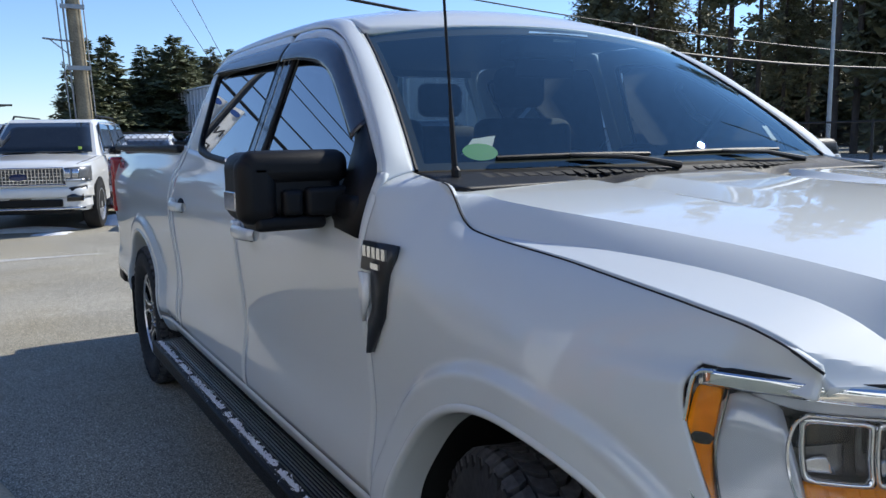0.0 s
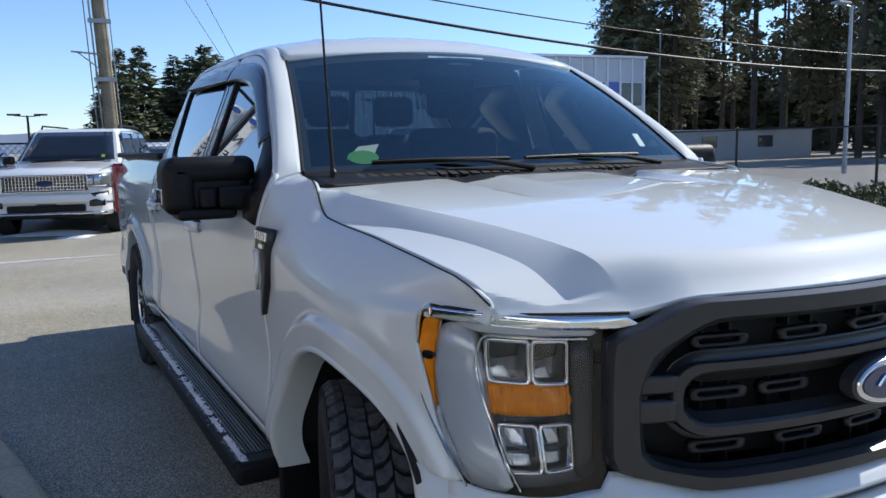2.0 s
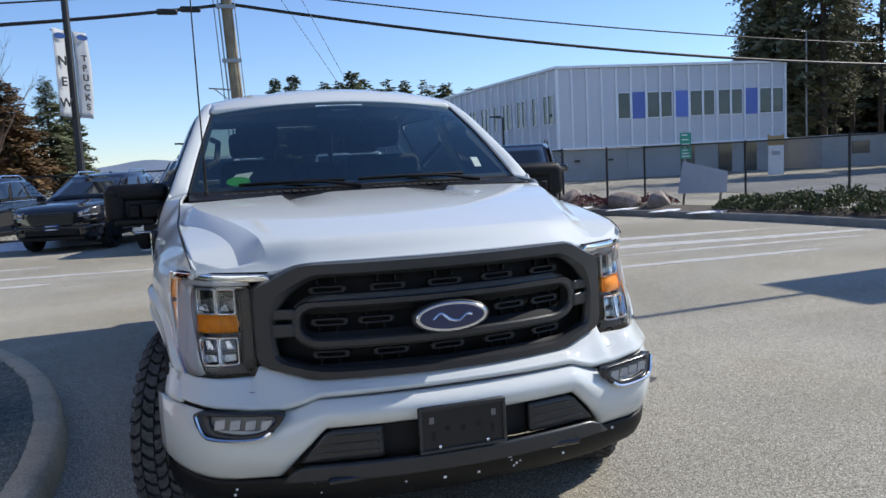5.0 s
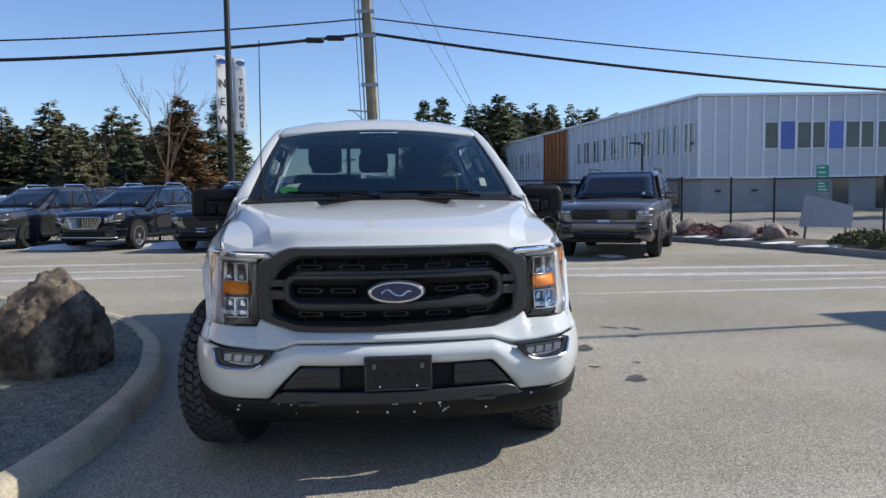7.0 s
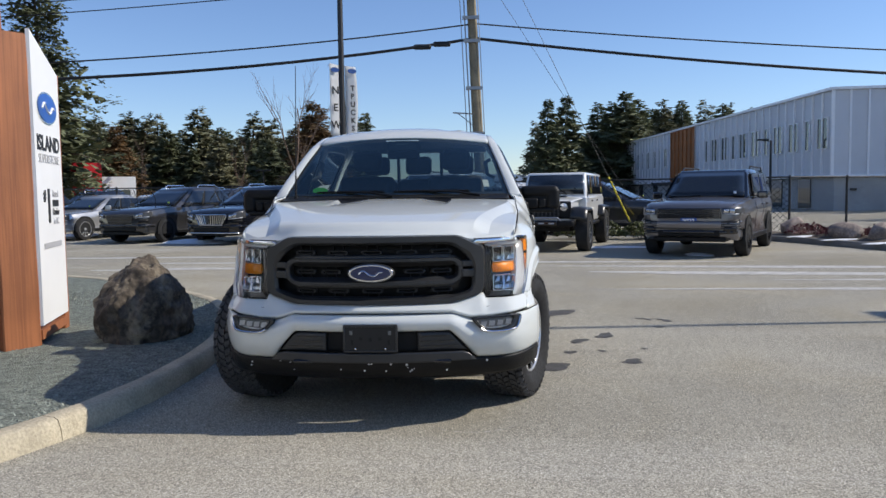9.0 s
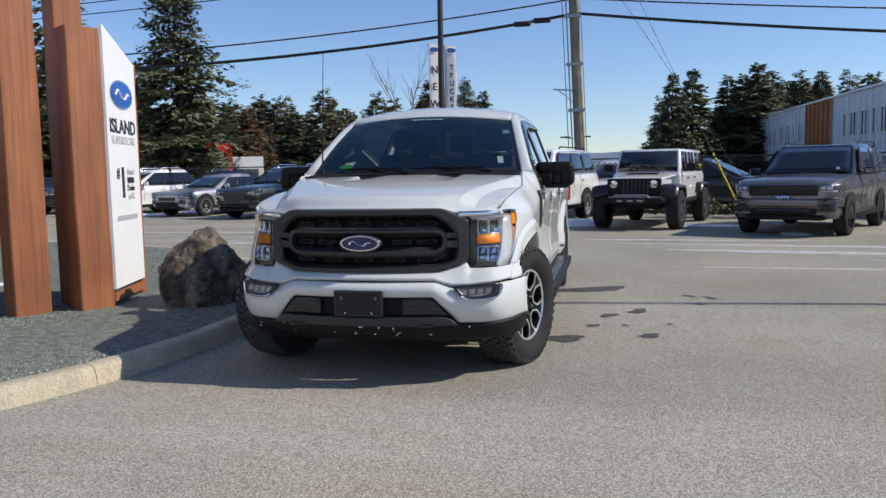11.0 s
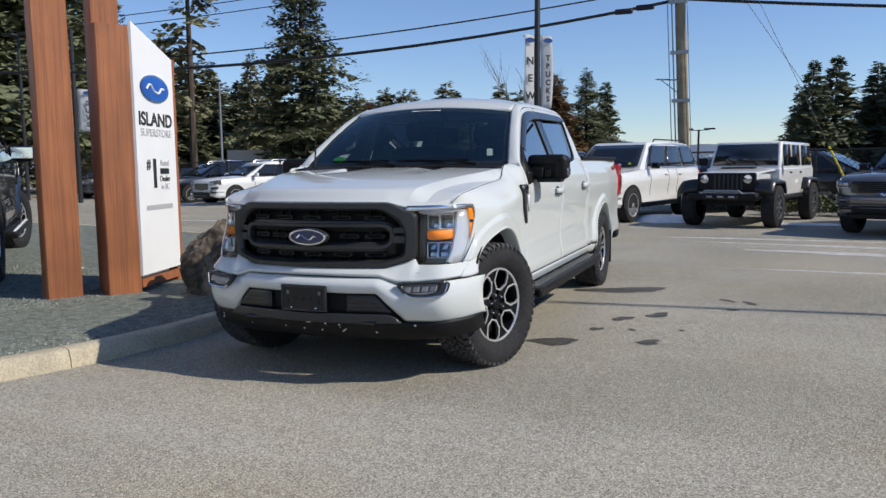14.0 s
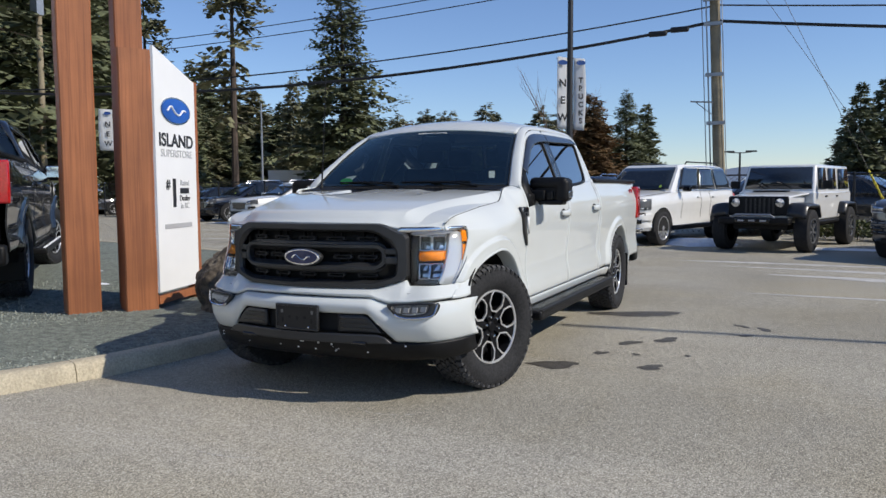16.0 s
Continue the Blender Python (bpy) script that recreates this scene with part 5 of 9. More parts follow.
entrance_sign()
rock("boulder", -2.37, 2.42, 0.06, 0.37, 0.46, 0.50, 17, M_ROCK, "dark brown rough boulder standing on the gravel", 6, 0.28, 8, (0.72, 0.93), radians(-20))


def pylon():
    root = thing("pylon_sign", "tall steel pylon sign standing beyond the lot", "sign")
    bm = bmesh.new()
    tube(bm, [(12.2, 4.3, 0), (12.2, 4.3, 9.2)], 0.05, 10)
    part("mast", bm, M_STEEL, root)
    bm = bmesh.new()
    box(bm, 12.1, 12.3, 3.55, 4.95, 1.6, 5.9)
    part("panel", bm, M_WHITE, root, smooth=False)


pylon()


def bounce_building():
    """Unseen white building across the drive, behind the camera's side, added to bounce sunlight."""
    root = thing("showroom_building", "unseen white building with dark glass front, added to bounce sunlight", "building")
    bm = bmesh.new()
    box(bm, -24.0, -10.5, -34.0, -0.6, 0.0, 0.6)
    box(bm, -24.0, -10.5, -34.0, -0.6, 2.9, 7.9)
    part("wall", bm, M_WHITE, root, smooth=False)
    bm = bmesh.new()
    box(bm, -23.9, -10.7, -33.9, -0.7, 0.6, 2.9)
    part("shop_window", bm, M_WINDOW, root, smooth=False)
    for k in range(11):
        bm = bmesh.new()
        y = -33.9 + 3.3 * k
        box(bm, -10.69, -10.52, y, y + 0.16, 0.6, 2.9)
        part("mullion", bm, M_WHITE, root, smooth=False)


bounce_building()


# ---- parked cars ----
def simple_wheel(parent, x, y, rad, w, s, rim_mat, spokes=10, fill=0.69):
    wh = new("wheel")
    wh.parent = parent
    bm = bmesh.new()
    rr = rad * fill
    lathe(bm, [(rr, -w * 0.45), (rad * 0.86, -w * 0.5), (rad * 0.97, -w * 0.42), (rad, -w * 0.2), (rad, w * 0.2), (rad * 0.97, w * 0.42), (rad * 0.86, w * 0.5), (rr, w * 0.45)], 36)
    part("tyre", bm, M_RUBBER, wh, angle=40)
    bm = bmesh.new()
    lathe(bm, [(rr, -w * 0.4), (rr, w * 0.44), (rr * 0.93, w * 0.46), (rr * 0.90, w * 0.2), (0.001, w * 0.1)], 36)
    r = part("rim", bm, M_RIMBLACK, wh, angle=40)
    bm = bmesh.new()
    for k in range(spokes):
        m = Matrix.Rotation(2 * math.pi * k / spokes, 4, "X")
        box(bm, w * 0.30, w * 0.42, -rr * 0.07, rr * 0.07, rr * 0.1, rr * 0.95, m)
    lathe(bm, [(rr * 0.97, w * 0.36), (rr * 0.99, w * 0.47), (rr * 0.92, w * 0.47), (rr * 0.90, w * 0.36)], 36)
    lathe(bm, [(rr * 0.22, w * 0.3), (rr * 0.20, w * 0.45), (0.001, w * 0.46)], 16)
    part("spokes", bm, rim_mat, wh, smooth=False)
    wh.matrix_basis = Matrix.Translation((x, y, rad)) @ (Matrix.Identity(4) if s > 0 else Matrix.Rotation(math.pi, 4, "Z"))
    return wh


def car(at, label, category, paint, p, rim=None, plate="", grille_mat=None, bars=0, chrome_trim=False):
    """p: dict of sizes. Nose towards -y, front axle at y = 0, ground at z = 0."""
    rim = rim or M_RIM
    root = thing(p.get("name", "parked_suv"), label, category, "parked cars")
    hw, wb, fo, ro = p["w"] / 2, p["wb"], p["fo"], p["ro"]
    zb, zh0, zh1, belt, zr = p["zb"], p["zh0"], p["zh1"], p["belt"], p["roof"]
    ywb, yrf, yrr, yre = p["yw"], p["yrf"], p["yrr"], p["yre"]
    y0, y1 = -fo, wb + ro
    top = soft_curve([(y0, zh0 - 0.06), (y0 + 0.05, zh0), (y0 + 0.25, lerp(zh0, zh1, 0.45)), (ywb - 0.1, zh1), (ywb + 0.12, belt), (y1 - 0.25, belt + p.get("rise", 0.05)), (y1 - 0.03, belt - 0.0), (y1, belt - 0.1)], 0.03)
    plan = soft_curve([(y0, 0.74 * hw), (y0 + 0.07, 0.86 * hw), (y0 + 0.22, 0.95 * hw), (y0 + 0.55, 0.99 * hw), (wb * 0.5, hw), (wb + ro * 0.5, 0.985 * hw), (y1 - 0.10, 0.93 * hw), (y1, 0.84 * hw)], 0.03)
    low = curve_of([(y0, zb + 0.10), (y0 + 0.15, zb + 0.02), (0.6, zb), (wb - 0.5, zb), (y1 - 0.2, zb + 0.05), (y1, zb + 0.18)])
    ys = [y0, y0 + 0.025, y0 + 0.07, y0 + 0.14, y0 + 0.24] + [lerp(y0 + 0.4, y1 - 0.4, k / 18) for k in range(19)] + [y1 - 0.24, y1 - 0.12, y1 - 0.05, y1]
    verts, faces = [], []
    prof = [(0.0, 0.0, 1), (0.93, 0.0, 1), (0.980, 0.10, 1), (0.962, 0.28, 1), (0.968, 0.46, 1), (1.0, 0.66, 1), (0.998, 0.72, 1), (0.972, 0.84, 1), (0.94, 0.95, 1), (0.87, 0.990, 1), (0.62, 1.004, 1), (0.56, 1.022, 1), (0.0, 1.034, 1)]
    n = len(prof)
    for y in ys:
        w, lo, hi = plan(y), low(y), top(y)
        for fx, fz, _ in prof:
            verts.append((fx * w, y, lerp(lo, hi, fz)))
        for fx, fz, _ in prof[-2:0:-1]:
            verts.append((-fx * w, y, lerp(lo, hi, fz)))
    m = 2 * n - 2
    for j in range(len(ys) - 1):
        for i in range(m):
            k = (i + 1) % m
            faces.append((j * m + i, j * m + k, (j + 1) * m + k, (j + 1) * m + i))
    faces.append(tuple(range(m))[::-1])
    faces.append(tuple((len(ys) - 1) * m + i for i in range(m)))
    body = poly("body", verts, faces, paint, root, angle=35)
    # greenhouse shell
    tb = p.get("tumble", 0.80)
    B = [(ywb, 0.86 * hw), (ywb + 0.25, 0.93 * hw), (lerp(ywb, yre, 0.5), 0.95 * hw), (yre - 0.12, 0.90 * hw), (yre, 0.80 * hw)]
    T = [(yrf, tb * hw * 0.93), (yrf + 0.25, tb * hw), (lerp(yrf, yrr, 0.5), tb * hw * 1.01), (yrr - 0.1, tb * hw * 0.97), (yrr, tb * hw * 0.90)]
    zbl = belt - 0.03

    def roof_z(t, x):
        return zr - p.get("arch", 0.035) * (2 * t - 1) ** 2 - 0.02 * (x / hw) ** 2
    rows = []
    verts, faces = [], []
    for v in (0, 0.2, 0.4, 0.6, 0.8, 0.94, 1.0):
        ring_ = []
        for s in (1, -1):
            seq = range(5) if s > 0 else range(4, -1, -1)
            for k in seq:
                (yb, xb), (yt, xt) = B[k], T[k]
                z = lerp(zbl, roof_z(k / 4, xt) - 0.045, v)
                x, y = lerp(xb, xt, v), lerp(yb, yt, v)
                if v > 0.99:
                    x *= 0.93
                    z += 0.04
                    y = lerp(y, (yrf + yrr) / 2, 0.03)
                ring_.append((s * x, y, z))
        rows.append(ring_)
    for r in rows:
        verts += r
    for j in range(len(rows) - 1):
        for i in range(10):
            k = (i + 1) % 10
            faces.append((j * 10 + i, j * 10 + k, (j + 1) * 10 + k, (j + 1) * 10 + i))
    b = (len(rows) - 1) * 10
    for k in range(4):
        faces.append((b + k, b + k + 1, b + 8 - k, b + 9 - k))
    gh = poly("cab_shell", verts, faces, p.get("roof_mat", paint), root, angle=40)
    # glass laid on the shell
    def glass_quad(name, c, nrm, inset=(0.04, 0.04, 0.05, 0.06), off=0.012, material=None):
        a, b2, d, e = [Vector(q) for q in c]
        def f(u, v):
            uu = lerp(inset[0], 1 - inset[1], u)
            vv = lerp(inset[2], 1 - inset[3], v)
            q = a.lerp(b2, uu).lerp(e.lerp(d, uu), vv)
            return tuple(q + Vector(nrm) * off)
        v, fc = grid_mesh(f, 8, 5)
        thick(poly(name, v, fc, material or M_CARGLASS, root), 0.008, 0)
    zt = zr - 0.05 - p.get("arch", 0.035)
    glass_quad("windscreen", ((-0.86 * hw, ywb, zbl + 0.03), (0.86 * hw, ywb, zbl + 0.03), (tb * hw * 0.93, yrf, zt), (-tb * hw * 0.93, yrf, zt)), (0, -0.8, 0.6), (0.035, 0.035, 0.06, 0.03))
    glass_quad("rear_window", ((-0.80 * hw, yre, zbl), (0.80 * hw, yre, zbl), (tb * hw * 0.9, yrr, zt), (-tb * hw * 0.9, yrr, zt)), (0, 1, 0.2), (0.08, 0.08, 0.2, 0.1))
    cuts = p.get("pillars", (0.0, 0.36, 0.70, 1.0))
    for s in (1, -1):
        for a, b2 in zip(cuts, cuts[1:]):
            def P(t, v):
                yb, yt = lerp(ywb + 0.20, yre - 0.06, t), lerp(yrf + 0.10, yrr - 0.06, t)
                ks = [k / 4 for k in range(5)]
                xb, xt = float(np.interp(t, [0, 0.5, 1], [0.93, 0.95, 0.90])) * hw, float(np.interp(t, [0, 0.5, 1], [0.985, 1.01, 0.97])) * tb * hw
                vv = lerp(0.10, 0.88, v)
                return (s * lerp(xb, xt, vv), lerp(yb, yt, vv), lerp(zbl, zt + 0.04, vv))
            def pane(name, t0, t1, off, material):
                def f(u, v):
                    q = P(lerp(t0, t1, u), v)
                    return (q[0] + s * off, q[1], q[2] + 0.3 * off)
                v, fc = grid_mesh(f, 12, 5, s < 0)
                thick(poly(name, v, fc, material, root, angle=60), 0.008, 0)
            pane("side_window", a + 0.018, b2 - 0.018, 0.020, M_CARGLASS)
            if a == cuts[0] and p.get("dark_pillars", True):
                t1 = cuts[-2] if p.get("mesh") else cuts[-1]
                pane("pillar_cover", 0.005, t1 - 0.01, 0.013, M_VOID)
    # wheels over flush near-black discs that paint the arches' shade
    rad, tw = p["rad"], p.get("tw", 0.235)
    for s in (1, -1):
        for y in (0.0, wb):
            bm = bmesh.new()
            n2 = 28
            pts = [(-rad * 1.17 * math.cos(math.pi * k / n2), rad + rad * 1.17 * math.sin(math.pi * k / n2)) for k in range(n2 + 1)]
            pts = [(u, v) for u, v in pts] + [(rad * 1.17, zb - 0.0), (-rad * 1.17, zb - 0.0)]
            M = Matrix(((0, 0, s, s * (plan(y) - 0.06)), (1, 0, 0, y), (0, 1, 0, 0), (0, 0, 0, 1)))
            prism(bm, pts, 0.068, M)
            bmesh.ops.recalc_face_normals(bm, faces=bm.faces)
            part("arch_shade_disc", bm, p.get("arch_mat", M_VOID), root, smooth=False)
            simple_wheel(root, s * (plan(y) - tw / 2 + 0.025), y, rad, tw, s, rim, p.get("spokes", 10))
        # sill
        bm = bmesh.new()
        box(bm, min(s * (hw - 0.06), s * (hw + 0.004)), max(s * (hw - 0.06), s * (hw + 0.004)), rad * 1.2, wb - rad * 1.2, zb - 0.01, zb + 0.10)
        bevelled(part("sill", bm, M_PLASTIC, root), 0.02)
        # door mirror
        bm = bmesh.new()
        box(bm, min(s * (hw + 0.0), s * (hw + 0.21)), max(s * (hw + 0.0), s * (hw + 0.21)), ywb + 0.30, ywb + 0.40, belt - 0.02, belt + 0.13)
        bevelled(part("door_mirror", bm, p.get("mirror_mat", paint), root), 0.035, 3)
        # lamps
        lz = p["lamp"]
        def lamp(u, v):
            x = lerp(p["lx0"], p["lx1"], u) * hw
            z = lerp(lz[0], lz[1], v) + 0.03 * u * (v - 0.3) + p.get("sweep", 0.0) * u * (1 if v > 0.5 else 0.55)
            y = float(np.interp(x / hw, [0.0, 0.74, 0.86, 0.95, 0.985], [y0, y0, y0 + 0.07, y0 + 0.22, y0 + 0.5])) - 0.012
            return (s * x, y, z)
        v, fc = grid_mesh(lamp, 10, 3, s < 0)
        hl = thick(poly("headlamp", v, fc, p.get("lamp_mat", M_LAMPDARK), root, "headlamp with bright reflectors"), 0.02, 0)
        for (ua, ub, va, vb) in ((0.06, 0.34, 0.25, 0.85), (0.40, 0.66, 0.25, 0.85), (0.04, 0.96, 0.02, 0.16)):
            def unit(u, v, ua=ua, ub=ub, va=va, vb=vb):
                q = lamp(lerp(ua, ub, u), lerp(va, vb, v))
                return (q[0], q[1] - 0.014, q[2])
            v, fc = grid_mesh(unit, 6, 2, s < 0)
            thick(poly("reflector", v, fc, M_LAMP if va > 0.1 else M_DRL, hl), 0.012, 0)
        def fog(u, v):
            x = lerp(0.66, 0.88, u) * hw
            z = lerp(zb + 0.18, zb + 0.30, v)
            y = float(np.interp(x / hw, [0.0, 0.74, 0.86, 0.95], [y0, y0, y0 + 0.07, y0 + 0.22])) - 0.012
            return (s * x, y, z)
        v, fc = grid_mesh(fog, 6, 2, s < 0)
        thick(poly("fog_lamp", v, fc, M_GLOSSBLACK, root), 0.02, 0)
        bm = bmesh.new()
        box(bm, min(s * 0.62 * hw, s * 0.90 * hw), max(s * 0.62 * hw, s * 0.90 * hw), y1 - 0.13, y1 + 0.005, belt - 0.30, belt - 0.08)
        bevelled(part("tail_lamp", bm, M_RED, root), 0.02)
        # door seams and handles
        for t in (0.30, 0.58):
            y = lerp(ywb + 0.35, yre - 0.1, t)
            bm = bmesh.new()
            box(bm, min(s * (hw - 0.05), s * (hw + 0.018)), max(s * (hw - 0.05), s * (hw + 0.018)), y - 0.10, y + 0.08, belt - 0.17, belt - 0.14)
            bevelled(part("handle", bm, p.get("handle_mat", paint), root), 0.008)
        # shut lines of the doors, arch trim and window moulding
        for t in (0.02, 0.36, 0.66):
            y = lerp(ywb + 0.30, yre - 0.15, t)
            if abs(y - wb) < rad * 1.2:
                y = wb - rad * 1.22
            bm = bmesh.new()
            pts = [(plan(y) * fx, lerp(low(y), top(y), fz)) for fx, fz, _ in prof[3:9]]
            for (xa, za), (xb, zb2) in zip(pts, pts[1:]):
                q = [bm.verts.new(v) for v in ((s * (xa + 0.002), y - 0.005, za), (s * (xa + 0.002), y + 0.005, za), (s * (xb + 0.002), y + 0.005, zb2), (s * (xb + 0.002), y - 0.005, zb2))]
                bm.faces.new(q if s > 0 else q[::-1])
            thick(part("door_gap", bm, M_VOID, root, smooth=False), 0.003, 1)
        bm = bmesh.new()
        tube(bm, [(s * 0.94 * hw, ywb + 0.22, belt + 0.005), (s * 0.965 * hw, lerp(ywb, yre, 0.5), belt + 0.012), (s * 0.92 * hw, yre - 0.1, belt + 0.012)], 0.012, 6)
        if chrome_trim:
            zu = zt - 0.005
            tube(bm, [(s * 0.94 * hw, ywb + 0.22, belt + 0.01), (s * lerp(0.93, tb, 0.5) * hw, lerp(ywb + 0.2, yrf + 0.1, 0.5), lerp(belt, zu, 0.5)), (s * tb * 1.02 * hw, yrf + 0.16, zu), (s * tb * 1.045 * hw, lerp(yrf, yrr, 0.5), zu + 0.03), (s * tb * 1.01 * hw, yrr - 0.12, zu - 0.01), (s * 0.92 * hw, yre - 0.1, belt + 0.012)], 0.010, 6)
        part("window_moulding", bm, M_CHROME if chrome_trim else M_GLOSSBLACK, root)
        # raised or resting wiper
        bm = bmesh.new()
        xw = 0.10 * hw if s > 0 else -0.62 * hw
        if p.get("wipers_up"):
            tube(bm, [(xw, ywb + 0.0, belt + 0.02), (xw + 0.10, ywb - 0.10, belt + 0.22), (xw - 0.10, ywb - 0.02, belt + 0.46)], 0.010, 5)
        else:
            tube(bm, [(xw, ywb + 0.0, belt + 0.02), (xw + 0.52, ywb + 0.02, belt + 0.045)], 0.012, 5)
        part("wiper", bm, M_PLASTIC, root)
        # slanted vent in the bumper's corner
        def vent(u, v):
            x = lerp(0.70, 0.93, u) * hw
            z = lerp(zb + 0.33, zb + 0.40, v) + 0.03 * u
            y = float(np.interp(x / hw, [0.0, 0.74, 0.86, 0.95], [y0, y0, y0 + 0.07, y0 + 0.22])) - 0.010
            return (s * x, y, z)
        v, fc = grid_mesh(vent, 6, 2, s < 0)
        thick(poly("bumper_vent", v, fc, M_PLASTIC, root), 0.014, 0)
    # painted bumper, standing a little proud of the nose
    nose = curve_of([(0.0, y0 - 0.035), (0.45, y0 - 0.03), (0.74, y0 - 0.005), (0.86, y0 + 0.055), (0.95, y0 + 0.19), (0.985, y0 + 0.42)])
    bz0, bz1 = zb + 0.24, min(zb + 0.40, p["grille"][1] - 0.02) if p["grille"][1] > zb + 0.30 else zb + 0.28

    def bumper(u, v):
        x = lerp(-0.985, 0.985, u)
        return (x * hw, nose(abs(x)) - 0.018 * math.sin(math.pi * v), lerp(bz0, bz1, v))
    v, fc = grid_mesh(bumper, 30, 5)
    thick(poly("front_bumper", v, fc, paint, root, angle=50), 0.03, -1)
    # shut line of the hood
    bm = bmesh.new()
    tube(bm, [(lerp(-0.80, 0.80, k / 16) * hw, y0 + 0.035 + 0.10 * abs(k / 8 - 1) ** 3, lerp(low(y0), top(y0 + 0.035), 1.0) + 0.004) for k in range(17)], 0.006, 5)
    for s in (1, -1):
        ys2 = [lerp(y0 + 0.16, ywb - 0.02, k / 10) for k in range(11)]
        tube(bm, [(s * 0.885 * plan(y), y, lerp(low(y), top(y), 0.986)) for y in ys2], 0.005, 5)
    part("hood_gap", bm, M_VOID, body)
    g = p["grille"]
    gt = p.get("gtaper", 1.0)
    front = Matrix.Translation((0, y0 + 0.03, 0)) @ Matrix.Rotation(radians(90), 4, "X")
    bm = bmesh.new()
    prism(bm, [(-g[0] * hw * gt, g[1]), (g[0] * hw * gt, g[1]), (g[0] * hw, lerp(g[1], g[2], 0.8)), (g[0] * hw * 0.97, g[2]), (-g[0] * hw * 0.97, g[2]), (-g[0] * hw, lerp(g[1], g[2], 0.8))], 0.05, front)
    gr = bevelled(part("grille", bm, grille_mat or M_GLOSSBLACK, root), 0.012, 2)
    for k in range(bars):
        bm = bmesh.new()
        f = lerp(-0.9, 0.9, k / (bars - 1))
        xa, xb = f * g[0] * hw * gt, f * g[0] * hw
        tube(bm, [(xa, y0 - 0.024, g[1] + 0.02), (xb, y0 - 0.030, g[2] - 0.02)], 0.010, 5)
        part("grille_bar", bm, M_CHROME, gr)
    if not bars or p.get("mesh"):
        for k in range(5):
            bm = bmesh.new()
            z = lerp(g[1] + 0.03, g[2] - 0.03, k / 4)
            box(bm, -g[0] * hw * 0.94, g[0] * hw * 0.94, y0 - 0.026, y0 - 0.012, z - 0.006, z + 0.006)
            part("grille_slat", bm, M_CHROME if chrome_trim else M_TRIM, gr, smooth=False)
    if p.get("badge"):
        bm = bmesh.new()
        prism(bm, [(0.13 * math.cos(2 * math.pi * k / 24), 0.052 * math.sin(2 * math.pi * k / 24)) for k in range(24)], 0.012, Matrix.Translation((0, y0 - 0.03, (g[1] + g[2]) / 2)) @ Matrix.Rotation(radians(90), 4, "X"))
        part("badge", bm, M_BADGEBLUE, gr, "dark blue oval badge", smooth=False)
    if chrome_trim:
        bm = bmesh.new()
        ring_pts = [(-g[0] * hw * gt, g[1]), (g[0] * hw * gt, g[1]), (g[0] * hw, lerp(g[1], g[2], 0.8)), (g[0] * hw * 0.97, g[2]), (-g[0] * hw * 0.97, g[2]), (-g[0] * hw, lerp(g[1], g[2], 0.8)), (-g[0] * hw * gt, g[1])]
        tube(bm, [(x, y0 - 0.026, z) for x, z in ring_pts], 0.014, 6)
        part("grille_trim", bm, M_CHROME, gr, smooth=False)
    if p.get("fins"):
        # stacked fins in the bumper's corners, and a wide dark slot below the plate
        for s in (1, -1):
            for k in range(4):
                def fin(u, v, k=k, s=s):
                    x = lerp(0.62, 0.95, u)
                    return (s * x * hw, nose(x) - 0.026, zb + 0.245 + 0.042 * k + 0.018 * v)
                v, fc = grid_mesh(fin, 8, 1, s < 0)
                thick(poly("bumper_fin", v, fc, M_GLOSSBLACK, root), 0.012, 0)
        def slot(u, v):
            x = lerp(-0.90, 0.90, u)
            return (x * hw, nose(abs(x)) - 0.012, zb + 0.15 + 0.06 * v)
        v, fc = grid_mesh(slot, 20, 1)
        thick(poly("lower_slot", v, fc, M_GLOSSBLACK, root), 0.012, 0)
    elif chrome_trim:
        def strip(u, v):
            x = lerp(-0.90, 0.90, u)
            return (x * hw, nose(abs(x)) - 0.008, zb + 0.055 + 0.03 * v)
        v, fc = grid_mesh(strip, 20, 1)
        thick(poly("lower_strip", v, fc, M_SILVER, root, "bright strip under the bumper"), 0.012, 0)
    bm = bmesh.new()
    box(bm, -0.6 * hw, 0.6 * hw, y0 - 0.045, y0 + 0.05, zb + 0.10, zb + 0.22)
    bevelled(part("lower_intake", bm, M_PLASTIC, root), 0.02)
    bm = bmesh.new()
    box(bm, -0.70 * hw, 0.70 * hw, y0 + 0.01, y0 + 0.4, zb - 0.01, zb + 0.08)
    bevelled(part("front_valance", bm, M_PLASTIC, root), 0.02)
    pz = p.get("plate_z", zb + 0.27)
    bm = bmesh.new()
    box(bm, -0.155, 0.155, y0 - 0.03, y0 - 0.01, pz, pz + 0.13)
    pl = part("front_plate", bm, M_PLATEBLUE if plate else M_GLOSSBLACK, root, smooth=False)
    if plate:
        text("year_figures", plate, 0.12, Matrix.Translation((0, y0 - 0.033, pz + 0.065)) @ Matrix.Rotation(radians(90), 4, "X"), M_LETTER_WHITE, pl, 0.002, bold=0.004)
    if p.get("rails"):
        for s in (1, -1):
            bm = bmesh.new()
            x = s * tb * hw * 0.92
            tube(bm, [(x, yrf + 0.35, zr - 0.04), (x, yrf + 0.45, zr + 0.04), (x, yrr - 0.35, zr + 0.04), (x, yrr - 0.2, zr - 0.04)], 0.018, 6)
            part("roof_rail", bm, p.get("rail_mat", M_PLASTIC), root)
    bm = bmesh.new()
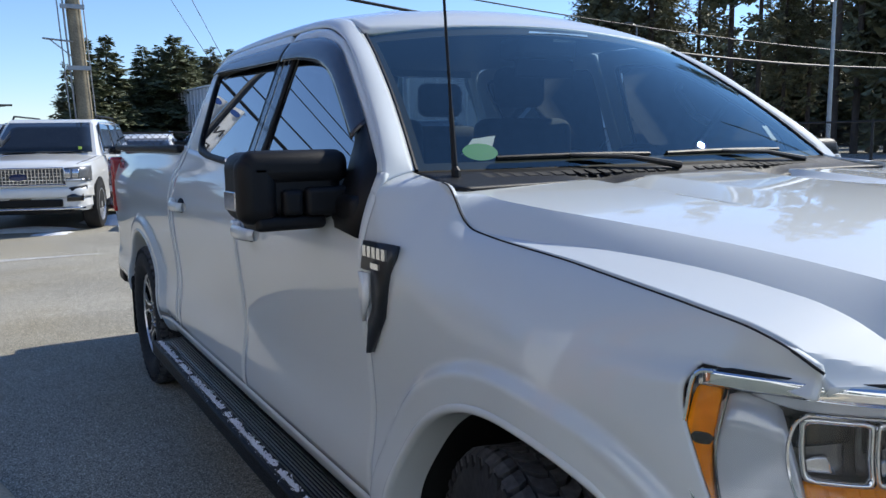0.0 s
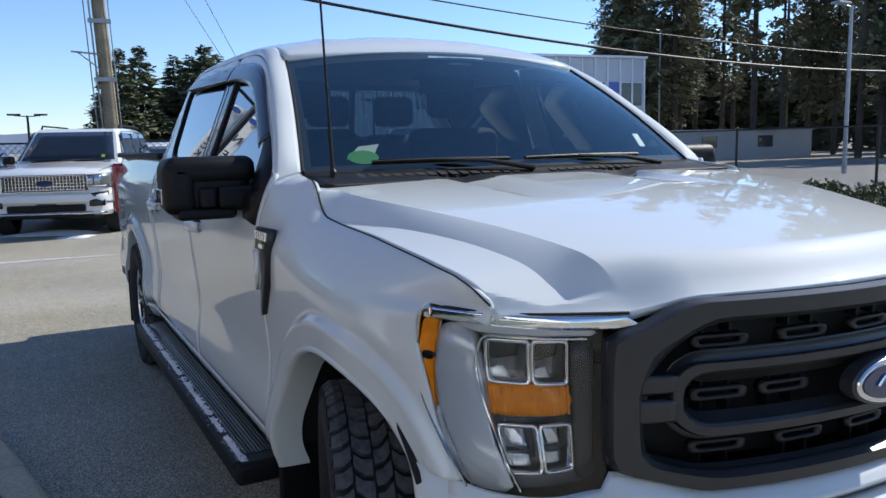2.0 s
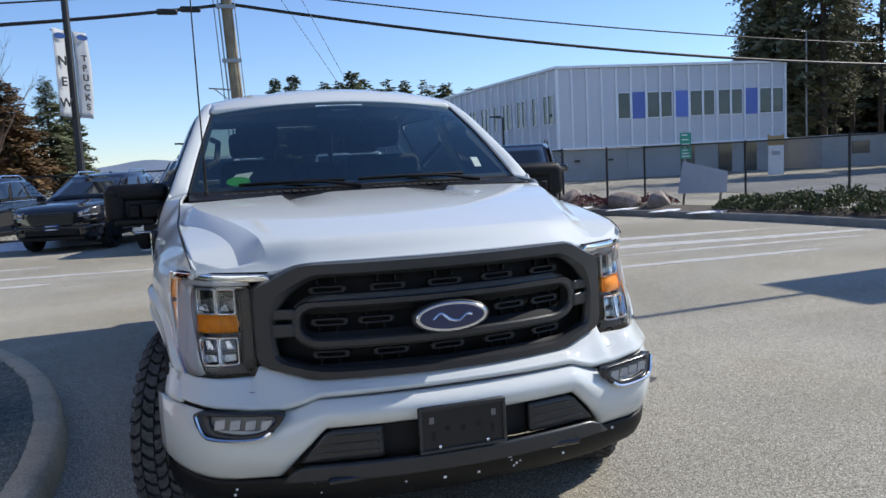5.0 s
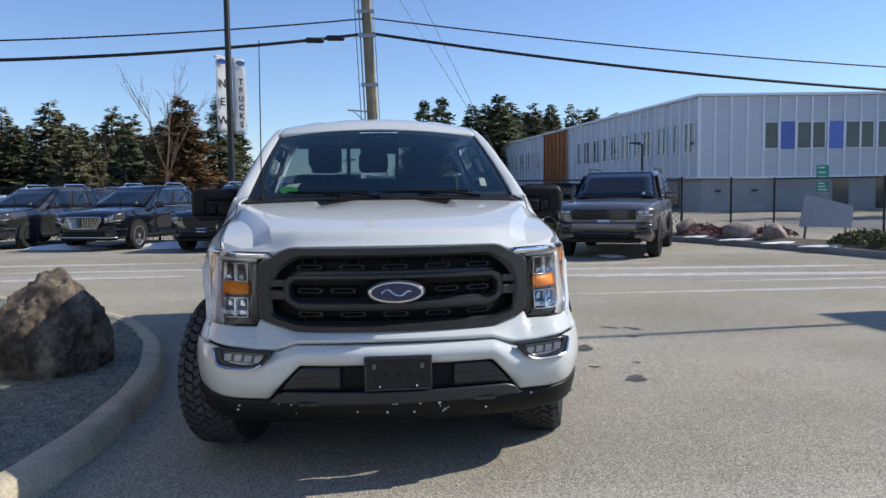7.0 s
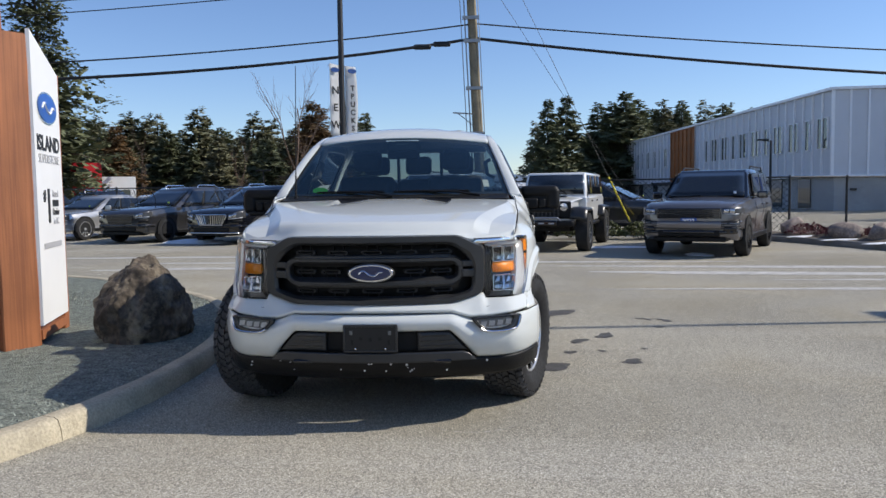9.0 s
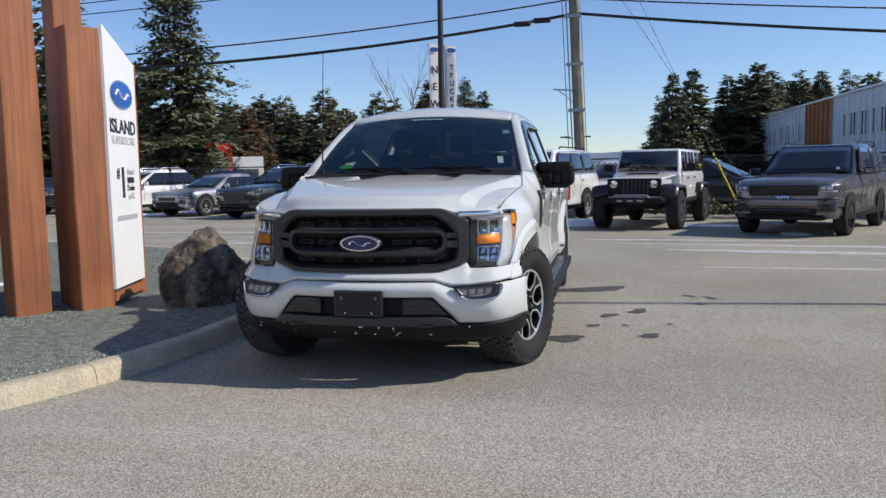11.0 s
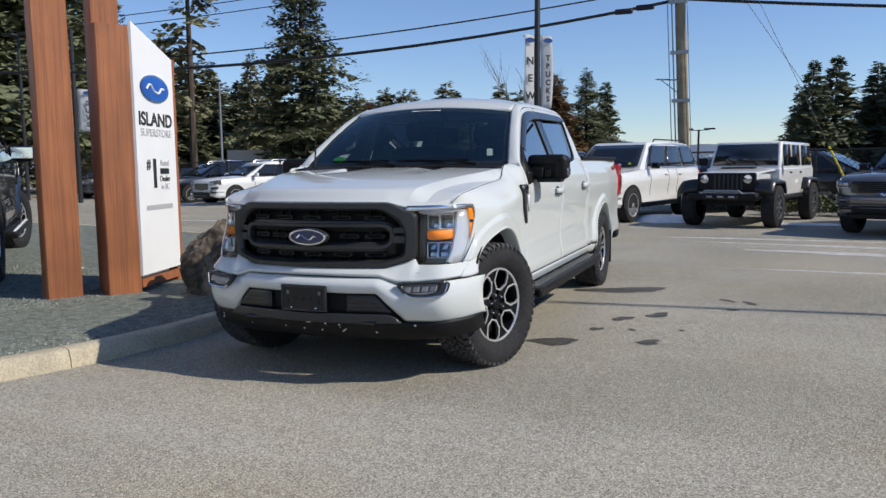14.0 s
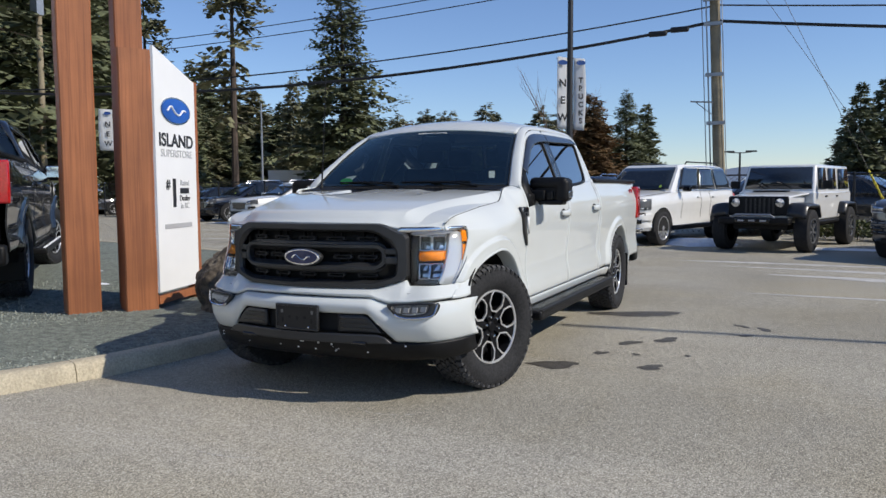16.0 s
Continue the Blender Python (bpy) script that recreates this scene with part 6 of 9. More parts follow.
    prism(bm, [(-0.03, -0.03), (0.03, -0.03), (0.03, 0.03), (-0.03, 0.03)], 0.003, Matrix.Translation((0.6 * hw, ywb + 0.03, zbl + 0.14)) @ Matrix.Rotation(radians(60), 4, "X"))
    part("screen_sticker", bm, mat("lime_sticker", (0.45, 0.62, 0.08), 0.5) if p.get("sticker") else M_WHITE, root, smooth=False)
    root.matrix_world = at
    return root


def spot(x, y, deg, z=0.0):
    """Front axle's middle, and how far the nose is swung towards -x."""
    return Matrix.Translation((x, y, z)) @ Matrix.Rotation(radians(-deg), 4, "Z")


BIG = dict(w=2.03, wb=3.11, fo=0.92, ro=1.30, zb=0.34, zh0=1.08, zh1=1.22, belt=1.24, roof=1.90, yw=0.62, yrf=1.35, yrr=3.95, yre=4.25, rad=0.40, tw=0.27, lamp=(0.84, 1.05), lx0=0.62, lx1=0.97,
           grille=(0.66, 0.78, 1.05), tumble=0.76, pillars=(0.0, 0.34, 0.66, 1.0), rails=True, plate_z=0.50, sticker=True, handle_mat=M_WHITEPAINT, spokes=12, mesh=True, badge=True, lamp_mat=M_LAMPGREY, mirror_mat=M_GLOSSBLACK)
MID = dict(w=1.88, wb=2.78, fo=0.88, ro=0.98, zb=0.27, zh0=0.90, zh1=1.06, belt=1.06, roof=1.66, yw=0.52, yrf=1.50, yrr=3.10, yre=3.64, arch=0.075, rad=0.355, lamp=(0.74, 0.86), lx0=0.60, lx1=0.96,
           grille=(0.52, 0.58, 0.82), tumble=0.72, rails=True, sticker=True, plate_z=0.46, sweep=0.07, gtaper=0.84, rail_mat=M_SILVER)
LUX = dict(w=2.0, wb=2.95, fo=0.86, ro=1.10, zb=0.33, zh0=1.02, zh1=1.17, belt=1.17, roof=1.80, yw=0.66, yrf=1.40, yrr=3.75, yre=3.98, rad=0.385, tw=0.26, lamp=(0.86, 0.98), lx0=0.64, lx1=0.97,
           grille=(0.62, 0.78, 0.98), tumble=0.78, rails=True, plate_z=0.66, roof_mat=M_DARKPAINT, mirror_mat=M_DARKPAINT, fins=True, rail_mat=M_DARKSTEEL)
car(spot(-1.02, 14.55, 17), "large white sport-utility vehicle with a chrome mesh grille", "suv", M_WHITEPAINT, BIG, grille_mat=M_LAMPDARK, bars=24, chrome_trim=True)
car(spot(5.06, 12.10, 27), "taupe grey luxury sport-utility vehicle with a black roof", "suv", M_TAUPEPAINT, LUX, rim=M_RIMBLACK, plate="2022")
car(spot(-3.50, 16.25, 17), "dark navy sport-utility vehicle with a blue year plate", "suv", M_DARKPAINT, MID, plate="2021", rim=M_RIMBLACK)
XT = dict(MID, wipers_up=True, w=1.90, wb=2.86, grille=(0.52, 0.56, 0.84), lamp=(0.70, 0.84), sweep=0.09, gtaper=0.74)
car(spot(-6.55, 17.45, 17), "black crossover with a bright slatted grille", "suv", M_DARKPAINT, XT, bars=13, chrome_trim=True)
car(spot(-9.6, 18.5, 17), "dark grey compact sport-utility vehicle with black wheels", "suv", M_GREYPAINT, dict(MID, wipers_up=True), rim=M_RIMBLACK)
SEDAN = dict(MID, name="parked_sedan", w=1.82, roof=1.45, belt=0.96, zh0=0.78, zh1=0.92, lamp=(0.62, 0.74), grille=(0.45, 0.45, 0.66), rails=False, yw=0.55, yrf=1.35, yrr=2.55, yre=3.15)
car(spot(-12.9, 20.1, 17), "silver sedan with a sloping bonnet in the row", "sedan", mat("silver_car_paint", (0.5, 0.5, 0.5), 0.3, metal=0.6, coat=0.8), SEDAN)
ROGUE = dict(MID, w=1.84, wb=2.70, sticker=False)
car(spot(-16.4, 20.7, 20), "white crossover with dark window trim beside old snow", "suv", M_WHITEPAINT, ROGUE)
car(spot(-19.6, 22.0, 18), "black crossover parked beside a white one", "suv", M_DARKPAINT, MID, rim=M_RIM)
car(spot(-27.5, 25.3, 20), "dark grey wagon with bright alloy wheels", "suv", M_GREYPAINT, MID)
car(spot(-23.4, 23.9, 20), "black sedan parked in the far row", "sedan", M_DARKPAINT, SEDAN)
car(spot(-31.5, 27.0, 20), "dark grey sedan parked in the far row", "sedan", M_GREYPAINT, SEDAN)
car(spot(-14.2, 27.5, 15), "pale hatchback parked in the second row", "hatchback", M_WHITEPAINT, SEDAN)
car(spot(-18.0, 29.5, 15), "dark crossover parked in the second row", "suv", M_DARKPAINT, MID)
car(spot(-10.8, 26.4, 15), "grey crossover parked in the second row", "suv", M_GREYPAINT, MID)
car(spot(5.9, 19.8, -65), "grey crossover parked behind the fence line", "suv", M_GREYPAINT, MID)
car(spot(1.4, 19.2, 15), "white crossover parked behind the off-roader", "suv", M_WHITEPAINT, MID)


def jeep(at):
    root = thing("off_road_vehicle", "white boxy off-road vehicle with black grille and flared arches", "off-roader", "parked cars")
    W, wb = 0.78, 2.95
    def shell(name, r, material, bev=0.03, seg=3, label=""):
        bm = bmesh.new()
        box(bm, *r)
        return bevelled(part(name, bm, material, root, label), bev, seg)
    shell("tub", (-W, W, 0.62, 3.55, 0.62, 1.22), M_WHITEPAINT, 0.04)
    def h(u, v):
        x, y = lerp(-0.64, 0.64, u) * lerp(0.92, 1.08, v), lerp(-0.42, 0.72, v)
        return (x, y, 1.17 + 0.07 * v - 0.05 * abs(lerp(-1, 1, u)) ** 3 - 0.04 * (1 - v) ** 6)
    v, fc = grid_mesh(h, 20, 14)
    thick(poly("hood", v, fc, M_WHITEPAINT, root, "flat white hood"), 0.03, -1)
    shell("engine_bay", (-0.60, 0.60, -0.40, 0.75, 0.60, 1.14), M_WHITEPAINT, 0.03)
    g = shell("grille", (-0.60, 0.60, -0.47, -0.39, 0.74, 1.13), M_PLASTIC, 0.05, 3, "black slotted grille")
    for k in range(7):
        x = lerp(-0.27, 0.27, k / 6)
        bm = bmesh.new()
        box(bm, x - 0.022, x + 0.022, -0.475, -0.462, 0.78, 1.08)
        part("slot", bm, M_VOID, g, smooth=False)
        bm = bmesh.new()
        box(bm, x + 0.026, x + 0.062, -0.482, -0.468, 0.77, 1.09)
        part("grille_rib", bm, M_TRIM, g, smooth=False)
    for s in (1, -1):
        bm = bmesh.new()
        lathe(bm, [(0.001, -0.01), (0.085, 0.0), (0.098, 0.02), (0.10, 0.05)], 24, Matrix.Translation((s * 0.44, -0.485, 1.0)) @ Matrix.Rotation(radians(90), 4, "Z"))
        part("headlamp", bm, M_LAMP, root, "round headlamp")
        for y, fx in ((0.0, 0.16), (wb, 0.14)):
            def fl(u, v):
                a = lerp(0.42, math.pi - 0.42, u)
                flat = min(math.sin(a) * 1.25, 0.94)
                return (s * lerp(0.58, 0.95, v), y - 0.56 * math.cos(a), 0.45 + 0.56 * flat - 0.05 * v ** 3)
            v, fc = grid_mesh(fl, 18, 4, s > 0)
            thick(poly("flared_arch", v, fc, M_TRIM, root, "black flared wheel arch"), 0.05, 0)
            simple_wheel(root, s * 0.82, y, 0.435, 0.29, s, M_LAMPGREY, 7, 0.58)
        shell("door_mirror", (min(s * 0.86, s * 1.06), max(s * 0.86, s * 1.06), 0.86, 0.96, 1.28, 1.45), M_PLASTIC)
        for y0, y1 in ((0.98, 1.55), (1.72, 2.32), (2.52, 3.35)):
            bm = bmesh.new()
            q = [bm.verts.new(p) for p in ((s * 0.772, y0 - 0.04, 1.27), (s * 0.772, y1, 1.27), (s * 0.722, y1, 1.72), (s * 0.722, y0 + 0.05, 1.72))]
            bm.faces.new(q if s > 0 else q[::-1])
            thick(part("side_window", bm, M_CARGLASS, root), 0.006, 1)
        for y in (1.50, 2.35):
            shell("handle", (min(s * 0.77, s * 0.80), max(s * 0.77, s * 0.80), y - 0.09, y + 0.05, 1.10, 1.13), M_PLASTIC, 0.006)
        shell("rock_rail", (min(s * 0.70, s * 0.84), max(s * 0.70, s * 0.84), 0.55, 2.4, 0.54, 0.62), M_PLASTIC)
    bm = bmesh.new()
    vs = []
    for z, hw, ya, yb in ((1.20, 0.765, 0.72, 3.53), (1.79, 0.70, 0.98, 3.48)):
        vs.append([bm.verts.new(p) for p in ((-hw, ya, z), (hw, ya, z), (hw, yb, z), (-hw, yb, z))])
    for k in range(4):
        bm.faces.new((vs[0][k], vs[0][(k + 1) % 4], vs[1][(k + 1) % 4], vs[1][k]))
    bm.faces.new(vs[1])
    bevelled(part("hard_top", bm, M_WHITEPAINT, root, "white hard top"), 0.05, 3)
    bm = bmesh.new()
    q = [bm.verts.new(p) for p in ((-0.69, 0.74, 1.27), (0.69, 0.74, 1.27), (0.64, 0.955, 1.73), (-0.64, 0.955, 1.73))]
    bm.faces.new(q)
    thick(part("windscreen", bm, M_CARGLASS, root), 0.012, 1)
    for x in (-0.25, 0.3):
        bm = bmesh.new()
        tube(bm, [(x, 0.69, 1.27), (x - 0.05, 0.70, 1.31), (x - 0.22, 0.755, 1.42)], 0.012, 6)
        part("wiper", bm, M_PLASTIC, root)
    shell("front_bumper", (-0.70, 0.70, -0.76, -0.50, 0.57, 0.71), M_PLASTIC, 0.04)
    bm = bmesh.new()
    tube(bm, [(-0.42, -0.72, 0.70), (-0.34, -0.73, 0.765), (0.34, -0.73, 0.765), (0.42, -0.72, 0.70)], 0.022, 8)
    part("bumper_hoop", bm, M_STEEL, root)
    shell("winch_plate", (-0.35, 0.35, -0.80, -0.72, 0.60, 0.70), M_GLOSSBLACK, 0.02)
    bm = bmesh.new()
    for x in (-0.22, 0.0, 0.22):
        box(bm, x - 0.06, x + 0.06, -0.803, -0.80, 0.635, 0.665)
    part("lettering_bar", bm, M_LETTER_GREY, root, smooth=False)["kind"] = "stuff"
    shell("underbody", (-0.55, 0.55, -0.3, 3.4, 0.45, 0.62), M_VOID, 0.02)
    shell("hood_vent", (-0.35, 0.35, 0.25, 0.45, 1.215, 1.245), M_PLASTIC, 0.015)
    root.matrix_world = at


jeep(spot(2.10, 13.62, 16))


# red dealer sign and pale shop front far down the road
def far_shop():
    x, y = polar(-27.2, 64)
    root = thing("far_shop", "low white shop front with a red fascia sign", "building")
    m = Matrix.Translation((x, y, 0)) @ Matrix.Rotation(radians(27), 4, "Z")
    bm = bmesh.new()
    box(bm, -10, 2.6, 0, 4, 0, 2.9, m)
    part("wall", bm, M_WHITE, root, smooth=False)
    bm = bmesh.new()
    box(bm, -9, 2.2, -0.05, 0.0, 0.3, 1.9, m)
    part("shop_window", bm, M_WINDOW, root, smooth=False)
    bm = bmesh.new()
    box(bm, -1.9, 0.2, -1.2, -0.9, 1.5, 3.9, m)
    sg = part("fascia_sign", bm, M_REDSIGN, root, "red square sign", smooth=False)
    bm = bmesh.new()
    for r in ((-1.2, -1.05), (-0.65, -0.5)):
        box(bm, r[0], r[1], -1.23, -1.2, 2.5, 3.3, m)
    box(bm, -1.05, -0.65, -1.23, -1.2, 2.83, 2.97, m)
    part("sign_mark", bm, M_LETTER_WHITE, sg, smooth=False)


far_shop()


# ---- the pickup ----
# nose at y = 0 facing -y, middle at x = 0
AX_F, AX_R, HUB = 0.94, 4.64, 0.405


def front_y(x, z=1.0):
    x = abs(x)
    return 0.16 + 0.36 * x * x + 3.5 * max(0, x - 0.72) ** 2


def bumper_y(x, z=0.5):
    x = abs(x)
    return 0.085 + 0.24 * x * x + 5.5 * max(0, x - 0.78) ** 2


def lamp_y(x, z):
    """The lamps' face: its lower outer corner comes forward."""
    x = abs(x)
    return front_y(x) - 0.085 * ease(0.62, 0.87, x) * ease(1.0, 0.74, z)


# shut line between hood and wing, then the wing's edge along the cowl
HOOD_EDGE = soft_curve([(0.38, 1.088), (0.43, 1.112), (0.47, 1.134), (0.53, 1.152), (0.65, 1.170), (0.90, 1.202), (1.105, 1.219), (1.205, 1.231), (1.25, 1.249), (1.285, 1.286), (1.31, 1.320), (1.45, 1.333), (1.56, 1.345)], 0.016)
BELT = curve_of([(1.3, 1.285), (1.5, 1.318), (1.75, 1.305), (2.1, 1.302), (2.65, 1.308), (3.3, 1.34), (3.78, 1.372), (3.8, 1.385), (5.9, 1.40)])
SIDE = soft_curve([(0.40, 0.930), (0.45, 0.962), (0.50, 0.982), (0.56, 0.989), (0.62, 0.986), (0.69, 0.973), (0.76, 0.968), (0.86, 0.975), (1.0, 0.990),
                   (1.10, 0.996), (1.17, 0.992), (1.23, 0.976), (1.29, 0.952), (1.345, 0.922), (1.40, 0.90)], 0.020)
# the same shut line with its rear corner drawn out: guides the wing's shoulder
SHOULDER = soft_curve([(0.38, 1.094), (0.45, 1.126), (0.53, 1.155), (0.65, 1.173), (0.90, 1.205), (1.08, 1.223), (1.20, 1.250), (1.32, 1.305), (1.42, 1.336), (1.60, 1.350)], 0.045)


def side_x(y, z):
    """Half width of the lower body."""
    x = SIDE(z)
    x -= lerp(0.22, 0.85, ease(0.60, 0.98, z)) * max(0, 0.92 - y) ** 2.0
    x -= 0.02 * ease(4.9, 5.9, y)
    for ax in (AX_F, AX_R):
        r = math.hypot(y - ax, (z - 0.42))
        x += 0.024 * ease(0.592, 0.562, r) * ease(0.25, 0.4, z)
    return x


def arch_z(y, ax, rad=0.485, cz=0.43):
    d = abs(y - ax)
    return cz + math.sqrt(rad * rad - d * d) if d < rad else -1


def side_panel(name, root, s, y0, y1, zlow, ztop, nu, nv, label="", top_round=0.0, arch=None, mat_=None):
    """One outer body panel: columns in y, rows from its lower to its upper edge."""
    def f(u, v):
        y = lerp(y0, y1, u)
        lo = zlow(y) if callable(zlow) else zlow
        if arch is not None:
            lo = max(lo, arch_z(y, arch))
        hi = ztop(y) if callable(ztop) else ztop
        z = lerp(lo, hi, v)
        x = side_x(y, z)
        if top_round:
            k = min(1, max(0, 1 - (1.305 - z) / top_round)) ** 1.7
            x = lerp(x, hood_edge_x(y) + 0.006, k * (1 - ease(1.56, 1.70, y)))
        return (s * x, y, z)
    v, fc = grid_mesh(f, nu, nv, s < 0)
    ob = poly(name, v, fc, mat_ or M_PAINT, root, label, angle=60)
    thick(ob, 0.012, -1)
    return ob


def cabin_x(z):
    return 0.928 - (z - 1.33) * 0.40 - 0.12 * max(0, z - 1.72) ** 1.5


def ring(name, root, s, outer, inner, material, lift=0.0, label="", rows=4, xf=None, depth=0.02, bow=0.0):
    """A frame between two outlines of (y, z) on the side of the cabin."""
    xf = xf or cabin_x
    n = len(outer)
    verts, faces = [], []
    for r in range(rows + 1):
        t = r / rows
        for (y0, z0), (y1, z1) in zip(outer, inner):
            y, z = lerp(y0, y1, t), lerp(z0, z1, t)
            verts.append((s * (xf(z) + lift + bow * math.sin(math.pi * t)), y, z))
    for r in range(rows):
        for i in range(n):
            j = (i + 1) % n
            q = (r * n + i, r * n + j, (r + 1) * n + j, (r + 1) * n + i)
            faces.append(q if s < 0 else q[::-1])
    ob = poly(name, verts, faces, material, root, label, angle=50)
    me = ob.data
    bm = bmesh.new()
    bm.from_mesh(me)
    bmesh.ops.recalc_face_normals(bm, faces=bm.faces)
    if sum(f.normal.x for f in bm.faces) * s < 0:
        bmesh.ops.reverse_faces(bm, faces=bm.faces)
    bm.to_mesh(me)
    bm.free()
    thick(ob, depth, -1)
    return ob


def outline(pts, n=64, r=0.035):
    """Resamples a closed outline with slightly rounded corners to n points."""
    pts = [Vector(p) for p in pts]
    out = []
    m = len(pts)
    for i in range(m):
        a, b, c = pts[i - 1], pts[i], pts[(i + 1) % m]
        la, lc = (a - b).length, (c - b).length
        k = min(r, la * 0.4, lc * 0.4)
        p, q = b + (a - b) * (k / la), b + (c - b) * (k / lc)
        for t in (0, 0.25, 0.5, 0.75, 1):
            out.append(p * (1 - t) ** 2 + b * 2 * t * (1 - t) + q * t * t)
    ds = [0.0]
    for a, b in zip(out, out[1:] + out[:1]):
        ds.append(ds[-1] + (b - a).length)
    xs = [p[0] for p in out] + [out[0][0]]
    ys = [p[1] for p in out] + [out[0][1]]
    return [(float(np.interp(ds[-1] * k / n, ds, xs)), float(np.interp(ds[-1] * k / n, ds, ys))) for k in range(n)]


def match(outer, inner):
    """Turns the inner outline so that its points face those of the outer one."""
    best = min(range(len(inner)), key=lambda k: sum((outer[i][0] - inner[(i + k) % len(inner)][0]) ** 2 + (outer[i][1] - inner[(i + k) % len(inner)][1]) ** 2 for i in range(0, len(outer), 4)))
    return inner[best:] + inner[:best]


def shrink(pts, d):
    c = Vector((sum(p[0] for p in pts) / len(pts), sum(p[1] for p in pts) / len(pts)))
    n = len(pts)
    out = []
    for i in range(n):
        a, b = Vector(pts[i - 1]), Vector(pts[(i + 1) % n])
        t = (b - a).normalized()
        nrm = Vector((-t.y, t.x))
        if nrm.dot(c - Vector(pts[i])) < 0:
            nrm = -nrm
        out.append(tuple(Vector(pts[i]) + nrm * d))
    return out


def face_ring(name, root, outer, inner, material, yf, lift, label="", rows=3, depth=0.03, bow=0.0, flat=False):
    """A frame between two outlines of (x, z) on the nose; lift: metres forward."""
    n = len(outer)
    verts, faces = [], []
    for r in range(rows + 1):
        t = r / rows
        for (x0, z0), (x1, z1) in zip(outer, inner):
            x, z = lerp(x0, x1, t), lerp(z0, z1, t)
            crown = min(1, t / 0.1, (1 - t) / 0.3) if flat else math.sin(math.pi * t)
            verts.append((x, yf(x, z) - lift - bow * crown, z))
    for r in range(rows):
        for i in range(n):
            j = (i + 1) % n
            faces.append((r * n + i, r * n + j, (r + 1) * n + j, (r + 1) * n + i))
    me = bpy.data.meshes.new(name)
    me.from_pydata(verts, [], faces)
    bm = bmesh.new()
    bm.from_mesh(me)
    bmesh.ops.recalc_face_normals(bm, faces=bm.faces)
    if sum(f.normal.y for f in bm.faces) > 0:
        bmesh.ops.reverse_faces(bm, faces=bm.faces)
    bm.to_mesh(me)
    bm.free()
    ob = finish(name, me, material, root, label, angle=20 if flat else 45)
    thick(ob, depth, -1)
    return ob


def face_plate(name, root, out, material, yf, lift, label="", depth=0.02, nx=14, bulge=0.0):
    """A filled outline of (x, z) on the nose: strips across between its lower and upper edge."""
    xs = [p[0] for p in out]
    x0, x1 = min(xs), max(xs)

    def span(x):
        zs = []
        n = len(out)
        for i in range(n):
            (xa, za), (xb, zb) = out[i], out[(i + 1) % n]
            if (xa - x) * (xb - x) <= 0 and xa != xb:
                zs.append(za + (zb - za) * (x - xa) / (xb - xa))
        return (min(zs), max(zs)) if zs else (0, 0)

    def f(u, v):
        x = lerp(x0 + 1e-4, x1 - 1e-4, u)
        lo, hi = span(x)
        z = lerp(lo, hi, v)
        return (x, yf(x, z) - lift - bulge * math.sin(math.pi * v) * math.sin(math.pi * u), z)
    v, fc = grid_mesh(f, nx, 6)
    ob = poly(name, v, fc, material, root, label, angle=45)
    if material is not M_LENS:
        thick(ob, depth, -1)
    return ob


def hood_edge_x(y):
    return float(np.interp(y, [0.38, 0.43, 0.5, 0.6, 0.8, 1.05, 1.20, 1.33, 1.45, 1.56], [0.822, 0.833, 0.843, 0.853, 0.866, 0.879, 0.882, 0.868, 0.850, 0.838]))


def hood_rear(x):
    return 1.385 - 0.062 * x * x


def hood_point(t, v):
    """A point of the hood: t from -1 to 1 across, v from the nose to the windscreen."""
    a = abs(t)
    # crease beside the raised centre, and the foot of its flank: the ledge outside it dies out towards the windscreen
    x_edge = hood_edge_x(lerp(0.40, 1.345, v)) - 0.003
    xt = x_edge - 0.002 - 0.155 * ease(0.85, 0.10, v)
    xc = xt - lerp(0.10, 0.058, v ** 0.55)
    if a < 0.66:
        x = xc * a / 0.66
    elif a < 0.84:
        x = lerp(xc, xt, (a - 0.66) / 0.18)
    else:
        x = lerp(xt, x_edge, (a - 0.84) / 0.16)
    y = lerp(0.172 + 0.36 * x * x, hood_rear(x), v)
    top = 1.118 + 0.058 * ease(0, 0.09, v) ** 0.7 + 0.142 * (max(0, v - 0.03) / 0.97) ** 0.9 + 0.018 * math.sin(math.pi * v)
    top -= 0.014 * (min(x, xc) / 0.85) ** 2
    top -= 0.024 * ease(0.44, 0.60, x) * (1 - ease(0, 0.14, v))
    # scoops at the cowl: steep outer wall, shallow inner slope
    scoop = max(0, 1 - (0.385 - x) / 0.20) if x < 0.385 else max(0, 1 - (x - 0.385) / 0.03)
    top -= 0.026 * scoop * max(0, (v - 0.55) / 0.45) ** 1.3
    rim = HOOD_EDGE(y) + 0.003
    ledge = rim + lerp(0.10, 0.22, ease(0.1, 0.5, v)) * (x_edge - x)
    ledge = min(ledge, top)
    if a < 0.66:
        z = top
    elif a < 0.84:
        k = (a - 0.66) / 0.18
        z = lerp(top, ledge, k)
    else:
        z = ledge
    return (x if t > 0 else -x), y, z


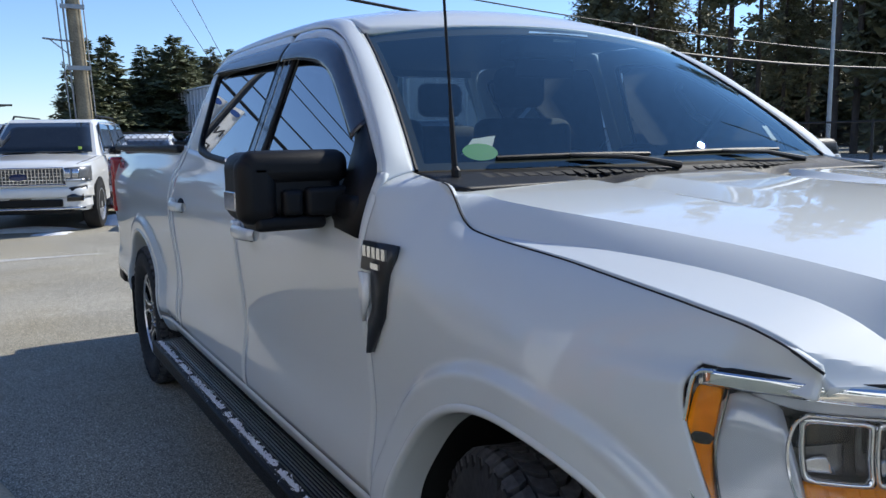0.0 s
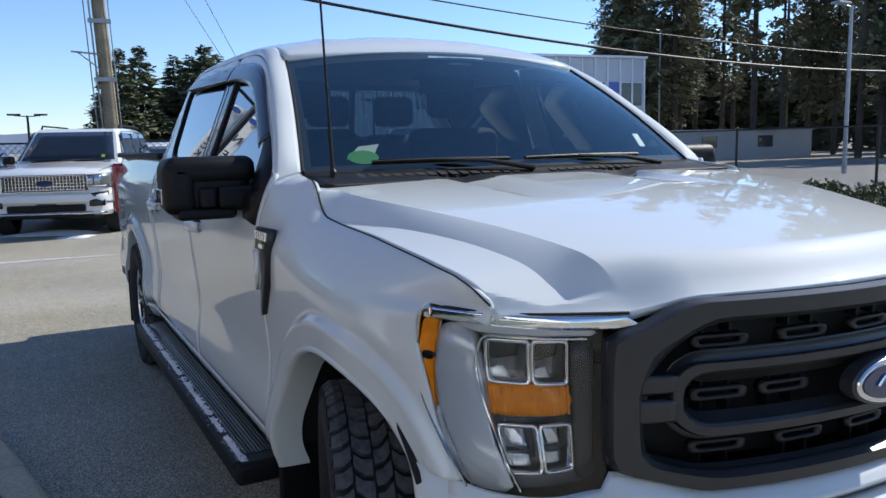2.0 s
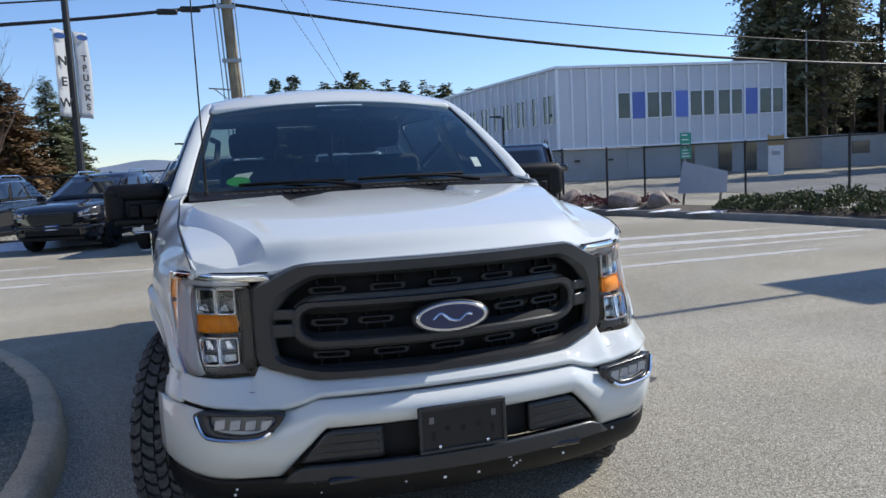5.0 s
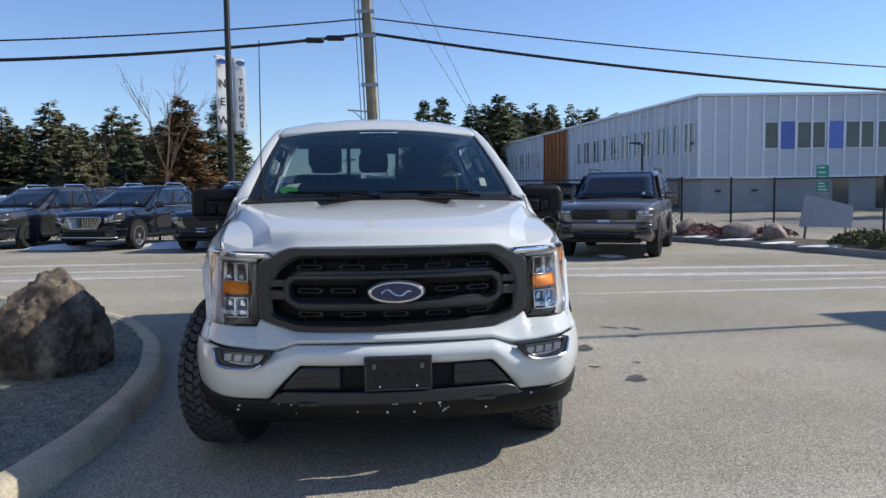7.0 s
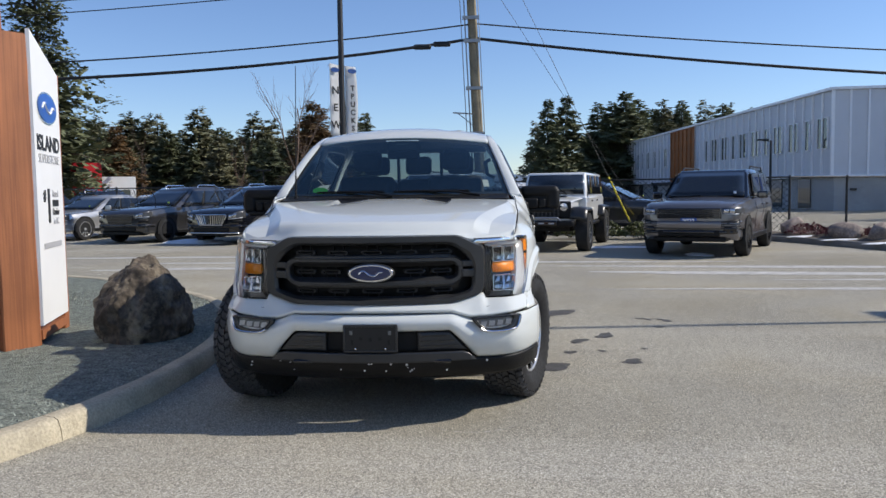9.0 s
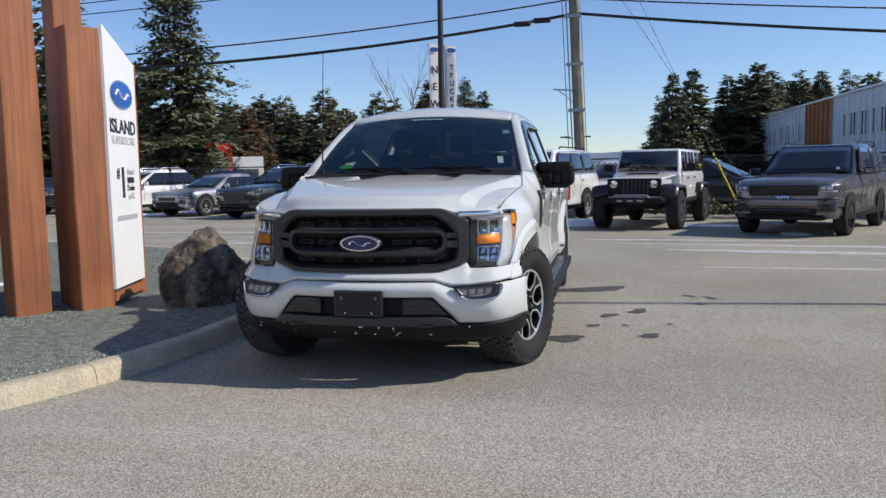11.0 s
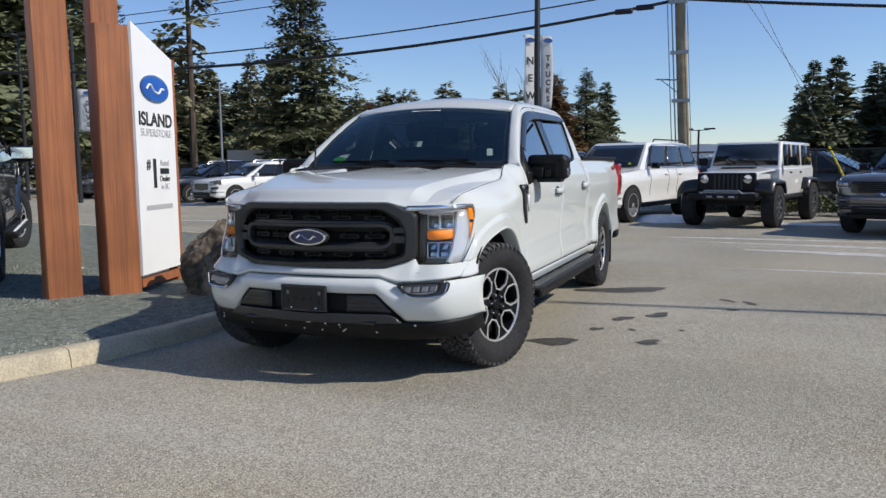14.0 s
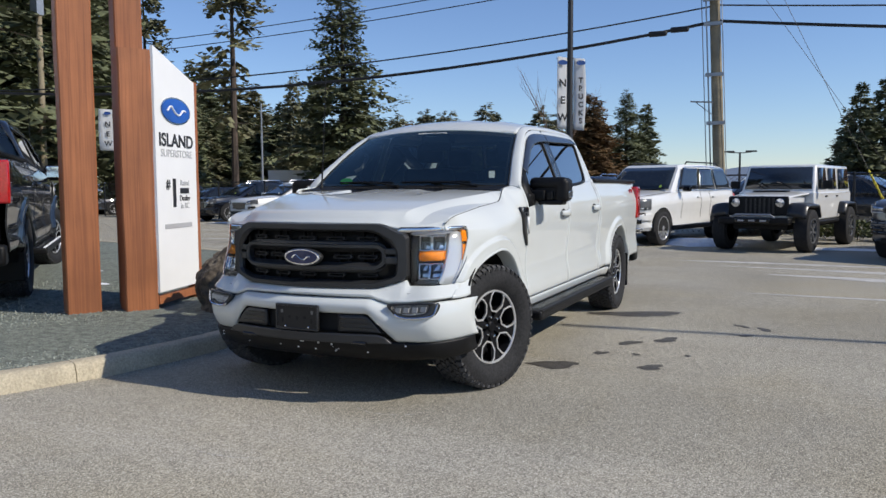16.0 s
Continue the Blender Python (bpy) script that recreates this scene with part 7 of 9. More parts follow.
def hood(root):
    def at(u, v):
        return hood_point(lerp(-1, 1, u), v ** 1.25)
    v, fc = grid_mesh(at, 200, 90)
    ob = poly("hood", v, fc, M_PAINT, root, "pale grey hood with a raised centre", angle=11)
    thick(ob, 0.02, -1)
    for s in (1, -1):
        bm = bmesh.new()
        tube(bm, [(s * (hood_edge_x(y) + 0.002), y, HOOD_EDGE(y) + 0.0005) for y in np.arange(0.42, 1.36, 0.012)], 0.0024, 6)
        part("shut_line", bm, M_VOID, ob)
    # rolled front lip
    def g(u, v):
        x, y, z = at(u, 0)
        return (x, y + 0.02 * v, z - 0.022 * v)
    v, fc = grid_mesh(g, 96, 2, True)
    poly("lip", v, fc, M_PAINT, ob, angle=60)


def tyre(root, rad, w, tread=True):
    """One tyre round the x axis with raised tread blocks."""
    bm = bmesh.new()
    prof = [(0.245, -w * 0.36), (0.262, -w * 0.43), (0.31, -w * 0.505), (0.36, -w * 0.50), (rad - 0.024, -w * 0.455), (rad - 0.018, -w * 0.40), (rad - 0.017, -w * 0.2), (rad - 0.017, 0),
            (rad - 0.017, w * 0.2), (rad - 0.018, w * 0.40), (rad - 0.024, w * 0.455), (0.36, w * 0.50), (0.31, w * 0.505), (0.262, w * 0.43), (0.245, w * 0.36)]
    lathe(bm, prof, 72)
    ob = part("tyre", bm, M_RUBBER, root, angle=40)
    if tread:
        bm = bmesh.new()
        n = 50
        for k in range(n):
            for row, (x0, x1, skew) in enumerate(((-0.475, -0.335, 0.25), (-0.315, -0.165, -0.7), (-0.145, -0.01, 0.7), (0.01, 0.145, -0.7), (0.165, 0.315, 0.7), (0.335, 0.475, -0.25))):
                a0 = 2 * math.pi * (k + (0.5 if row % 2 else 0)) / n
                da = 2 * math.pi / n
                vs = []
                for (fx, fa) in ((0, 0.14), (0.45, -0.04), (1, 0.12), (1, 0.80), (0.55, 0.66), (0, 0.84)):
                    x = lerp(x0, x1, fx) * w
                    a = a0 + da * (fa + skew * (fx - 0.5) * 0.6)
                    drop = 0.014 if abs(x) > 0.42 * w else 0.0
                    for r in (rad - 0.016 - drop, rad - drop):
                        vs.append(bm.verts.new((x, r * math.cos(a), r * math.sin(a))))
                lo, hi = vs[0::2], vs[1::2]
                bm.faces.new(hi)
                for i in range(6):
                    j = (i + 1) % 6
                    bm.faces.new((lo[i], lo[j], hi[j], hi[i]))
        bmesh.ops.recalc_face_normals(bm, faces=bm.faces)
        part("tread", bm, M_TREAD, ob, smooth=False)["kind"] = "stuff"
        # side lugs on the shoulder
        bm = bmesh.new()
        for s in (-1, 1):
            for k in range(44):
                a = 2 * math.pi * k / 44
                m = Matrix.Rotation(a, 4, "X")
                box(bm, s * w * 0.468 - 0.006, s * w * 0.468 + 0.006, -0.012, 0.010, rad - 0.040, rad - 0.016, m)
        part("shoulder_tread", bm, M_RUBBER, ob, smooth=False)["kind"] = "stuff"
    return ob


def six_spoke(root, rad=0.245):
    """Black alloy with machined edges round six pockets; the outer face looks along +x."""
    bm = bmesh.new()
    lathe(bm, [(rad, -0.09), (rad + 0.004, 0.098), (rad - 0.006, 0.104), (rad - 0.016, 0.090), (rad - 0.03, 0.02), (rad - 0.035, -0.09)], 60)
    part("rim", bm, M_RIMBLACK, root, angle=40)
    bm = bmesh.new()
    lathe(bm, [(0.001, 0.0), (rad - 0.02, 0.0), (rad - 0.02, -0.03), (0.001, -0.03)], 40)
    part("brake_disc", bm, M_RIMBLACK, root)
    bm = bmesh.new()
    lathe(bm, [(rad + 0.003, 0.1005), (rad - 0.001, 0.1065), (rad - 0.010, 0.1065), (rad - 0.014, 0.098)], 60)
    part("machined_lip", bm, M_RIM, root)
    POCKET = [(0.108, 0.024), (0.150, 0.061), (0.200, 0.062), (0.230, 0.048)]

    def at(k, r, o, x):
        a = 2 * math.pi * k / 6 + 0.26
        return Vector((x, r * math.cos(a) - o * math.sin(a), r * math.sin(a) + o * math.cos(a)))

    def face_x(r):
        return lerp(0.082, 0.098, ease(0.06, 0.23, r))
    for k in range(6):
        # spoke between this pocket and the next
        ring_ = [at(k, 0.03, 0, 0.08)] + [at(k, r, o, face_x(r)) for r, o in POCKET] + [at(k + 0.5, 0.239, 0, 0.099)] + [at(k + 1, r, -o, face_x(r)) for r, o in POCKET[::-1]] + [at(k + 1, 0.03, 0, 0.08)]
        bm = bmesh.new()
        top = [bm.verts.new(p) for p in ring_]
        low = [bm.verts.new(p - Vector((0.055, 0, 0))) for p in ring_]
        f = bm.faces.new(top)
        for i in range(len(top)):
            j = (i + 1) % len(top)
            bm.faces.new((top[i], low[i], low[j], top[j]))
        bmesh.ops.triangulate(bm, faces=[f])
        bmesh.ops.recalc_face_normals(bm, faces=bm.faces)
        sp = part("spoke", bm, M_RIMBLACK, root, smooth=False)
        # machined band round the pocket
        bm = bmesh.new()
        line = [(r, o) for r, o in POCKET[::-1]] + [(r, -o) for r, o in POCKET]
        cx = 0.175
        rows = []
        for r, o in line:
            d = Vector((r - cx, o))
            d = d / max(abs(d.x) / 0.067, abs(d.y) / 0.062)
            d = d.normalized()
            a = at(k, r - 0.001 * d.x, o - 0.001 * d.y, face_x(r) + 0.0045)
            b = at(k, r + 0.0105 * d.x, o + 0.0105 * d.y, face_x(r) + 0.0045)
            rows.append([bm.verts.new(p) for p in (a, b, b - Vector((0.006, 0, 0)), a - Vector((0.012, 0, 0)))])
        for p, q in zip(rows, rows[1:]):
            for i in range(4):
                j = (i + 1) % 4
                bm.faces.new((p[i], p[j], q[j], q[i]))
        bm.faces.new(rows[0][::-1])
        bm.faces.new(rows[-1])
        bmesh.ops.recalc_face_normals(bm, faces=bm.faces)
        part("machined_edge", bm, M_RIM, sp, smooth=False)
    bm = bmesh.new()
    lathe(bm, [(0.001, 0.094), (0.028, 0.093), (0.036, 0.086), (0.038, 0.06)], 28)
    part("centre_cap", bm, M_RIMBLACK, root)
    for k in range(6):
        p = at(k + 0.5, 0.066, 0, 0)
        bm = bmesh.new()
        lathe(bm, [(0.001, 0.104), (0.007, 0.102), (0.011, 0.09), (0.011, 0.05)], 8, Matrix.Translation((0, p.y, p.z)))
        part("wheel_nut", bm, M_CHROME, root)


def truck_wheels(root):
    """One wheel with its parts, then the other three from the same meshes."""
    proto = new("wheel")
    proto.parent = root
    tyre(proto, 0.412, 0.275)
    six_spoke(proto)
    # driver's front; both front wheels are turned a little to their right
    spots = [(0.862, AX_F, 0, -18), (0.862, AX_R, 0, 0), (-0.862, AX_F, 180, -16), (-0.862, AX_R, 180, 0)]
    for k, (x, y, flip, steer) in enumerate(spots):
        w = proto
        if k:
            w = copy_thing(proto, Matrix.Identity(4))
        w.matrix_basis = Matrix.Translation((x, y, HUB)) @ Matrix.Rotation(radians(flip + steer), 4, "Z") @ Matrix.Rotation(0.4 * k, 4, "X")


FRONT_DOOR_OUT = [(1.545, 1.335), (1.60, 1.392), (1.70, 1.474), (2.0, 1.674), (2.13, 1.740), (2.27, 1.786), (2.40, 1.804), (2.622, 1.812), (2.625, 1.55), (2.625, 1.325)]
FRONT_WIN = [(1.725, 1.335), (1.75, 1.43), (2.02, 1.613), (2.15, 1.685), (2.28, 1.728), (2.43, 1.742), (2.545, 1.745), (2.55, 1.55), (2.552, 1.328)]
REAR_DOOR_OUT = [(2.633, 1.325), (2.633, 1.55), (2.633, 1.812), (3.1, 1.820), (3.5, 1.816), (3.62, 1.796), (3.69, 1.735), (3.705, 1.60), (3.715, 1.38)]
REAR_WIN = [(2.70, 1.330), (2.697, 1.55), (2.695, 1.745), (3.1, 1.752), (3.5, 1.752), (3.585, 1.742), (3.60, 1.70), (3.525, 1.435), (3.47, 1.388), (3.3, 1.366)]


def cabin_side(root, s):
    side = "front_door"
    # doors, lower panels
    fd = side_panel("front_door", root, s, 1.535, 2.63, 0.515, lambda y: BELT(y) + 0.03, 40, 40)
    rd = side_panel("rear_door", root, s, 2.638, 3.728, 0.515, lambda y: BELT(y) + 0.03, 26, 34)
    side_panel("cab_corner", root, s, 3.734, 3.792, 0.515, lambda y: BELT(y) + 0.03, 4, 30)
    side_panel("rocker", root, s, 1.44, 4.10, 0.43, 0.508, 30, 4)
    # upper frames
    N = 72
    fo = outline(FRONT_DOOR_OUT, N)
    fi = match(fo, outline(FRONT_WIN, N))
    ring("window_frame", fd, s, fo, fi, M_PAINT, 0.0, rows=5)
    ro = outline(REAR_DOOR_OUT, N)
    ri = match(ro, outline(REAR_WIN, N))
    ring("window_frame", rd, s, ro, ri, M_PAINT, 0.0, rows=5)
    for door, win in ((fd, FRONT_WIN), (rd, REAR_WIN)):
        o = outline(win, N)
        ring("window_seal", door, s, shrink(o, -0.012), shrink(o, 0.014), M_PLASTIC, 0.004, rows=2, depth=0.014)
        # pane
        ys = [p[0] for p in o]

        def span(y, o=o):
            zs = []
            for i in range(len(o)):
                (ya, za), (yb, zb) = o[i], o[(i + 1) % len(o)]
                if (ya - y) * (yb - y) <= 0 and ya != yb:
                    zs.append(za + (zb - za) * (y - ya) / (yb - ya))
            return min(zs), max(zs)

        def f(u, v):
            y = lerp(min(ys) + 1e-4, max(ys) - 1e-4, u)
            a, b = span(y)
            z = lerp(a, b, v)
            return (s * (cabin_x(z) - 0.008), y, z)
        v, fc = grid_mesh(f, 16, 10, s < 0)
        p = poly("window", v, fc, M_TINT, door, "dark tinted side window", angle=60)
        p.visible_shadow = False
    # black pillar cover between the doors
    bm = bmesh.new()
    for y0, y1 in ((2.555, 2.626), (2.642, 2.692)):
        for k in range(6):
            z0, z1 = lerp(1.375, 1.765, k / 6), lerp(1.375, 1.765, (k + 1) / 6)
            q = [bm.verts.new((s * (cabin_x(z) + 0.004), y, z)) for y, z in ((y0, z0), (y1, z0), (y1, z1), (y0, z1))]
            bm.faces.new(q if s > 0 else q[::-1])
    part("pillar_cover", bm, M_GLOSSBLACK, root)
    # smoked rain visors over the windows
    def visor(outer, inner, door):
        oo = smooth_line([(y, z, 0) for y, z in outer], 8)
        ii = smooth_line([(y, z, 0) for y, z in inner], 8)

        def f(u, v):
            k = round(u * (len(oo) - 1))
            p = oo[k].lerp(ii[k], v)
            return (s * (cabin_x(p.y) + 0.005 + 0.016 * math.sin(math.pi * 0.62 * v)), p.x, p.y)
        v, fc = grid_mesh(f, len(oo) - 1, 5, s > 0)
        thick(poly("rain_visor", v, fc, M_VISOR, door, "smoked plastic rain visor", angle=60), 0.004, 0)
    visor([(1.735, 1.470), (1.99, 1.634), (2.12, 1.712), (2.27, 1.757), (2.45, 1.776), (2.622, 1.782)], [(1.762, 1.425), (2.05, 1.605), (2.17, 1.655), (2.27, 1.680), (2.45, 1.703), (2.622, 1.712)], fd)
    visor([(2.636, 1.782), (2.9, 1.786), (3.2, 1.789), (3.45, 1.788), (3.56, 1.780), (3.625, 1.748)], [(2.636, 1.712), (2.9, 1.718), (3.2, 1.727), (3.45, 1.735), (3.56, 1.737), (3.602, 1.732)], rd)
    # mirror sail, reaching below the belt
    SAIL = [(1.562, 1.187), (1.70, 1.20), (1.742, 1.24), (1.745, 1.34), (1.762, 1.43), (1.735, 1.468), (1.60, 1.372), (1.575, 1.34)]
    bm = bmesh.new()
    q = [bm.verts.new((s * ((side_x(y, z) if z < 1.335 else cabin_x(z)) + 0.009), y, z)) for y, z in SAIL]
    c = bm.verts.new((s * (side_x(1.66, 1.30) + 0.010), 1.66, 1.30))
    for k in range(len(q)):
        a, b = q[k], q[(k + 1) % len(q)]
        bm.faces.new((a, b, c) if s > 0 else (b, a, c))
    thick(part("mirror_sail", bm, M_PLASTIC, fd, angle=50), 0.02, -1)
    # handles
    for door, y in ((fd, 2.46), (rd, 3.53)):
        z = 1.115 if door is fd else 1.135
        x = side_x(y, z)
        bm = bmesh.new()
        def f(u, v, y=y, z=z, x=x):
            a = 2 * math.pi * v
            yy = y - 0.115 + 0.23 * u
            lift = 0.028 * math.sin(math.pi * min(1, max(0, u))) ** 0.4
            return (s * (x + 0.012 + lift + 0.011 * math.cos(a)), yy, z + 0.024 * math.sin(a) * (0.8 + 0.2 * math.sin(math.pi * u)))
        v, fc = grid_mesh(f, 16, 12, s < 0)
        poly("handle", v, fc, M_PAINT, door, angle=60)
        bm.free()
        bm = bmesh.new()
        bmesh.ops.create_uvsphere(bm, u_segments=16, v_segments=8, radius=1)
        bmesh.ops.transform(bm, matrix=Matrix.Translation((s * (x - 0.004), y - 0.01, z)) @ Matrix.Diagonal((0.012, 0.075, 0.036, 1)), verts=bm.verts)
        part("handle_cup", bm, M_VOID, door)
        bm = bmesh.new()
        box(bm, -0.012, 0.012, -0.035, 0.035, -0.03, 0.03, Matrix.Translation((s * (x + 0.012), y + 0.125, z)))
        bevelled(part("handle_base", bm, M_PAINT, door), 0.01)
    # tow mirror
    m = new("mirror")
    m.parent = root
    y0, xm = 1.80, 1.0
    def shell(name, x0, x1, ya, yb, za, zb, material, r, label=""):
        bm = bmesh.new()
        box(bm, min(s * x0, s * x1), max(s * x0, s * x1), ya, yb, za, zb)
        ob = part(name, bm, material, m, label, angle=60)
        bevelled(ob, r, 5)
        return ob
    shell("head", 0.945, 1.228, 1.735, 1.90, 1.218, 1.398, M_PLASTIC, 0.042, "black textured mirror head")
    shell("brow", 0.930, 1.222, 1.722, 1.80, 1.312, 1.402, M_PLASTIC, 0.036)
    shell("outer_cheek", 1.125, 1.231, 1.722, 1.80, 1.215, 1.39, M_PLASTIC, 0.036)
    shell("lower_lip", 1.00, 1.19, 1.725, 1.86, 1.196, 1.236, M_PLASTIC, 0.016)
    shell("arm", 0.90, 1.062, 1.705, 1.80, 1.232, 1.306, M_PLASTIC, 0.014)
    shell("arm_end", 1.066, 1.122, 1.712, 1.76, 1.234, 1.302, M_PLASTIC, 0.014)
    shell("foot", 0.88, 0.985, 1.60, 1.76, 1.205, 1.285, M_PLASTIC, 0.025)
    shell("pane", 0.96, 1.215, 1.893, 1.908, 1.235, 1.385, M_CHROME, 0.01)
    shell("turn_lamp", 1.221, 1.234, 1.76, 1.86, 1.25, 1.30, M_LAMP, 0.004)


def wing_x(y, z):
    """Half width of the wing: upright flank, shoulder rolling over to the hood's shut line."""
    flank = side_x(y, z)
    edge = hood_edge_x(y) + 0.004
    hs = SHOULDER(y)
    k = min(1, max(0, (z - hs + 0.20) / 0.20))
    rolled = edge + (flank - edge) * (1 - k ** 1.9) ** 0.9
    return lerp(rolled, flank, ease(1.36, 1.54, y))


def wing(root, s):
    def low(y):
        a = arch_z(y, AX_F)
        base = 0.672 if y < AX_F else lerp(0.50, 0.50, 0)
        if a > 0:
            return max(a, base)
        return 0.672 if y < AX_F else 0.51
    def f(u, v):
        v = 1 - (1 - v) ** 1.5
        zz = lerp(0.672, 1.10, v)
        lamp_x = float(np.interp(zz, [0.70, 0.742, 0.80, 0.88, 0.95, 1.02, 1.08], [0.880, 0.886, 0.902, 0.913, 0.916, 0.913, 0.908]))
        front = lamp_y(0.888, 0.742) + 0.004 if zz < 0.742 else lamp_y(lamp_x, zz) - 0.004
        y = lerp(lerp(front, 0.428, ease(0.83, 0.905, v)), lerp(1.528, 1.60, ease(0.925, 0.965, v)), u)
        hi = HOOD_EDGE(y)
        z = lerp(low(y), hi, v)
        edge = hood_edge_x(y) + 0.004
        # the last hand's width turns in to the shut line
        meet = (lamp_x - wing_x(front, z)) * ease(0.70, 0.75, z) * (1 - ease(1.06, 1.10, z))
        x = wing_x(y, z) + meet * min(1, max(0, 1 - (y - front) / 0.30)) ** 2 - (wing_x(y, hi) - edge) * max(0, (z - hi + 0.05) / 0.05) ** 3
        return (s * x, y, z)
    v, fc = grid_mesh(f, 130, 60, s < 0)
    ob = poly("wing", v, fc, M_PAINT, root, "pale grey front wing with a flared arch", angle=60)
    thick(ob, 0.012, -1)
    # rolled lip of the arch
    for name, ax, parent in (("arch_lip", AX_F, ob),):
        arch_lip(parent, s, ax)
    # dark vent badge with a pale emblem
    bm = bmesh.new()
    line = [(1.505, 1.188), (1.352, 1.190), (1.358, 1.155), (1.375, 1.12), (1.412, 1.012), (1.503, 0.908), (1.524, 0.903), (1.486, 0.995), (1.458, 1.03), (1.452, 1.120), (1.508, 1.120)]
    vs = []
    for y, z in line:
        vs.append(bm.verts.new((s * (side_x(y, z) + 0.014), y, z)))
    for ids in ((0, 1, 2, 3, 9, 10), (3, 4, 8, 9), (4, 5, 7, 8), (5, 6, 7)):
        bm.faces.new([vs[k] for k in ids])
    bmesh.ops.recalc_face_normals(bm, faces=bm.faces)
    if sum(f.normal.x for f in bm.faces) * s < 0:
        bmesh.ops.reverse_faces(bm, faces=bm.faces)
    b = part("vent_badge", bm, M_TRIM, ob, "charcoal vent badge with raised silver marks")
    thick(b, 0.02, -1)
    for k in range(5):
        bm = bmesh.new()
        y = 1.372 + 0.025 * k
        box(bm, -0.003, 0.003, 0, 0.018, -0.013, 0.013, Matrix.Translation((s * (side_x(y, 1.165) + 0.017), y, 1.166)))
        part("emblem_bar", bm, M_CHROME, b, smooth=False)
    bm = bmesh.new()
    box(bm, -0.003, 0.003, 0, 0.04, -0.007, 0.007, Matrix.Translation((s * (side_x(1.43, 1.13) + 0.016), 1.405, 1.135)))
    part("emblem_bar", bm, M_CHROME, b, smooth=False)
    # painted filler inside the badge's hook
    bm = bmesh.new()
    vs = [bm.verts.new((s * (side_x(y, z) + 0.013), y, z)) for y, z in ((1.457, 1.114), (1.506, 1.114), (1.508, 1.05), (1.503, 0.99), (1.482, 1.024), (1.461, 1.054))]
    bm.faces.new(vs if s > 0 else vs[::-1])
    thick(part("badge_filler", bm, M_WHITEPAINT, b), 0.01, -1)


def arch_lip(parent, s, ax):
    prof = [(0.496, 0.001), (0.492, 0.005), (0.486, 0.006), (0.480, 0.003), (0.475, -0.012), (0.468, -0.09)]
    verts, faces = [], []
    n = 56
    for k in range(n + 1):
        a = lerp(0.53, math.pi - 0.02, k / n) if ax == AX_F else lerp(0.10, math.pi - 0.10, k / n)
        for r, o in prof:
            y, z = ax - r * math.cos(a), 0.43 + r * math.sin(a)
            y2 = ax - max(r, 0.49) * math.cos(a)
            z2 = 0.43 + max(r, 0.49) * math.sin(a)
            verts.append((s * (side_x(y2, max(0.45, z2)) + o), y, z))
    m = len(prof)
    for k in range(n):
        for i in range(m - 1):
            q = (k * m + i, k * m + i + 1, (k + 1) * m + i + 1, (k + 1) * m + i)
            faces.append(q if s < 0 else q[::-1])
    poly("arch_flange", verts, faces, M_PAINT, parent, angle=50)


def cargo_bed(root):
    for s in (1, -1):
        def low(y):
            a = arch_z(y, AX_R)
            if a > 0:
                return max(a, 0.52)
            return 0.53
        ob = side_panel("bed_side", root, s, 3.802, 5.83, low, lambda y: BELT(y), 60, 30, "pale grey bed side with a flared arch")
        arch_lip(ob, s, AX_R)
        # top rail cap
        bm = bmesh.new()
        box(bm, min(s * 0.84, s * 0.935), max(s * 0.84, s * 0.935), 3.805, 5.83, 1.375, 1.412)
        bevelled(part("bed_rail", bm, M_PLASTIC, ob), 0.012)
        # tail lamp
        bm = bmesh.new()
        box(bm, min(s * 0.86, s * 0.992), max(s * 0.86, s * 0.992), 5.68, 5.85, 0.95, 1.33)
        bevelled(part("tail_lamp", bm, M_RED, root, "red tail lamp"), 0.02, 3)
        # off-road mark
        for k in range(3):
            bm = bmesh.new()
            y = 5.36 + 0.075 * k
            box(bm, -0.002, 0.002, 0, 0.055, -0.03, 0.03, Matrix.Translation((s * (side_x(y, 1.27) + 0.002), y, 1.275)))
            part("decal_bar", bm, M_RED, ob, smooth=False)
        # mud flap
        bm = bmesh.new()
        box(bm, min(s * 0.74, s * 1.0), max(s * 0.74, s * 1.0), 5.09, 5.11, 0.20, 0.62)
        bevelled(part("mud_flap", bm, M_PLASTIC, root), 0.01)
        bm = bmesh.new()
        box(bm, min(s * 0.76, s * 0.985), max(s * 0.76, s * 0.985), 1.435, 1.455, 0.22, 0.60)
        bevelled(part("mud_flap", bm, M_PLASTIC, root), 0.01)
    bm = bmesh.new()
    box(bm, -0.90, 0.90, 5.80, 5.86, 0.62, 1.385)
    bevelled(part("tailgate", bm, M_PAINT, root), 0.02)
    bm = bmesh.new()
    box(bm, -0.95, 0.95, 5.78, 5.98, 0.42, 0.60)
    bevelled(part("rear_bumper", bm, M_PLASTIC, root), 0.03)
    bm = bmesh.new()
    box(bm, -0.84, 0.84, 3.80, 5.80, 0.78, 0.84)
    box(bm, -0.9, 0.9, 3.80, 3.83, 0.6, 1.385)
    box(bm, -0.865, -0.84, 3.80, 5.80, 0.84, 1.37)
    box(bm, 0.84, 0.865, 3.80, 5.80, 0.84, 1.37)
    part("bed_floor", bm, M_PLASTIC, root, smooth=False)


def roof_edge(y):
    """Height of the roof panel's long edge."""
    return float(np.interp(y, [2.10, 2.16, 2.26, 2.42, 2.7, 3.1, 3.45, 3.62, 3.70], [1.752, 1.785, 1.818, 1.844, 1.858, 1.862, 1.855, 1.838, 1.815]))


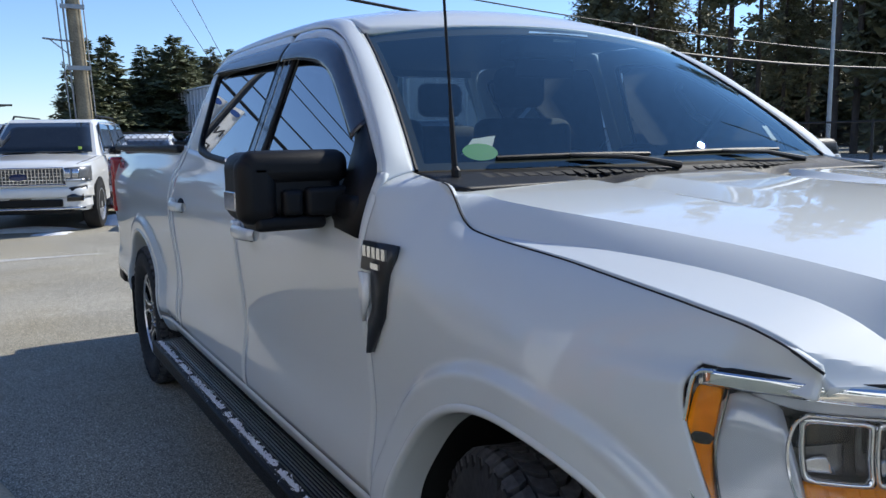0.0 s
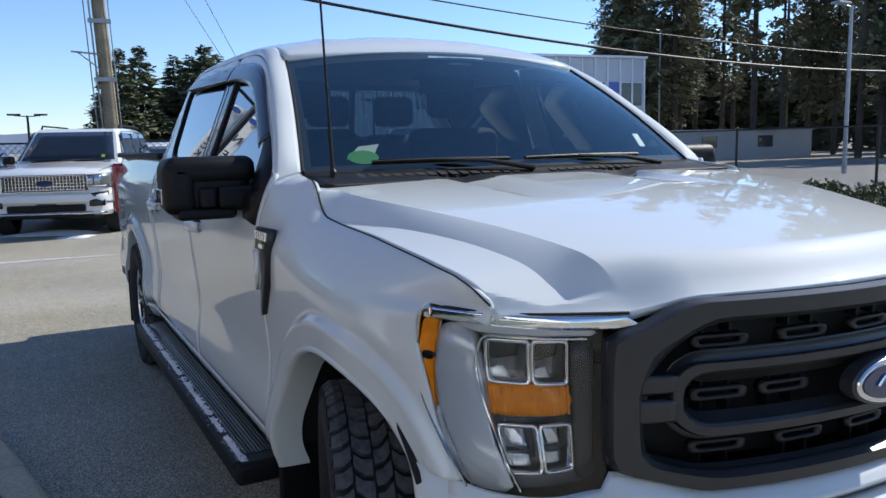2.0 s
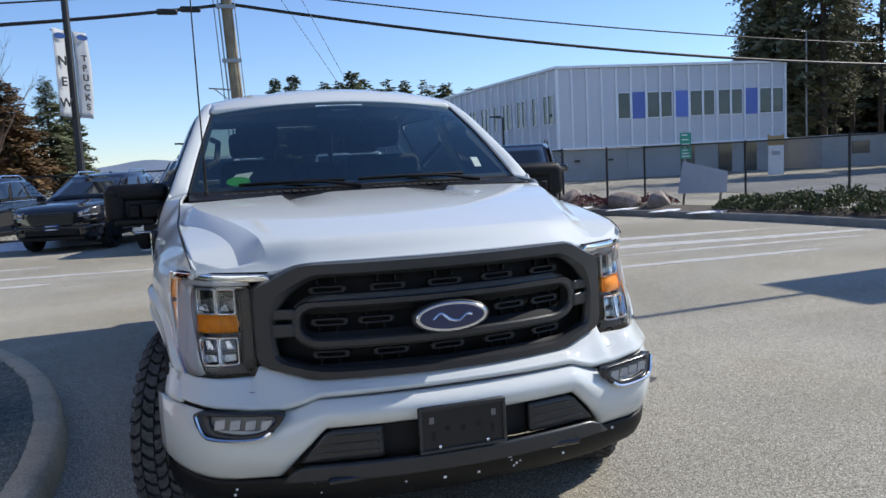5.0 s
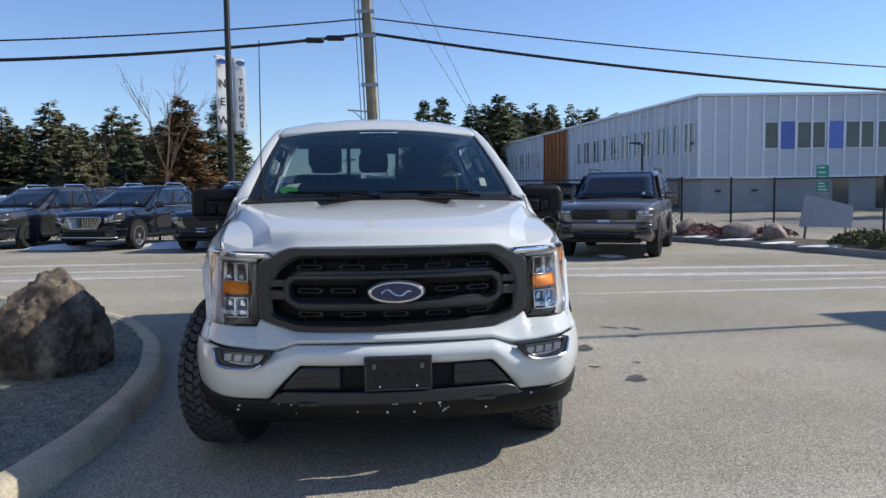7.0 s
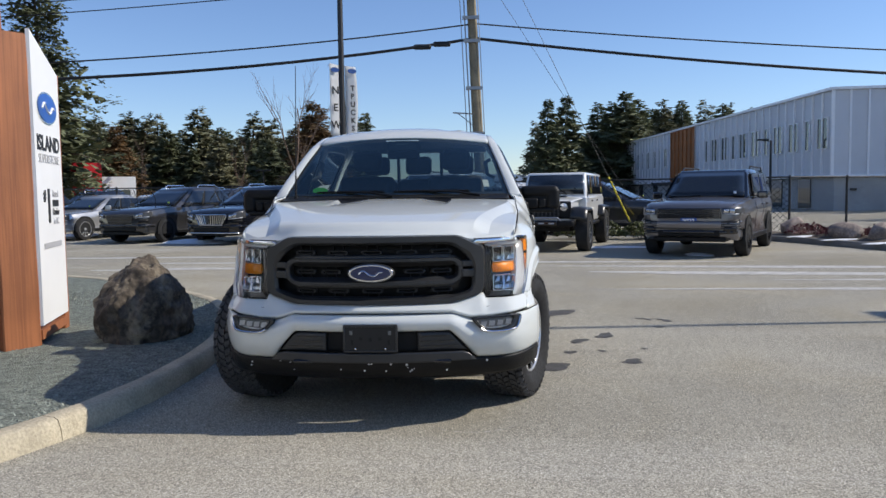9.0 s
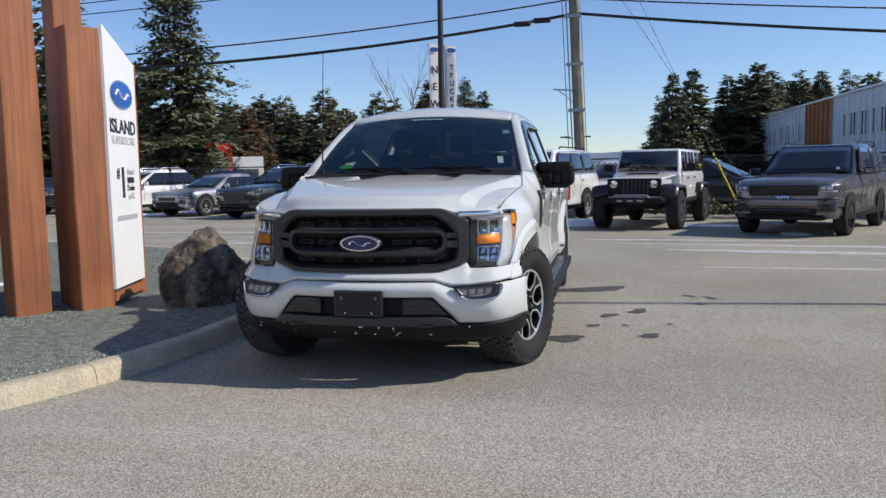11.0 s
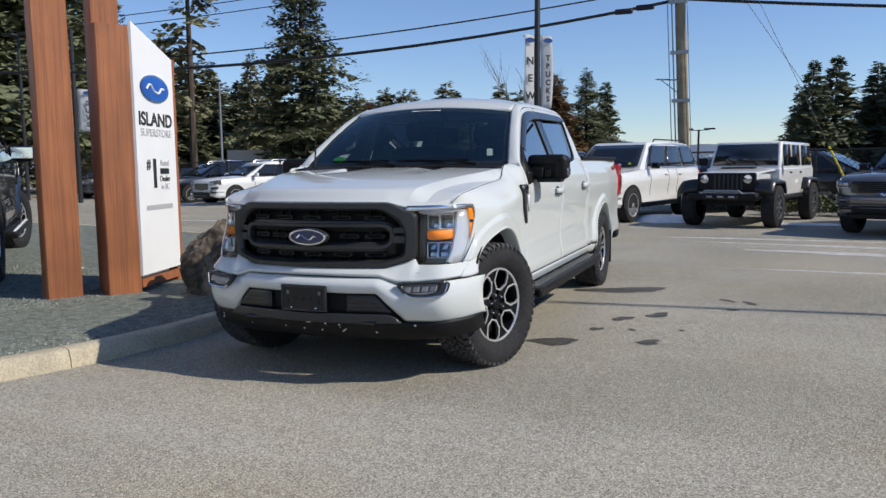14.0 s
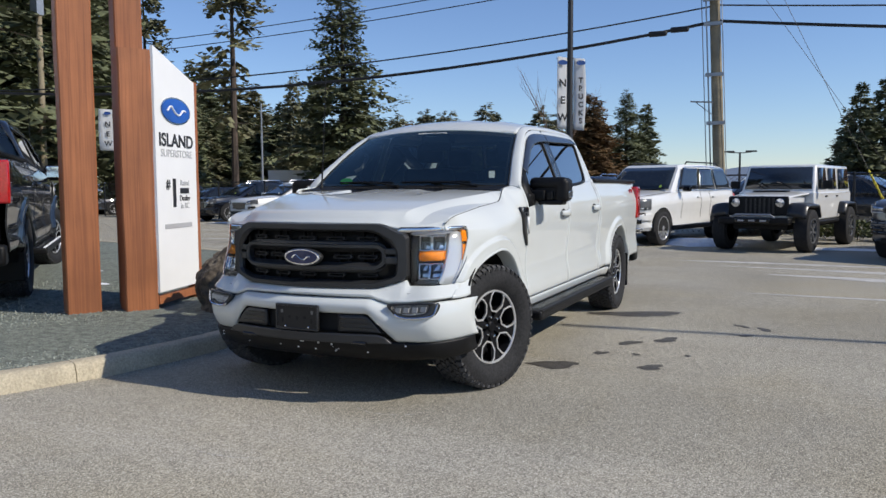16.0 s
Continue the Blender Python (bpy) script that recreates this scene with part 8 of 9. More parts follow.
def roof(root):
    def half(y):
        return float(np.interp(y, [2.1, 2.3, 2.6, 3.3, 3.6, 3.70], [0.688, 0.682, 0.676, 0.676, 0.672, 0.664]))

    def f(u, v):
        t = lerp(-1, 1, u)
        y = lerp(2.055, 3.70, v) + (1 - v) ** 2 * 0.075 * t * t
        crown = float(np.interp(y, [2.055, 2.2, 2.6, 3.2, 3.70], [0.055, 0.066, 0.064, 0.060, 0.052]))
        z = roof_edge(max(2.10, y)) + crown * (1 - abs(t) ** 2.2)
        # two shallow flutes along the roof
        z += 0.006 * ease(0.1, 0.25, v) * (math.exp(-((abs(t) - 0.66) / 0.05) ** 2) - math.exp(-((abs(t) - 0.5) / 0.08) ** 2))
        return (t * half(y), y, z)
    v, fc = grid_mesh(f, 56, 40)
    ob = poly("roof", v, fc, M_PAINT, root, "pale grey cab roof", angle=60)
    thick(ob, 0.03, -1)
    bm = bmesh.new()
    bmesh.ops.create_uvsphere(bm, u_segments=12, v_segments=8, radius=1)
    bmesh.ops.transform(bm, matrix=Matrix.Translation((0, 3.3, 1.925)) @ Matrix.Diagonal((0.02, 0.09, 0.03, 1)), verts=bm.verts)
    part("roof_fin", bm, M_PAINT, root)
    for s in (1, -1):
        # one band: windscreen pillar, roof rail and rear pillar
        door = [(1.536, 1.322), (1.603, 1.395), (1.703, 1.477), (1.85, 1.577), (2.0, 1.677), (2.13, 1.744), (2.27, 1.790), (2.40, 1.808), (2.62, 1.816), (2.9, 1.820), (3.2, 1.823), (3.5, 1.820), (3.625, 1.800), (3.697, 1.738), (3.712, 1.60), (3.722, 1.36)]
        edge = []
        for v in (0, 0.10, 0.25, 0.48, 0.72, 0.93):
            edge.append(Vector(glass_at(1, v)) + Vector((0.004, 0, 0.002)))
        for y in (2.24, 2.40, 2.62, 2.9, 3.2, 3.48, 3.62):
            edge.append(Vector((half(y) - 0.002, y, roof_edge(y) + 0.001)))
        edge += [Vector((0.690, 3.735, 1.775)), Vector((cabin_x(1.6) - 0.022, 3.785, 1.60)), Vector((cabin_x(1.36) - 0.02, 3.795, 1.36))]
        dd = smooth_line([(cabin_x(z) - 0.001, y, z) for y, z in door], 6)
        ee = smooth_line(edge, 6)

        def g(u, v):
            k = round(u * (len(dd) - 1))
            p = dd[k].lerp(ee[k], v)
            # a gentle outward bow
            b = 0.010 * math.sin(math.pi * v) * (1 if u > 0.05 else u * 20)
            return (s * (p.x + b * 0.75), p.y - b * (0.5 if u < 0.4 else 0), p.z + b * 0.6)
        v, fc = grid_mesh(g, len(dd) - 1, 6, s < 0)
        ob = poly("cab_frame", v, fc, M_PAINT, root, "pale grey windscreen pillar and roof rail", angle=60)
        me = ob.data
        bm = bmesh.new()
        bm.from_mesh(me)
        bmesh.ops.recalc_face_normals(bm, faces=bm.faces)
        if sum(f.normal.x for f in bm.faces) * s < 0:
            bmesh.ops.reverse_faces(bm, faces=bm.faces)
        bm.to_mesh(me)
        bm.free()
        thick(ob, 0.012, -1)


def glass_at(t, v):
    """A point of the windscreen: t from -1 to 1 across, v from its foot to the roof."""
    x = t * lerp(0.832, 0.684, v)
    y0, z0 = 1.455 + 0.125 * x * x, 1.345
    y1, z1 = 2.055 + 0.16 * x * x, 1.806 - 0.108 * x * x
    bow = 0.018 * math.sin(math.pi * v)
    return (x, lerp(y0, y1, v) - bow, lerp(z0, z1, v) + bow)


def windscreen(root):
    def f(u, v):
        return glass_at(lerp(-1, 1, u), v)
    v, fc = grid_mesh(f, 36, 18)
    w = poly("windscreen", v, fc, M_GLASS, root, "clear windscreen reflecting sky", angle=60)
    w.visible_shadow = False
    # black frit band round the glass
    def band(u0, u1, v0, v1, nu, nv):
        def h(u, v):
            p = f(lerp(u0, u1, u), lerp(v0, v1, v))
            return (p[0], p[1] + 0.004, p[2] - 0.006)
        v, fc = grid_mesh(h, nu, nv)
        poly("frit_band", v, fc, M_VOID, w)
    band(0, 1, 0.93, 1.0, 30, 2)
    band(0, 1, 0, 0.05, 30, 2)
    band(0, 0.018, 0.05, 0.93, 2, 14)
    band(0.982, 1, 0.05, 0.93, 2, 14)
    # camera housing behind the glass, mirror
    bm = bmesh.new()
    box(bm, -0.13, 0.13, 2.06, 2.20, 1.70, 1.775)
    bevelled(part("camera_housing", bm, M_DASH, root), 0.02)
    bm = bmesh.new()
    tube(bm, [(0, 2.15, 1.75), (0, 2.10, 1.68)], 0.012, 6)
    box(bm, -0.13, 0.13, 2.08, 2.10, 1.635, 1.70)
    bevelled(part("rear_view_mirror", bm, M_PLASTIC, root), 0.012)
    for (x0, z0, w0, h0) in ((-0.13, 1.762, 0.26, 0.008), (-0.05, 1.735, 0.10, 0.008)):
        bm = bmesh.new()
        box(bm, x0, x0 + w0, 0, 0.002, 0, h0, Matrix.Translation((0, 1.935 + (z0 - 1.70) * 1.2, z0 + 0.012)))
        part("rain_sensor_mark", bm, M_LAMP, root, smooth=False)
    for s in (1, -1):
        # black edge moulding
        bm = bmesh.new()
        tube(bm, [f(0.5 + s * 0.5, k / 12) for k in range(13)], 0.006, 6)
        part("glass_moulding", bm, M_PLASTIC, root)
    # cowl grille, dipping into two troughs of the hood
    def c(u, v):
        x = lerp(-0.832, 0.832, u)
        y0, y1 = hood_rear(x) - 0.02, 1.457 + 0.125 * x * x
        dip = math.exp(-((abs(x) - 0.345) / 0.07) ** 2)
        z0 = 1.312 - 0.022 * dip
        return (x, lerp(y0, y1, v), lerp(z0, 1.342, v) - 0.006 * math.sin(math.pi * v))
    v, fc = grid_mesh(c, 60, 6)
    cw = thick(poly("cowl", v, fc, M_PLASTIC, root, "black plastic cowl"), 0.01, -1)
    for k in range(34):
        x = lerp(-0.66, 0.66, k / 33)
        if abs(x + 0.02) < 0.05:
            continue
        y = 1.435 + 0.09 * x * x
        bm = bmesh.new()
        box(bm, -0.013, 0.013, -0.022, 0.022, 0.0, 0.005, Matrix.Translation((x, y, 1.327)) @ Matrix.Rotation(radians(14), 4, "X"))
        part("cowl_slot", bm, M_VOID, cw, smooth=False)
    # wipers
    for s, x0, x1 in ((1, 0.62, -0.02), (-1, -0.02, -0.60)):
        wp = new("wiper")
        wp.parent = root
        bm = bmesh.new()
        ya, yb = 1.425 + 0.12 * x0 * x0, 1.485 + 0.125 * x1 * x1
        tube(bm, [(x0, ya, 1.338), (lerp(x0, x1, 0.3), lerp(ya, yb, 0.3) - 0.006, 1.366), (lerp(x0, x1, 0.62), lerp(ya, yb, 0.62), 1.374)], [0.011, 0.007, 0.005], 8)
        part("arm", bm, M_PLASTIC, wp)
        bm = bmesh.new()
        pts = []
        for k in range(9):
            x = lerp(lerp(x0, x1, 0.12), x1, k / 8)
            pts.append((x, 1.482 + 0.125 * x * x - 0.004, 1.372 + 0.003 * math.sin(math.pi * k / 8)))
        tube(bm, pts, 0.006, 6)
        part("blade", bm, M_PLASTIC, wp)
    # whip aerial on the passenger's wing
    bm = bmesh.new()
    tube(bm, [(-0.752, 1.482, 1.315), (-0.752, 1.482, 1.345), (-0.752, 1.487, 1.355), (-0.752, 1.502, 1.50)], [0.014, 0.012, 0.008, 0.006], 8)
    tube(bm, [(-0.752, 1.502, 1.50), (-0.752, 1.58, 2.32)], [0.0042, 0.003], 6)
    part("aerial", bm, M_PLASTIC, root, "thin black whip aerial")
    # decals inside the glass
    bm = bmesh.new()
    prism(bm, [(0.057 * math.cos(t), 0.028 * math.sin(t)) for t in (2 * math.pi * k / 24 for k in range(24))], 0.002, Matrix.Translation((-0.595, 1.61, 1.386)) @ Matrix.Rotation(radians(55), 4, "X"))
    part("oval_decal", bm, M_GREEN, root, "green oval parking decal", smooth=False)
    bm = bmesh.new()
    prism(bm, [(-0.065, -0.03), (0.03, -0.03), (0.07, 0.030), (-0.01, 0.02)], 0.002, Matrix.Translation((-0.59, 1.63, 1.405)) @ Matrix.Rotation(radians(55), 4, "X"))
    part("paper_slip", bm, M_WHITE, root, smooth=False)
    bm = bmesh.new()
    prism(bm, [(-0.022, -0.032), (0.022, -0.032), (0.022, 0.032), (-0.022, 0.032)], 0.002, Matrix.Translation((0.665, 1.645, 1.425)) @ Matrix.Rotation(radians(18), 4, "Z") @ Matrix.Rotation(radians(54), 4, "X"))
    part("service_sticker", bm, M_WHITE, root, smooth=False)


def seat(root, x, y, w=0.50, rest=True, z=0.95):
    s = new("seat")
    s.parent = root
    for name, r, bev in (("cushion", (x - w / 2, x + w / 2, y - 0.5, y, z - 0.15, z + 0.02), 0.06), ("backrest", (x - w / 2, x + w / 2, y - 0.04, y + 0.12, z, z + 0.56), 0.06), ("headrest", (x - 0.13, x + 0.13, y + 0.02, y + 0.12, z + 0.61, z + 0.79), 0.045)):
        bm = bmesh.new()
        box(bm, *r)
        bevelled(part(name, bm, M_SEAT, s), bev, 4)
    return s


def interior(root):
    for x in (-0.40, 0.40):
        seat(root, x, 2.72)
    for x in (-0.42, 0.0, 0.42):
        seat(root, x, 3.48, 0.42, z=0.93)
    bm = bmesh.new()
    box(bm, -0.84, 0.84, 1.62, 3.62, 0.50, 0.56)
    part("cab_floor", bm, M_DASH, root, smooth=False)
    def f(u, v):
        x = lerp(-0.80, 0.80, u)
        y = lerp(1.50 + 0.11 * x * x, 1.95, v)
        return (x, y, 1.318 + 0.02 * math.sin(math.pi * v) - 0.16 * ease(0.75, 1.0, v))
    v, fc = grid_mesh(f, 20, 12)
    d = thick(poly("dashboard", v, fc, M_DASH, root), 0.03, -1)
    bm = bmesh.new()
    box(bm, -0.80, 0.80, 1.86, 1.94, 0.75, 1.20)
    part("dash_front", bm, M_DASH, root)
    bm = bmesh.new()
    n = 28
    c = Vector((0.40, 2.10, 1.22))
    tilt = Matrix.Rotation(radians(-62), 3, "X")
    ringp = [c + tilt @ Vector((0.185 * math.cos(2 * math.pi * k / n), 0.185 * math.sin(2 * math.pi * k / n), 0)) for k in range(n + 1)]
    tube(bm, ringp, 0.016, 8, caps=False)
    for a in (0.1, math.pi - 0.1, -math.pi / 2):
        tube(bm, [c, c + tilt @ Vector((0.18 * math.cos(a), 0.18 * math.sin(a), 0))], 0.018, 6)
    tube(bm, [c, c + Vector((0, -0.25, -0.10))], 0.03, 8)
    part("steering_wheel", bm, M_PLASTIC, root)
    # rear wall of the cab with its window
    for name, r in (("rear_wall", (-0.86, 0.86, 3.70, 3.76, 0.55, 1.36)), ("rear_header", (-0.67, 0.67, 3.62, 3.70, 1.76, 1.82))):
        bm = bmesh.new()
        box(bm, *r)
        part(name, bm, M_PAINT, root)
    bm = bmesh.new()
    q = [bm.verts.new(p) for p in ((-0.86, 3.77, 1.36), (0.86, 3.77, 1.36), (0.68, 3.69, 1.80), (-0.68, 3.69, 1.80))]
    bm.faces.new(q)
    w = part("rear_window", bm, glass("privacy_glass", (0.40, 0.44, 0.46), 0.03), root, "tinted rear window")
    w.visible_shadow = False
    for s in (-1, 1):
        bm = bmesh.new()
        tube(bm, [(s * 0.22, 3.76, 1.37), (s * 0.22, 3.69, 1.79)], 0.018, 6)
        part("slider_bar", bm, M_PLASTIC, w)
    bm = bmesh.new()
    box(bm, -0.64, 0.64, 2.25, 3.6, 1.792, 1.806)
    part("headliner", bm, M_LAMPGREY, root, smooth=False)
    for s in (-1, 1):
        bm = bmesh.new()
        tube(bm, [(s * 0.70, 2.10, 1.62), (s * 0.665, 2.08, 1.60), (s * 0.68, 2.0, 1.50), (s * 0.735, 1.98, 1.47)], 0.016, 6)
        part("grab_handle", bm, M_LAMPGREY, root)


def grille(root):
    N = 96
    OUT = [(-0.505, 1.115), (0.505, 1.115), (0.60, 1.06), (0.652, 1.05), (0.652, 0.772), (0.55, 0.745), (0.475, 0.718), (-0.475, 0.718), (-0.55, 0.745), (-0.652, 0.772), (-0.652, 1.05), (-0.60, 1.06)]
    OPEN = [(-0.445, 1.062), (0.445, 1.062), (0.525, 1.012), (0.578, 0.935), (0.570, 0.80), (0.525, 0.778), (0.44, 0.757), (-0.44, 0.757), (-0.525, 0.778), (-0.570, 0.80), (-0.578, 0.935), (-0.525, 1.012)]
    g = new("grille")
    g.parent = root
    o = outline(OUT, N)
    i = match(o, outline(OPEN, N))
    face_ring("surround", g, o, i, M_TRIM, front_y, 0.012, "satin charcoal grille surround", rows=10, depth=0.05, bow=0.026, flat=True)
    # recessed backing sheet, near-black for the shade inside the grille
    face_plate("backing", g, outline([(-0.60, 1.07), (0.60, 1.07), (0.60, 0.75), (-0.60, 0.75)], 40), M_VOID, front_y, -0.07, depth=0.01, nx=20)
    # inner C-shaped frame
    R0 = [(-0.49, 0.985), (0.49, 0.985), (0.525, 0.955), (0.525, 0.865), (0.47, 0.828), (-0.47, 0.828), (-0.525, 0.865), (-0.525, 0.955)]
    R1 = [(-0.465, 0.958), (0.465, 0.958), (0.495, 0.935), (0.495, 0.882), (0.455, 0.856), (-0.455, 0.856), (-0.495, 0.882), (-0.495, 0.935)]
    o = outline(R0, N)
    i = match(o, outline(R1, N))
    face_ring("inner_frame", g, o, i, M_TRIM, front_y, 0.012, rows=10, depth=0.05, bow=0.010, flat=True)
    # side bars to the lamps
    for s in (-1, 1):
        for z0, z1 in ((0.925, 0.965), (0.865, 0.915)):
            face_plate("side_bar", g, [(s * 0.515, z0 + 0.004), (s * 0.648, z0), (s * 0.648, z1), (s * 0.515, z1 - 0.004)], M_TRIM, front_y, 0.024, depth=0.03, nx=8)
        face_plate("side_slot", g, [(s * 0.575, 0.918), (s * 0.650, 0.914), (s * 0.650, 0.924), (s * 0.575, 0.926)], M_VOID, front_y, 0.026, depth=0.004, nx=6)
        for z0, z1 in ((0.972, 1.038), (0.79, 0.858)):
            face_plate("side_panel", g, [(s * 0.595, z0), (s * 0.649, z0), (s * 0.649, z1), (s * 0.595, z1)], M_TRIM, front_y, 0.022, depth=0.02, nx=6)
    # hollow bars floating in the mesh, three rows
    for row, (z, xs) in enumerate(((1.018, (-0.40, -0.20, 0.0, 0.20, 0.40)), (0.907, (-0.40, -0.245, 0.245, 0.40)), (0.795, (-0.40, -0.20, 0.0, 0.20, 0.40)))):
        for x in xs:
            a = [(x - 0.062, z + 0.013), (x + 0.062, z + 0.013), (x + 0.062, z - 0.013), (x - 0.062, z - 0.013)]
            b = [(x - 0.048, z + 0.006), (x + 0.048, z + 0.006), (x + 0.048, z - 0.006), (x - 0.048, z - 0.006)]
            oo = outline(a, 24)
            ii = match(oo, outline(b, 24))
            face_ring("mesh_bar", g, oo, ii, M_GRILLEBAR, front_y, -0.014, rows=2, depth=0.022)
            for dx in (-0.03, 0.03):
                for dz in (0.014, -0.044):
                    bm = bmesh.new()
                    yy = front_y(x + dx)
                    box(bm, x + dx - 0.003, x + dx + 0.003, yy + 0.026, yy + 0.055, z + dz, z + dz + 0.03)
                    part("mesh_rib", bm, M_PLASTIC, g, smooth=False)
    # oval badge, with a plain flourish on blue
    bd = new("badge")
    bd.parent = g
    def oval(name, a, b, y0, d, material):
        bm = bmesh.new()
        pts = [(a * math.cos(t), b * math.sin(t)) for t in (2 * math.pi * k / 48 for k in range(48))]
        prism(bm, pts, d, Matrix.Translation((0, y0, 0.905)) @ Matrix.Rotation(radians(90), 4, "X"))
        return bevelled(part(name, bm, material, bd, angle=60), 0.004, 2)
    oval("badge_base", 0.136, 0.056, 0.150, 0.035, M_TRIM)
    oval("badge_rim", 0.128, 0.0505, 0.117, 0.008, M_SILVER)
    oval("badge_field", 0.115, 0.041, 0.110, 0.0035, M_BADGEBLUE)
    script_mark(Matrix.Translation((0, 0.105, 0.905)) @ Matrix.Rotation(radians(90), 4, "X"), 0.165, bd, M_SILVER)


def headlamp(root, s):
    h = new("headlamp")
    h.parent = root

    def P(pts):
        return [(s * x, z) for x, z in pts]

    def plate(name, pts, material, lift, label="", depth=0.02, nx=12, bulge=0.0, n=44):
        return face_plate(name, h, outline(P(pts), n), material, lamp_y, lift, label, depth, nx, bulge)
    plate("housing", [(0.644, 1.075), (0.902, 1.082), (0.911, 1.03), (0.914, 0.90), (0.884, 0.738), (0.644, 0.732)], M_LAMPCAVE, -0.055, nx=24, n=60)
    # chrome brow that runs into the grille
    face_plate("brow", h, P([(0.572, 1.060), (0.62, 1.057), (0.70, 1.059), (0.906, 1.068), (0.906, 1.089), (0.70, 1.086), (0.605, 1.084)]), M_CHROME, lamp_y, 0.010, "bright chrome brow", depth=0.03, nx=30, bulge=0.004)
    face_plate("brow_gap", h, P([(0.59, 1.084), (0.70, 1.086), (0.890, 1.089), (0.888, 1.092), (0.70, 1.090), (0.59, 1.089)]), M_VOID, lamp_y, -0.004, depth=0.02, nx=30)
    # broad pale light guide along the top and down the outer side
    plate("light_guide", [(0.650, 1.043), (0.835, 1.045), (0.872, 1.064), (0.70, 1.062), (0.650, 1.060)], M_DRL, -0.006, depth=0.02, nx=20)
    plate("light_guide", [(0.838, 1.048), (0.882, 1.066), (0.888, 1.02), (0.891, 0.95), (0.894, 0.885), (0.906, 0.872), (0.895, 0.80), (0.879, 0.738), (0.812, 0.738), (0.830, 0.80), (0.842, 0.90), (0.845, 0.98)], M_DRL, -0.006, "pale clear light guide", depth=0.03, nx=18, bulge=0.008)
    # amber marker on the outer edge
    plate("amber_marker", [(0.887, 1.066), (0.904, 1.068), (0.909, 1.02), (0.913, 0.95), (0.909, 0.882), (0.902, 0.882), (0.896, 0.95), (0.891, 1.01)], M_AMBER, 0.002, "amber side marker", depth=0.02, nx=12)
    plate("marker_eye", [(0.893, 0.996), (0.909, 0.996), (0.910, 0.978), (0.894, 0.978)], M_GLOSSBLACK, 0.006, depth=0.006, nx=5, n=20)
    # thin chrome edge round the outer side
    bm = bmesh.new()
    tube(bm, [Vector((s * x, lamp_y(x, z) - 0.008, z)) for x, z in smooth_rim(((0.896, 1.090), (0.908, 1.080), (0.913, 1.02), (0.917, 0.95), (0.914, 0.88), (0.900, 0.80), (0.882, 0.738)))], 0.0035, 6)
    part("edge_trim", bm, M_CHROME, h)
    bm = bmesh.new()
    tube(bm, [Vector((s * x, lamp_y(x, z) - 0.005, z)) for x, z in smooth_rim(((0.884, 1.064), (0.889, 1.01), (0.894, 0.95), (0.897, 0.885), (0.890, 0.81), (0.874, 0.742)))], 0.002, 6)
    part("edge_trim", bm, M_CHROME, h)
    # projector boxes, two over two, with an amber band between
    for zc, hh in ((0.990, 0.046), (0.822, 0.048)):
        for xc in (0.731, 0.796):
            a = P([(xc - 0.032, zc - hh), (xc + 0.032, zc - hh), (xc + 0.032, zc + hh), (xc - 0.032, zc + hh)])
            b = P([(xc - 0.027, zc - hh + 0.006), (xc + 0.027, zc - hh + 0.006), (xc + 0.027, zc + hh - 0.006), (xc - 0.027, zc + hh - 0.006)])
            oo = outline(a, 40, 0.008)
            ii = match(oo, outline(b, 40, 0.006))
            face_ring("projector_frame", h, oo, ii, M_CHROME, lamp_y, -0.008, rows=2, depth=0.035)
            face_plate("projector_back", h, outline(b, 40, 0.004), M_PROJECTOR, lamp_y, -0.045, depth=0.01, nx=6)
            if zc > 0.9:
                face_plate("projector_shade", h, P([(xc - 0.026, zc + 0.010), (xc + 0.026, zc - 0.006), (xc + 0.026, zc + 0.038), (xc - 0.026, zc + 0.038)]), M_GLOSSBLACK, lamp_y, -0.036, depth=0.006, nx=4)
                face_plate("reflector_facet", h, P([(xc - 0.010, zc - 0.036), (xc + 0.022, zc - 0.036), (xc + 0.012, zc - 0.014), (xc - 0.002, zc - 0.012)]), M_LAMP, lamp_y, -0.032, depth=0.006, nx=4)
            else:
                face_plate("projector_shade", h, P([(xc - 0.026, zc - 0.010), (xc + 0.026, zc - 0.010), (xc + 0.026, zc - 0.002), (xc - 0.026, zc - 0.002)]), M_GLOSSBLACK, lamp_y, -0.034, depth=0.006, nx=4)
                face_plate("reflector_facet", h, P([(xc - 0.024, zc - 0.040), (xc + 0.024, zc - 0.040), (xc + 0.024, zc - 0.012), (xc - 0.024, zc - 0.016)]), M_LAMP, lamp_y, -0.038, depth=0.004, nx=4)
                face_plate("reflector_facet", h, P([(xc - 0.020, zc + 0.002), (xc + 0.006, zc + 0.002), (xc + 0.014, zc + 0.034), (xc - 0.004, zc + 0.036)]), M_LAMP, lamp_y, -0.034, depth=0.006, nx=4)
    plate("turn_lamp", [(0.690, 0.882), (0.836, 0.882), (0.836, 0.945), (0.690, 0.945)], M_AMBER, -0.020, "amber turn lamp", nx=12, n=28, bulge=0.016)
    for k in range(9):
        x = 0.698 + 0.0155 * k
        face_plate("turn_lamp_rib", h, P([(x, 0.885), (x + 0.004, 0.885), (x + 0.004, 0.942), (x, 0.942)]), M_AMBER, lamp_y, -0.012, depth=0.006, nx=2)
    plate("lamp_base", [(0.646, 0.738), (0.815, 0.742), (0.82, 0.768), (0.646, 0.768)], M_LAMPDARK, -0.030, nx=8, n=28)
    plate("inner_trim", [(0.646, 0.745), (0.688, 0.745), (0.688, 1.04), (0.646, 1.04)], M_LAMPCAVE, -0.020, nx=4, n=28)
    bm = bmesh.new()
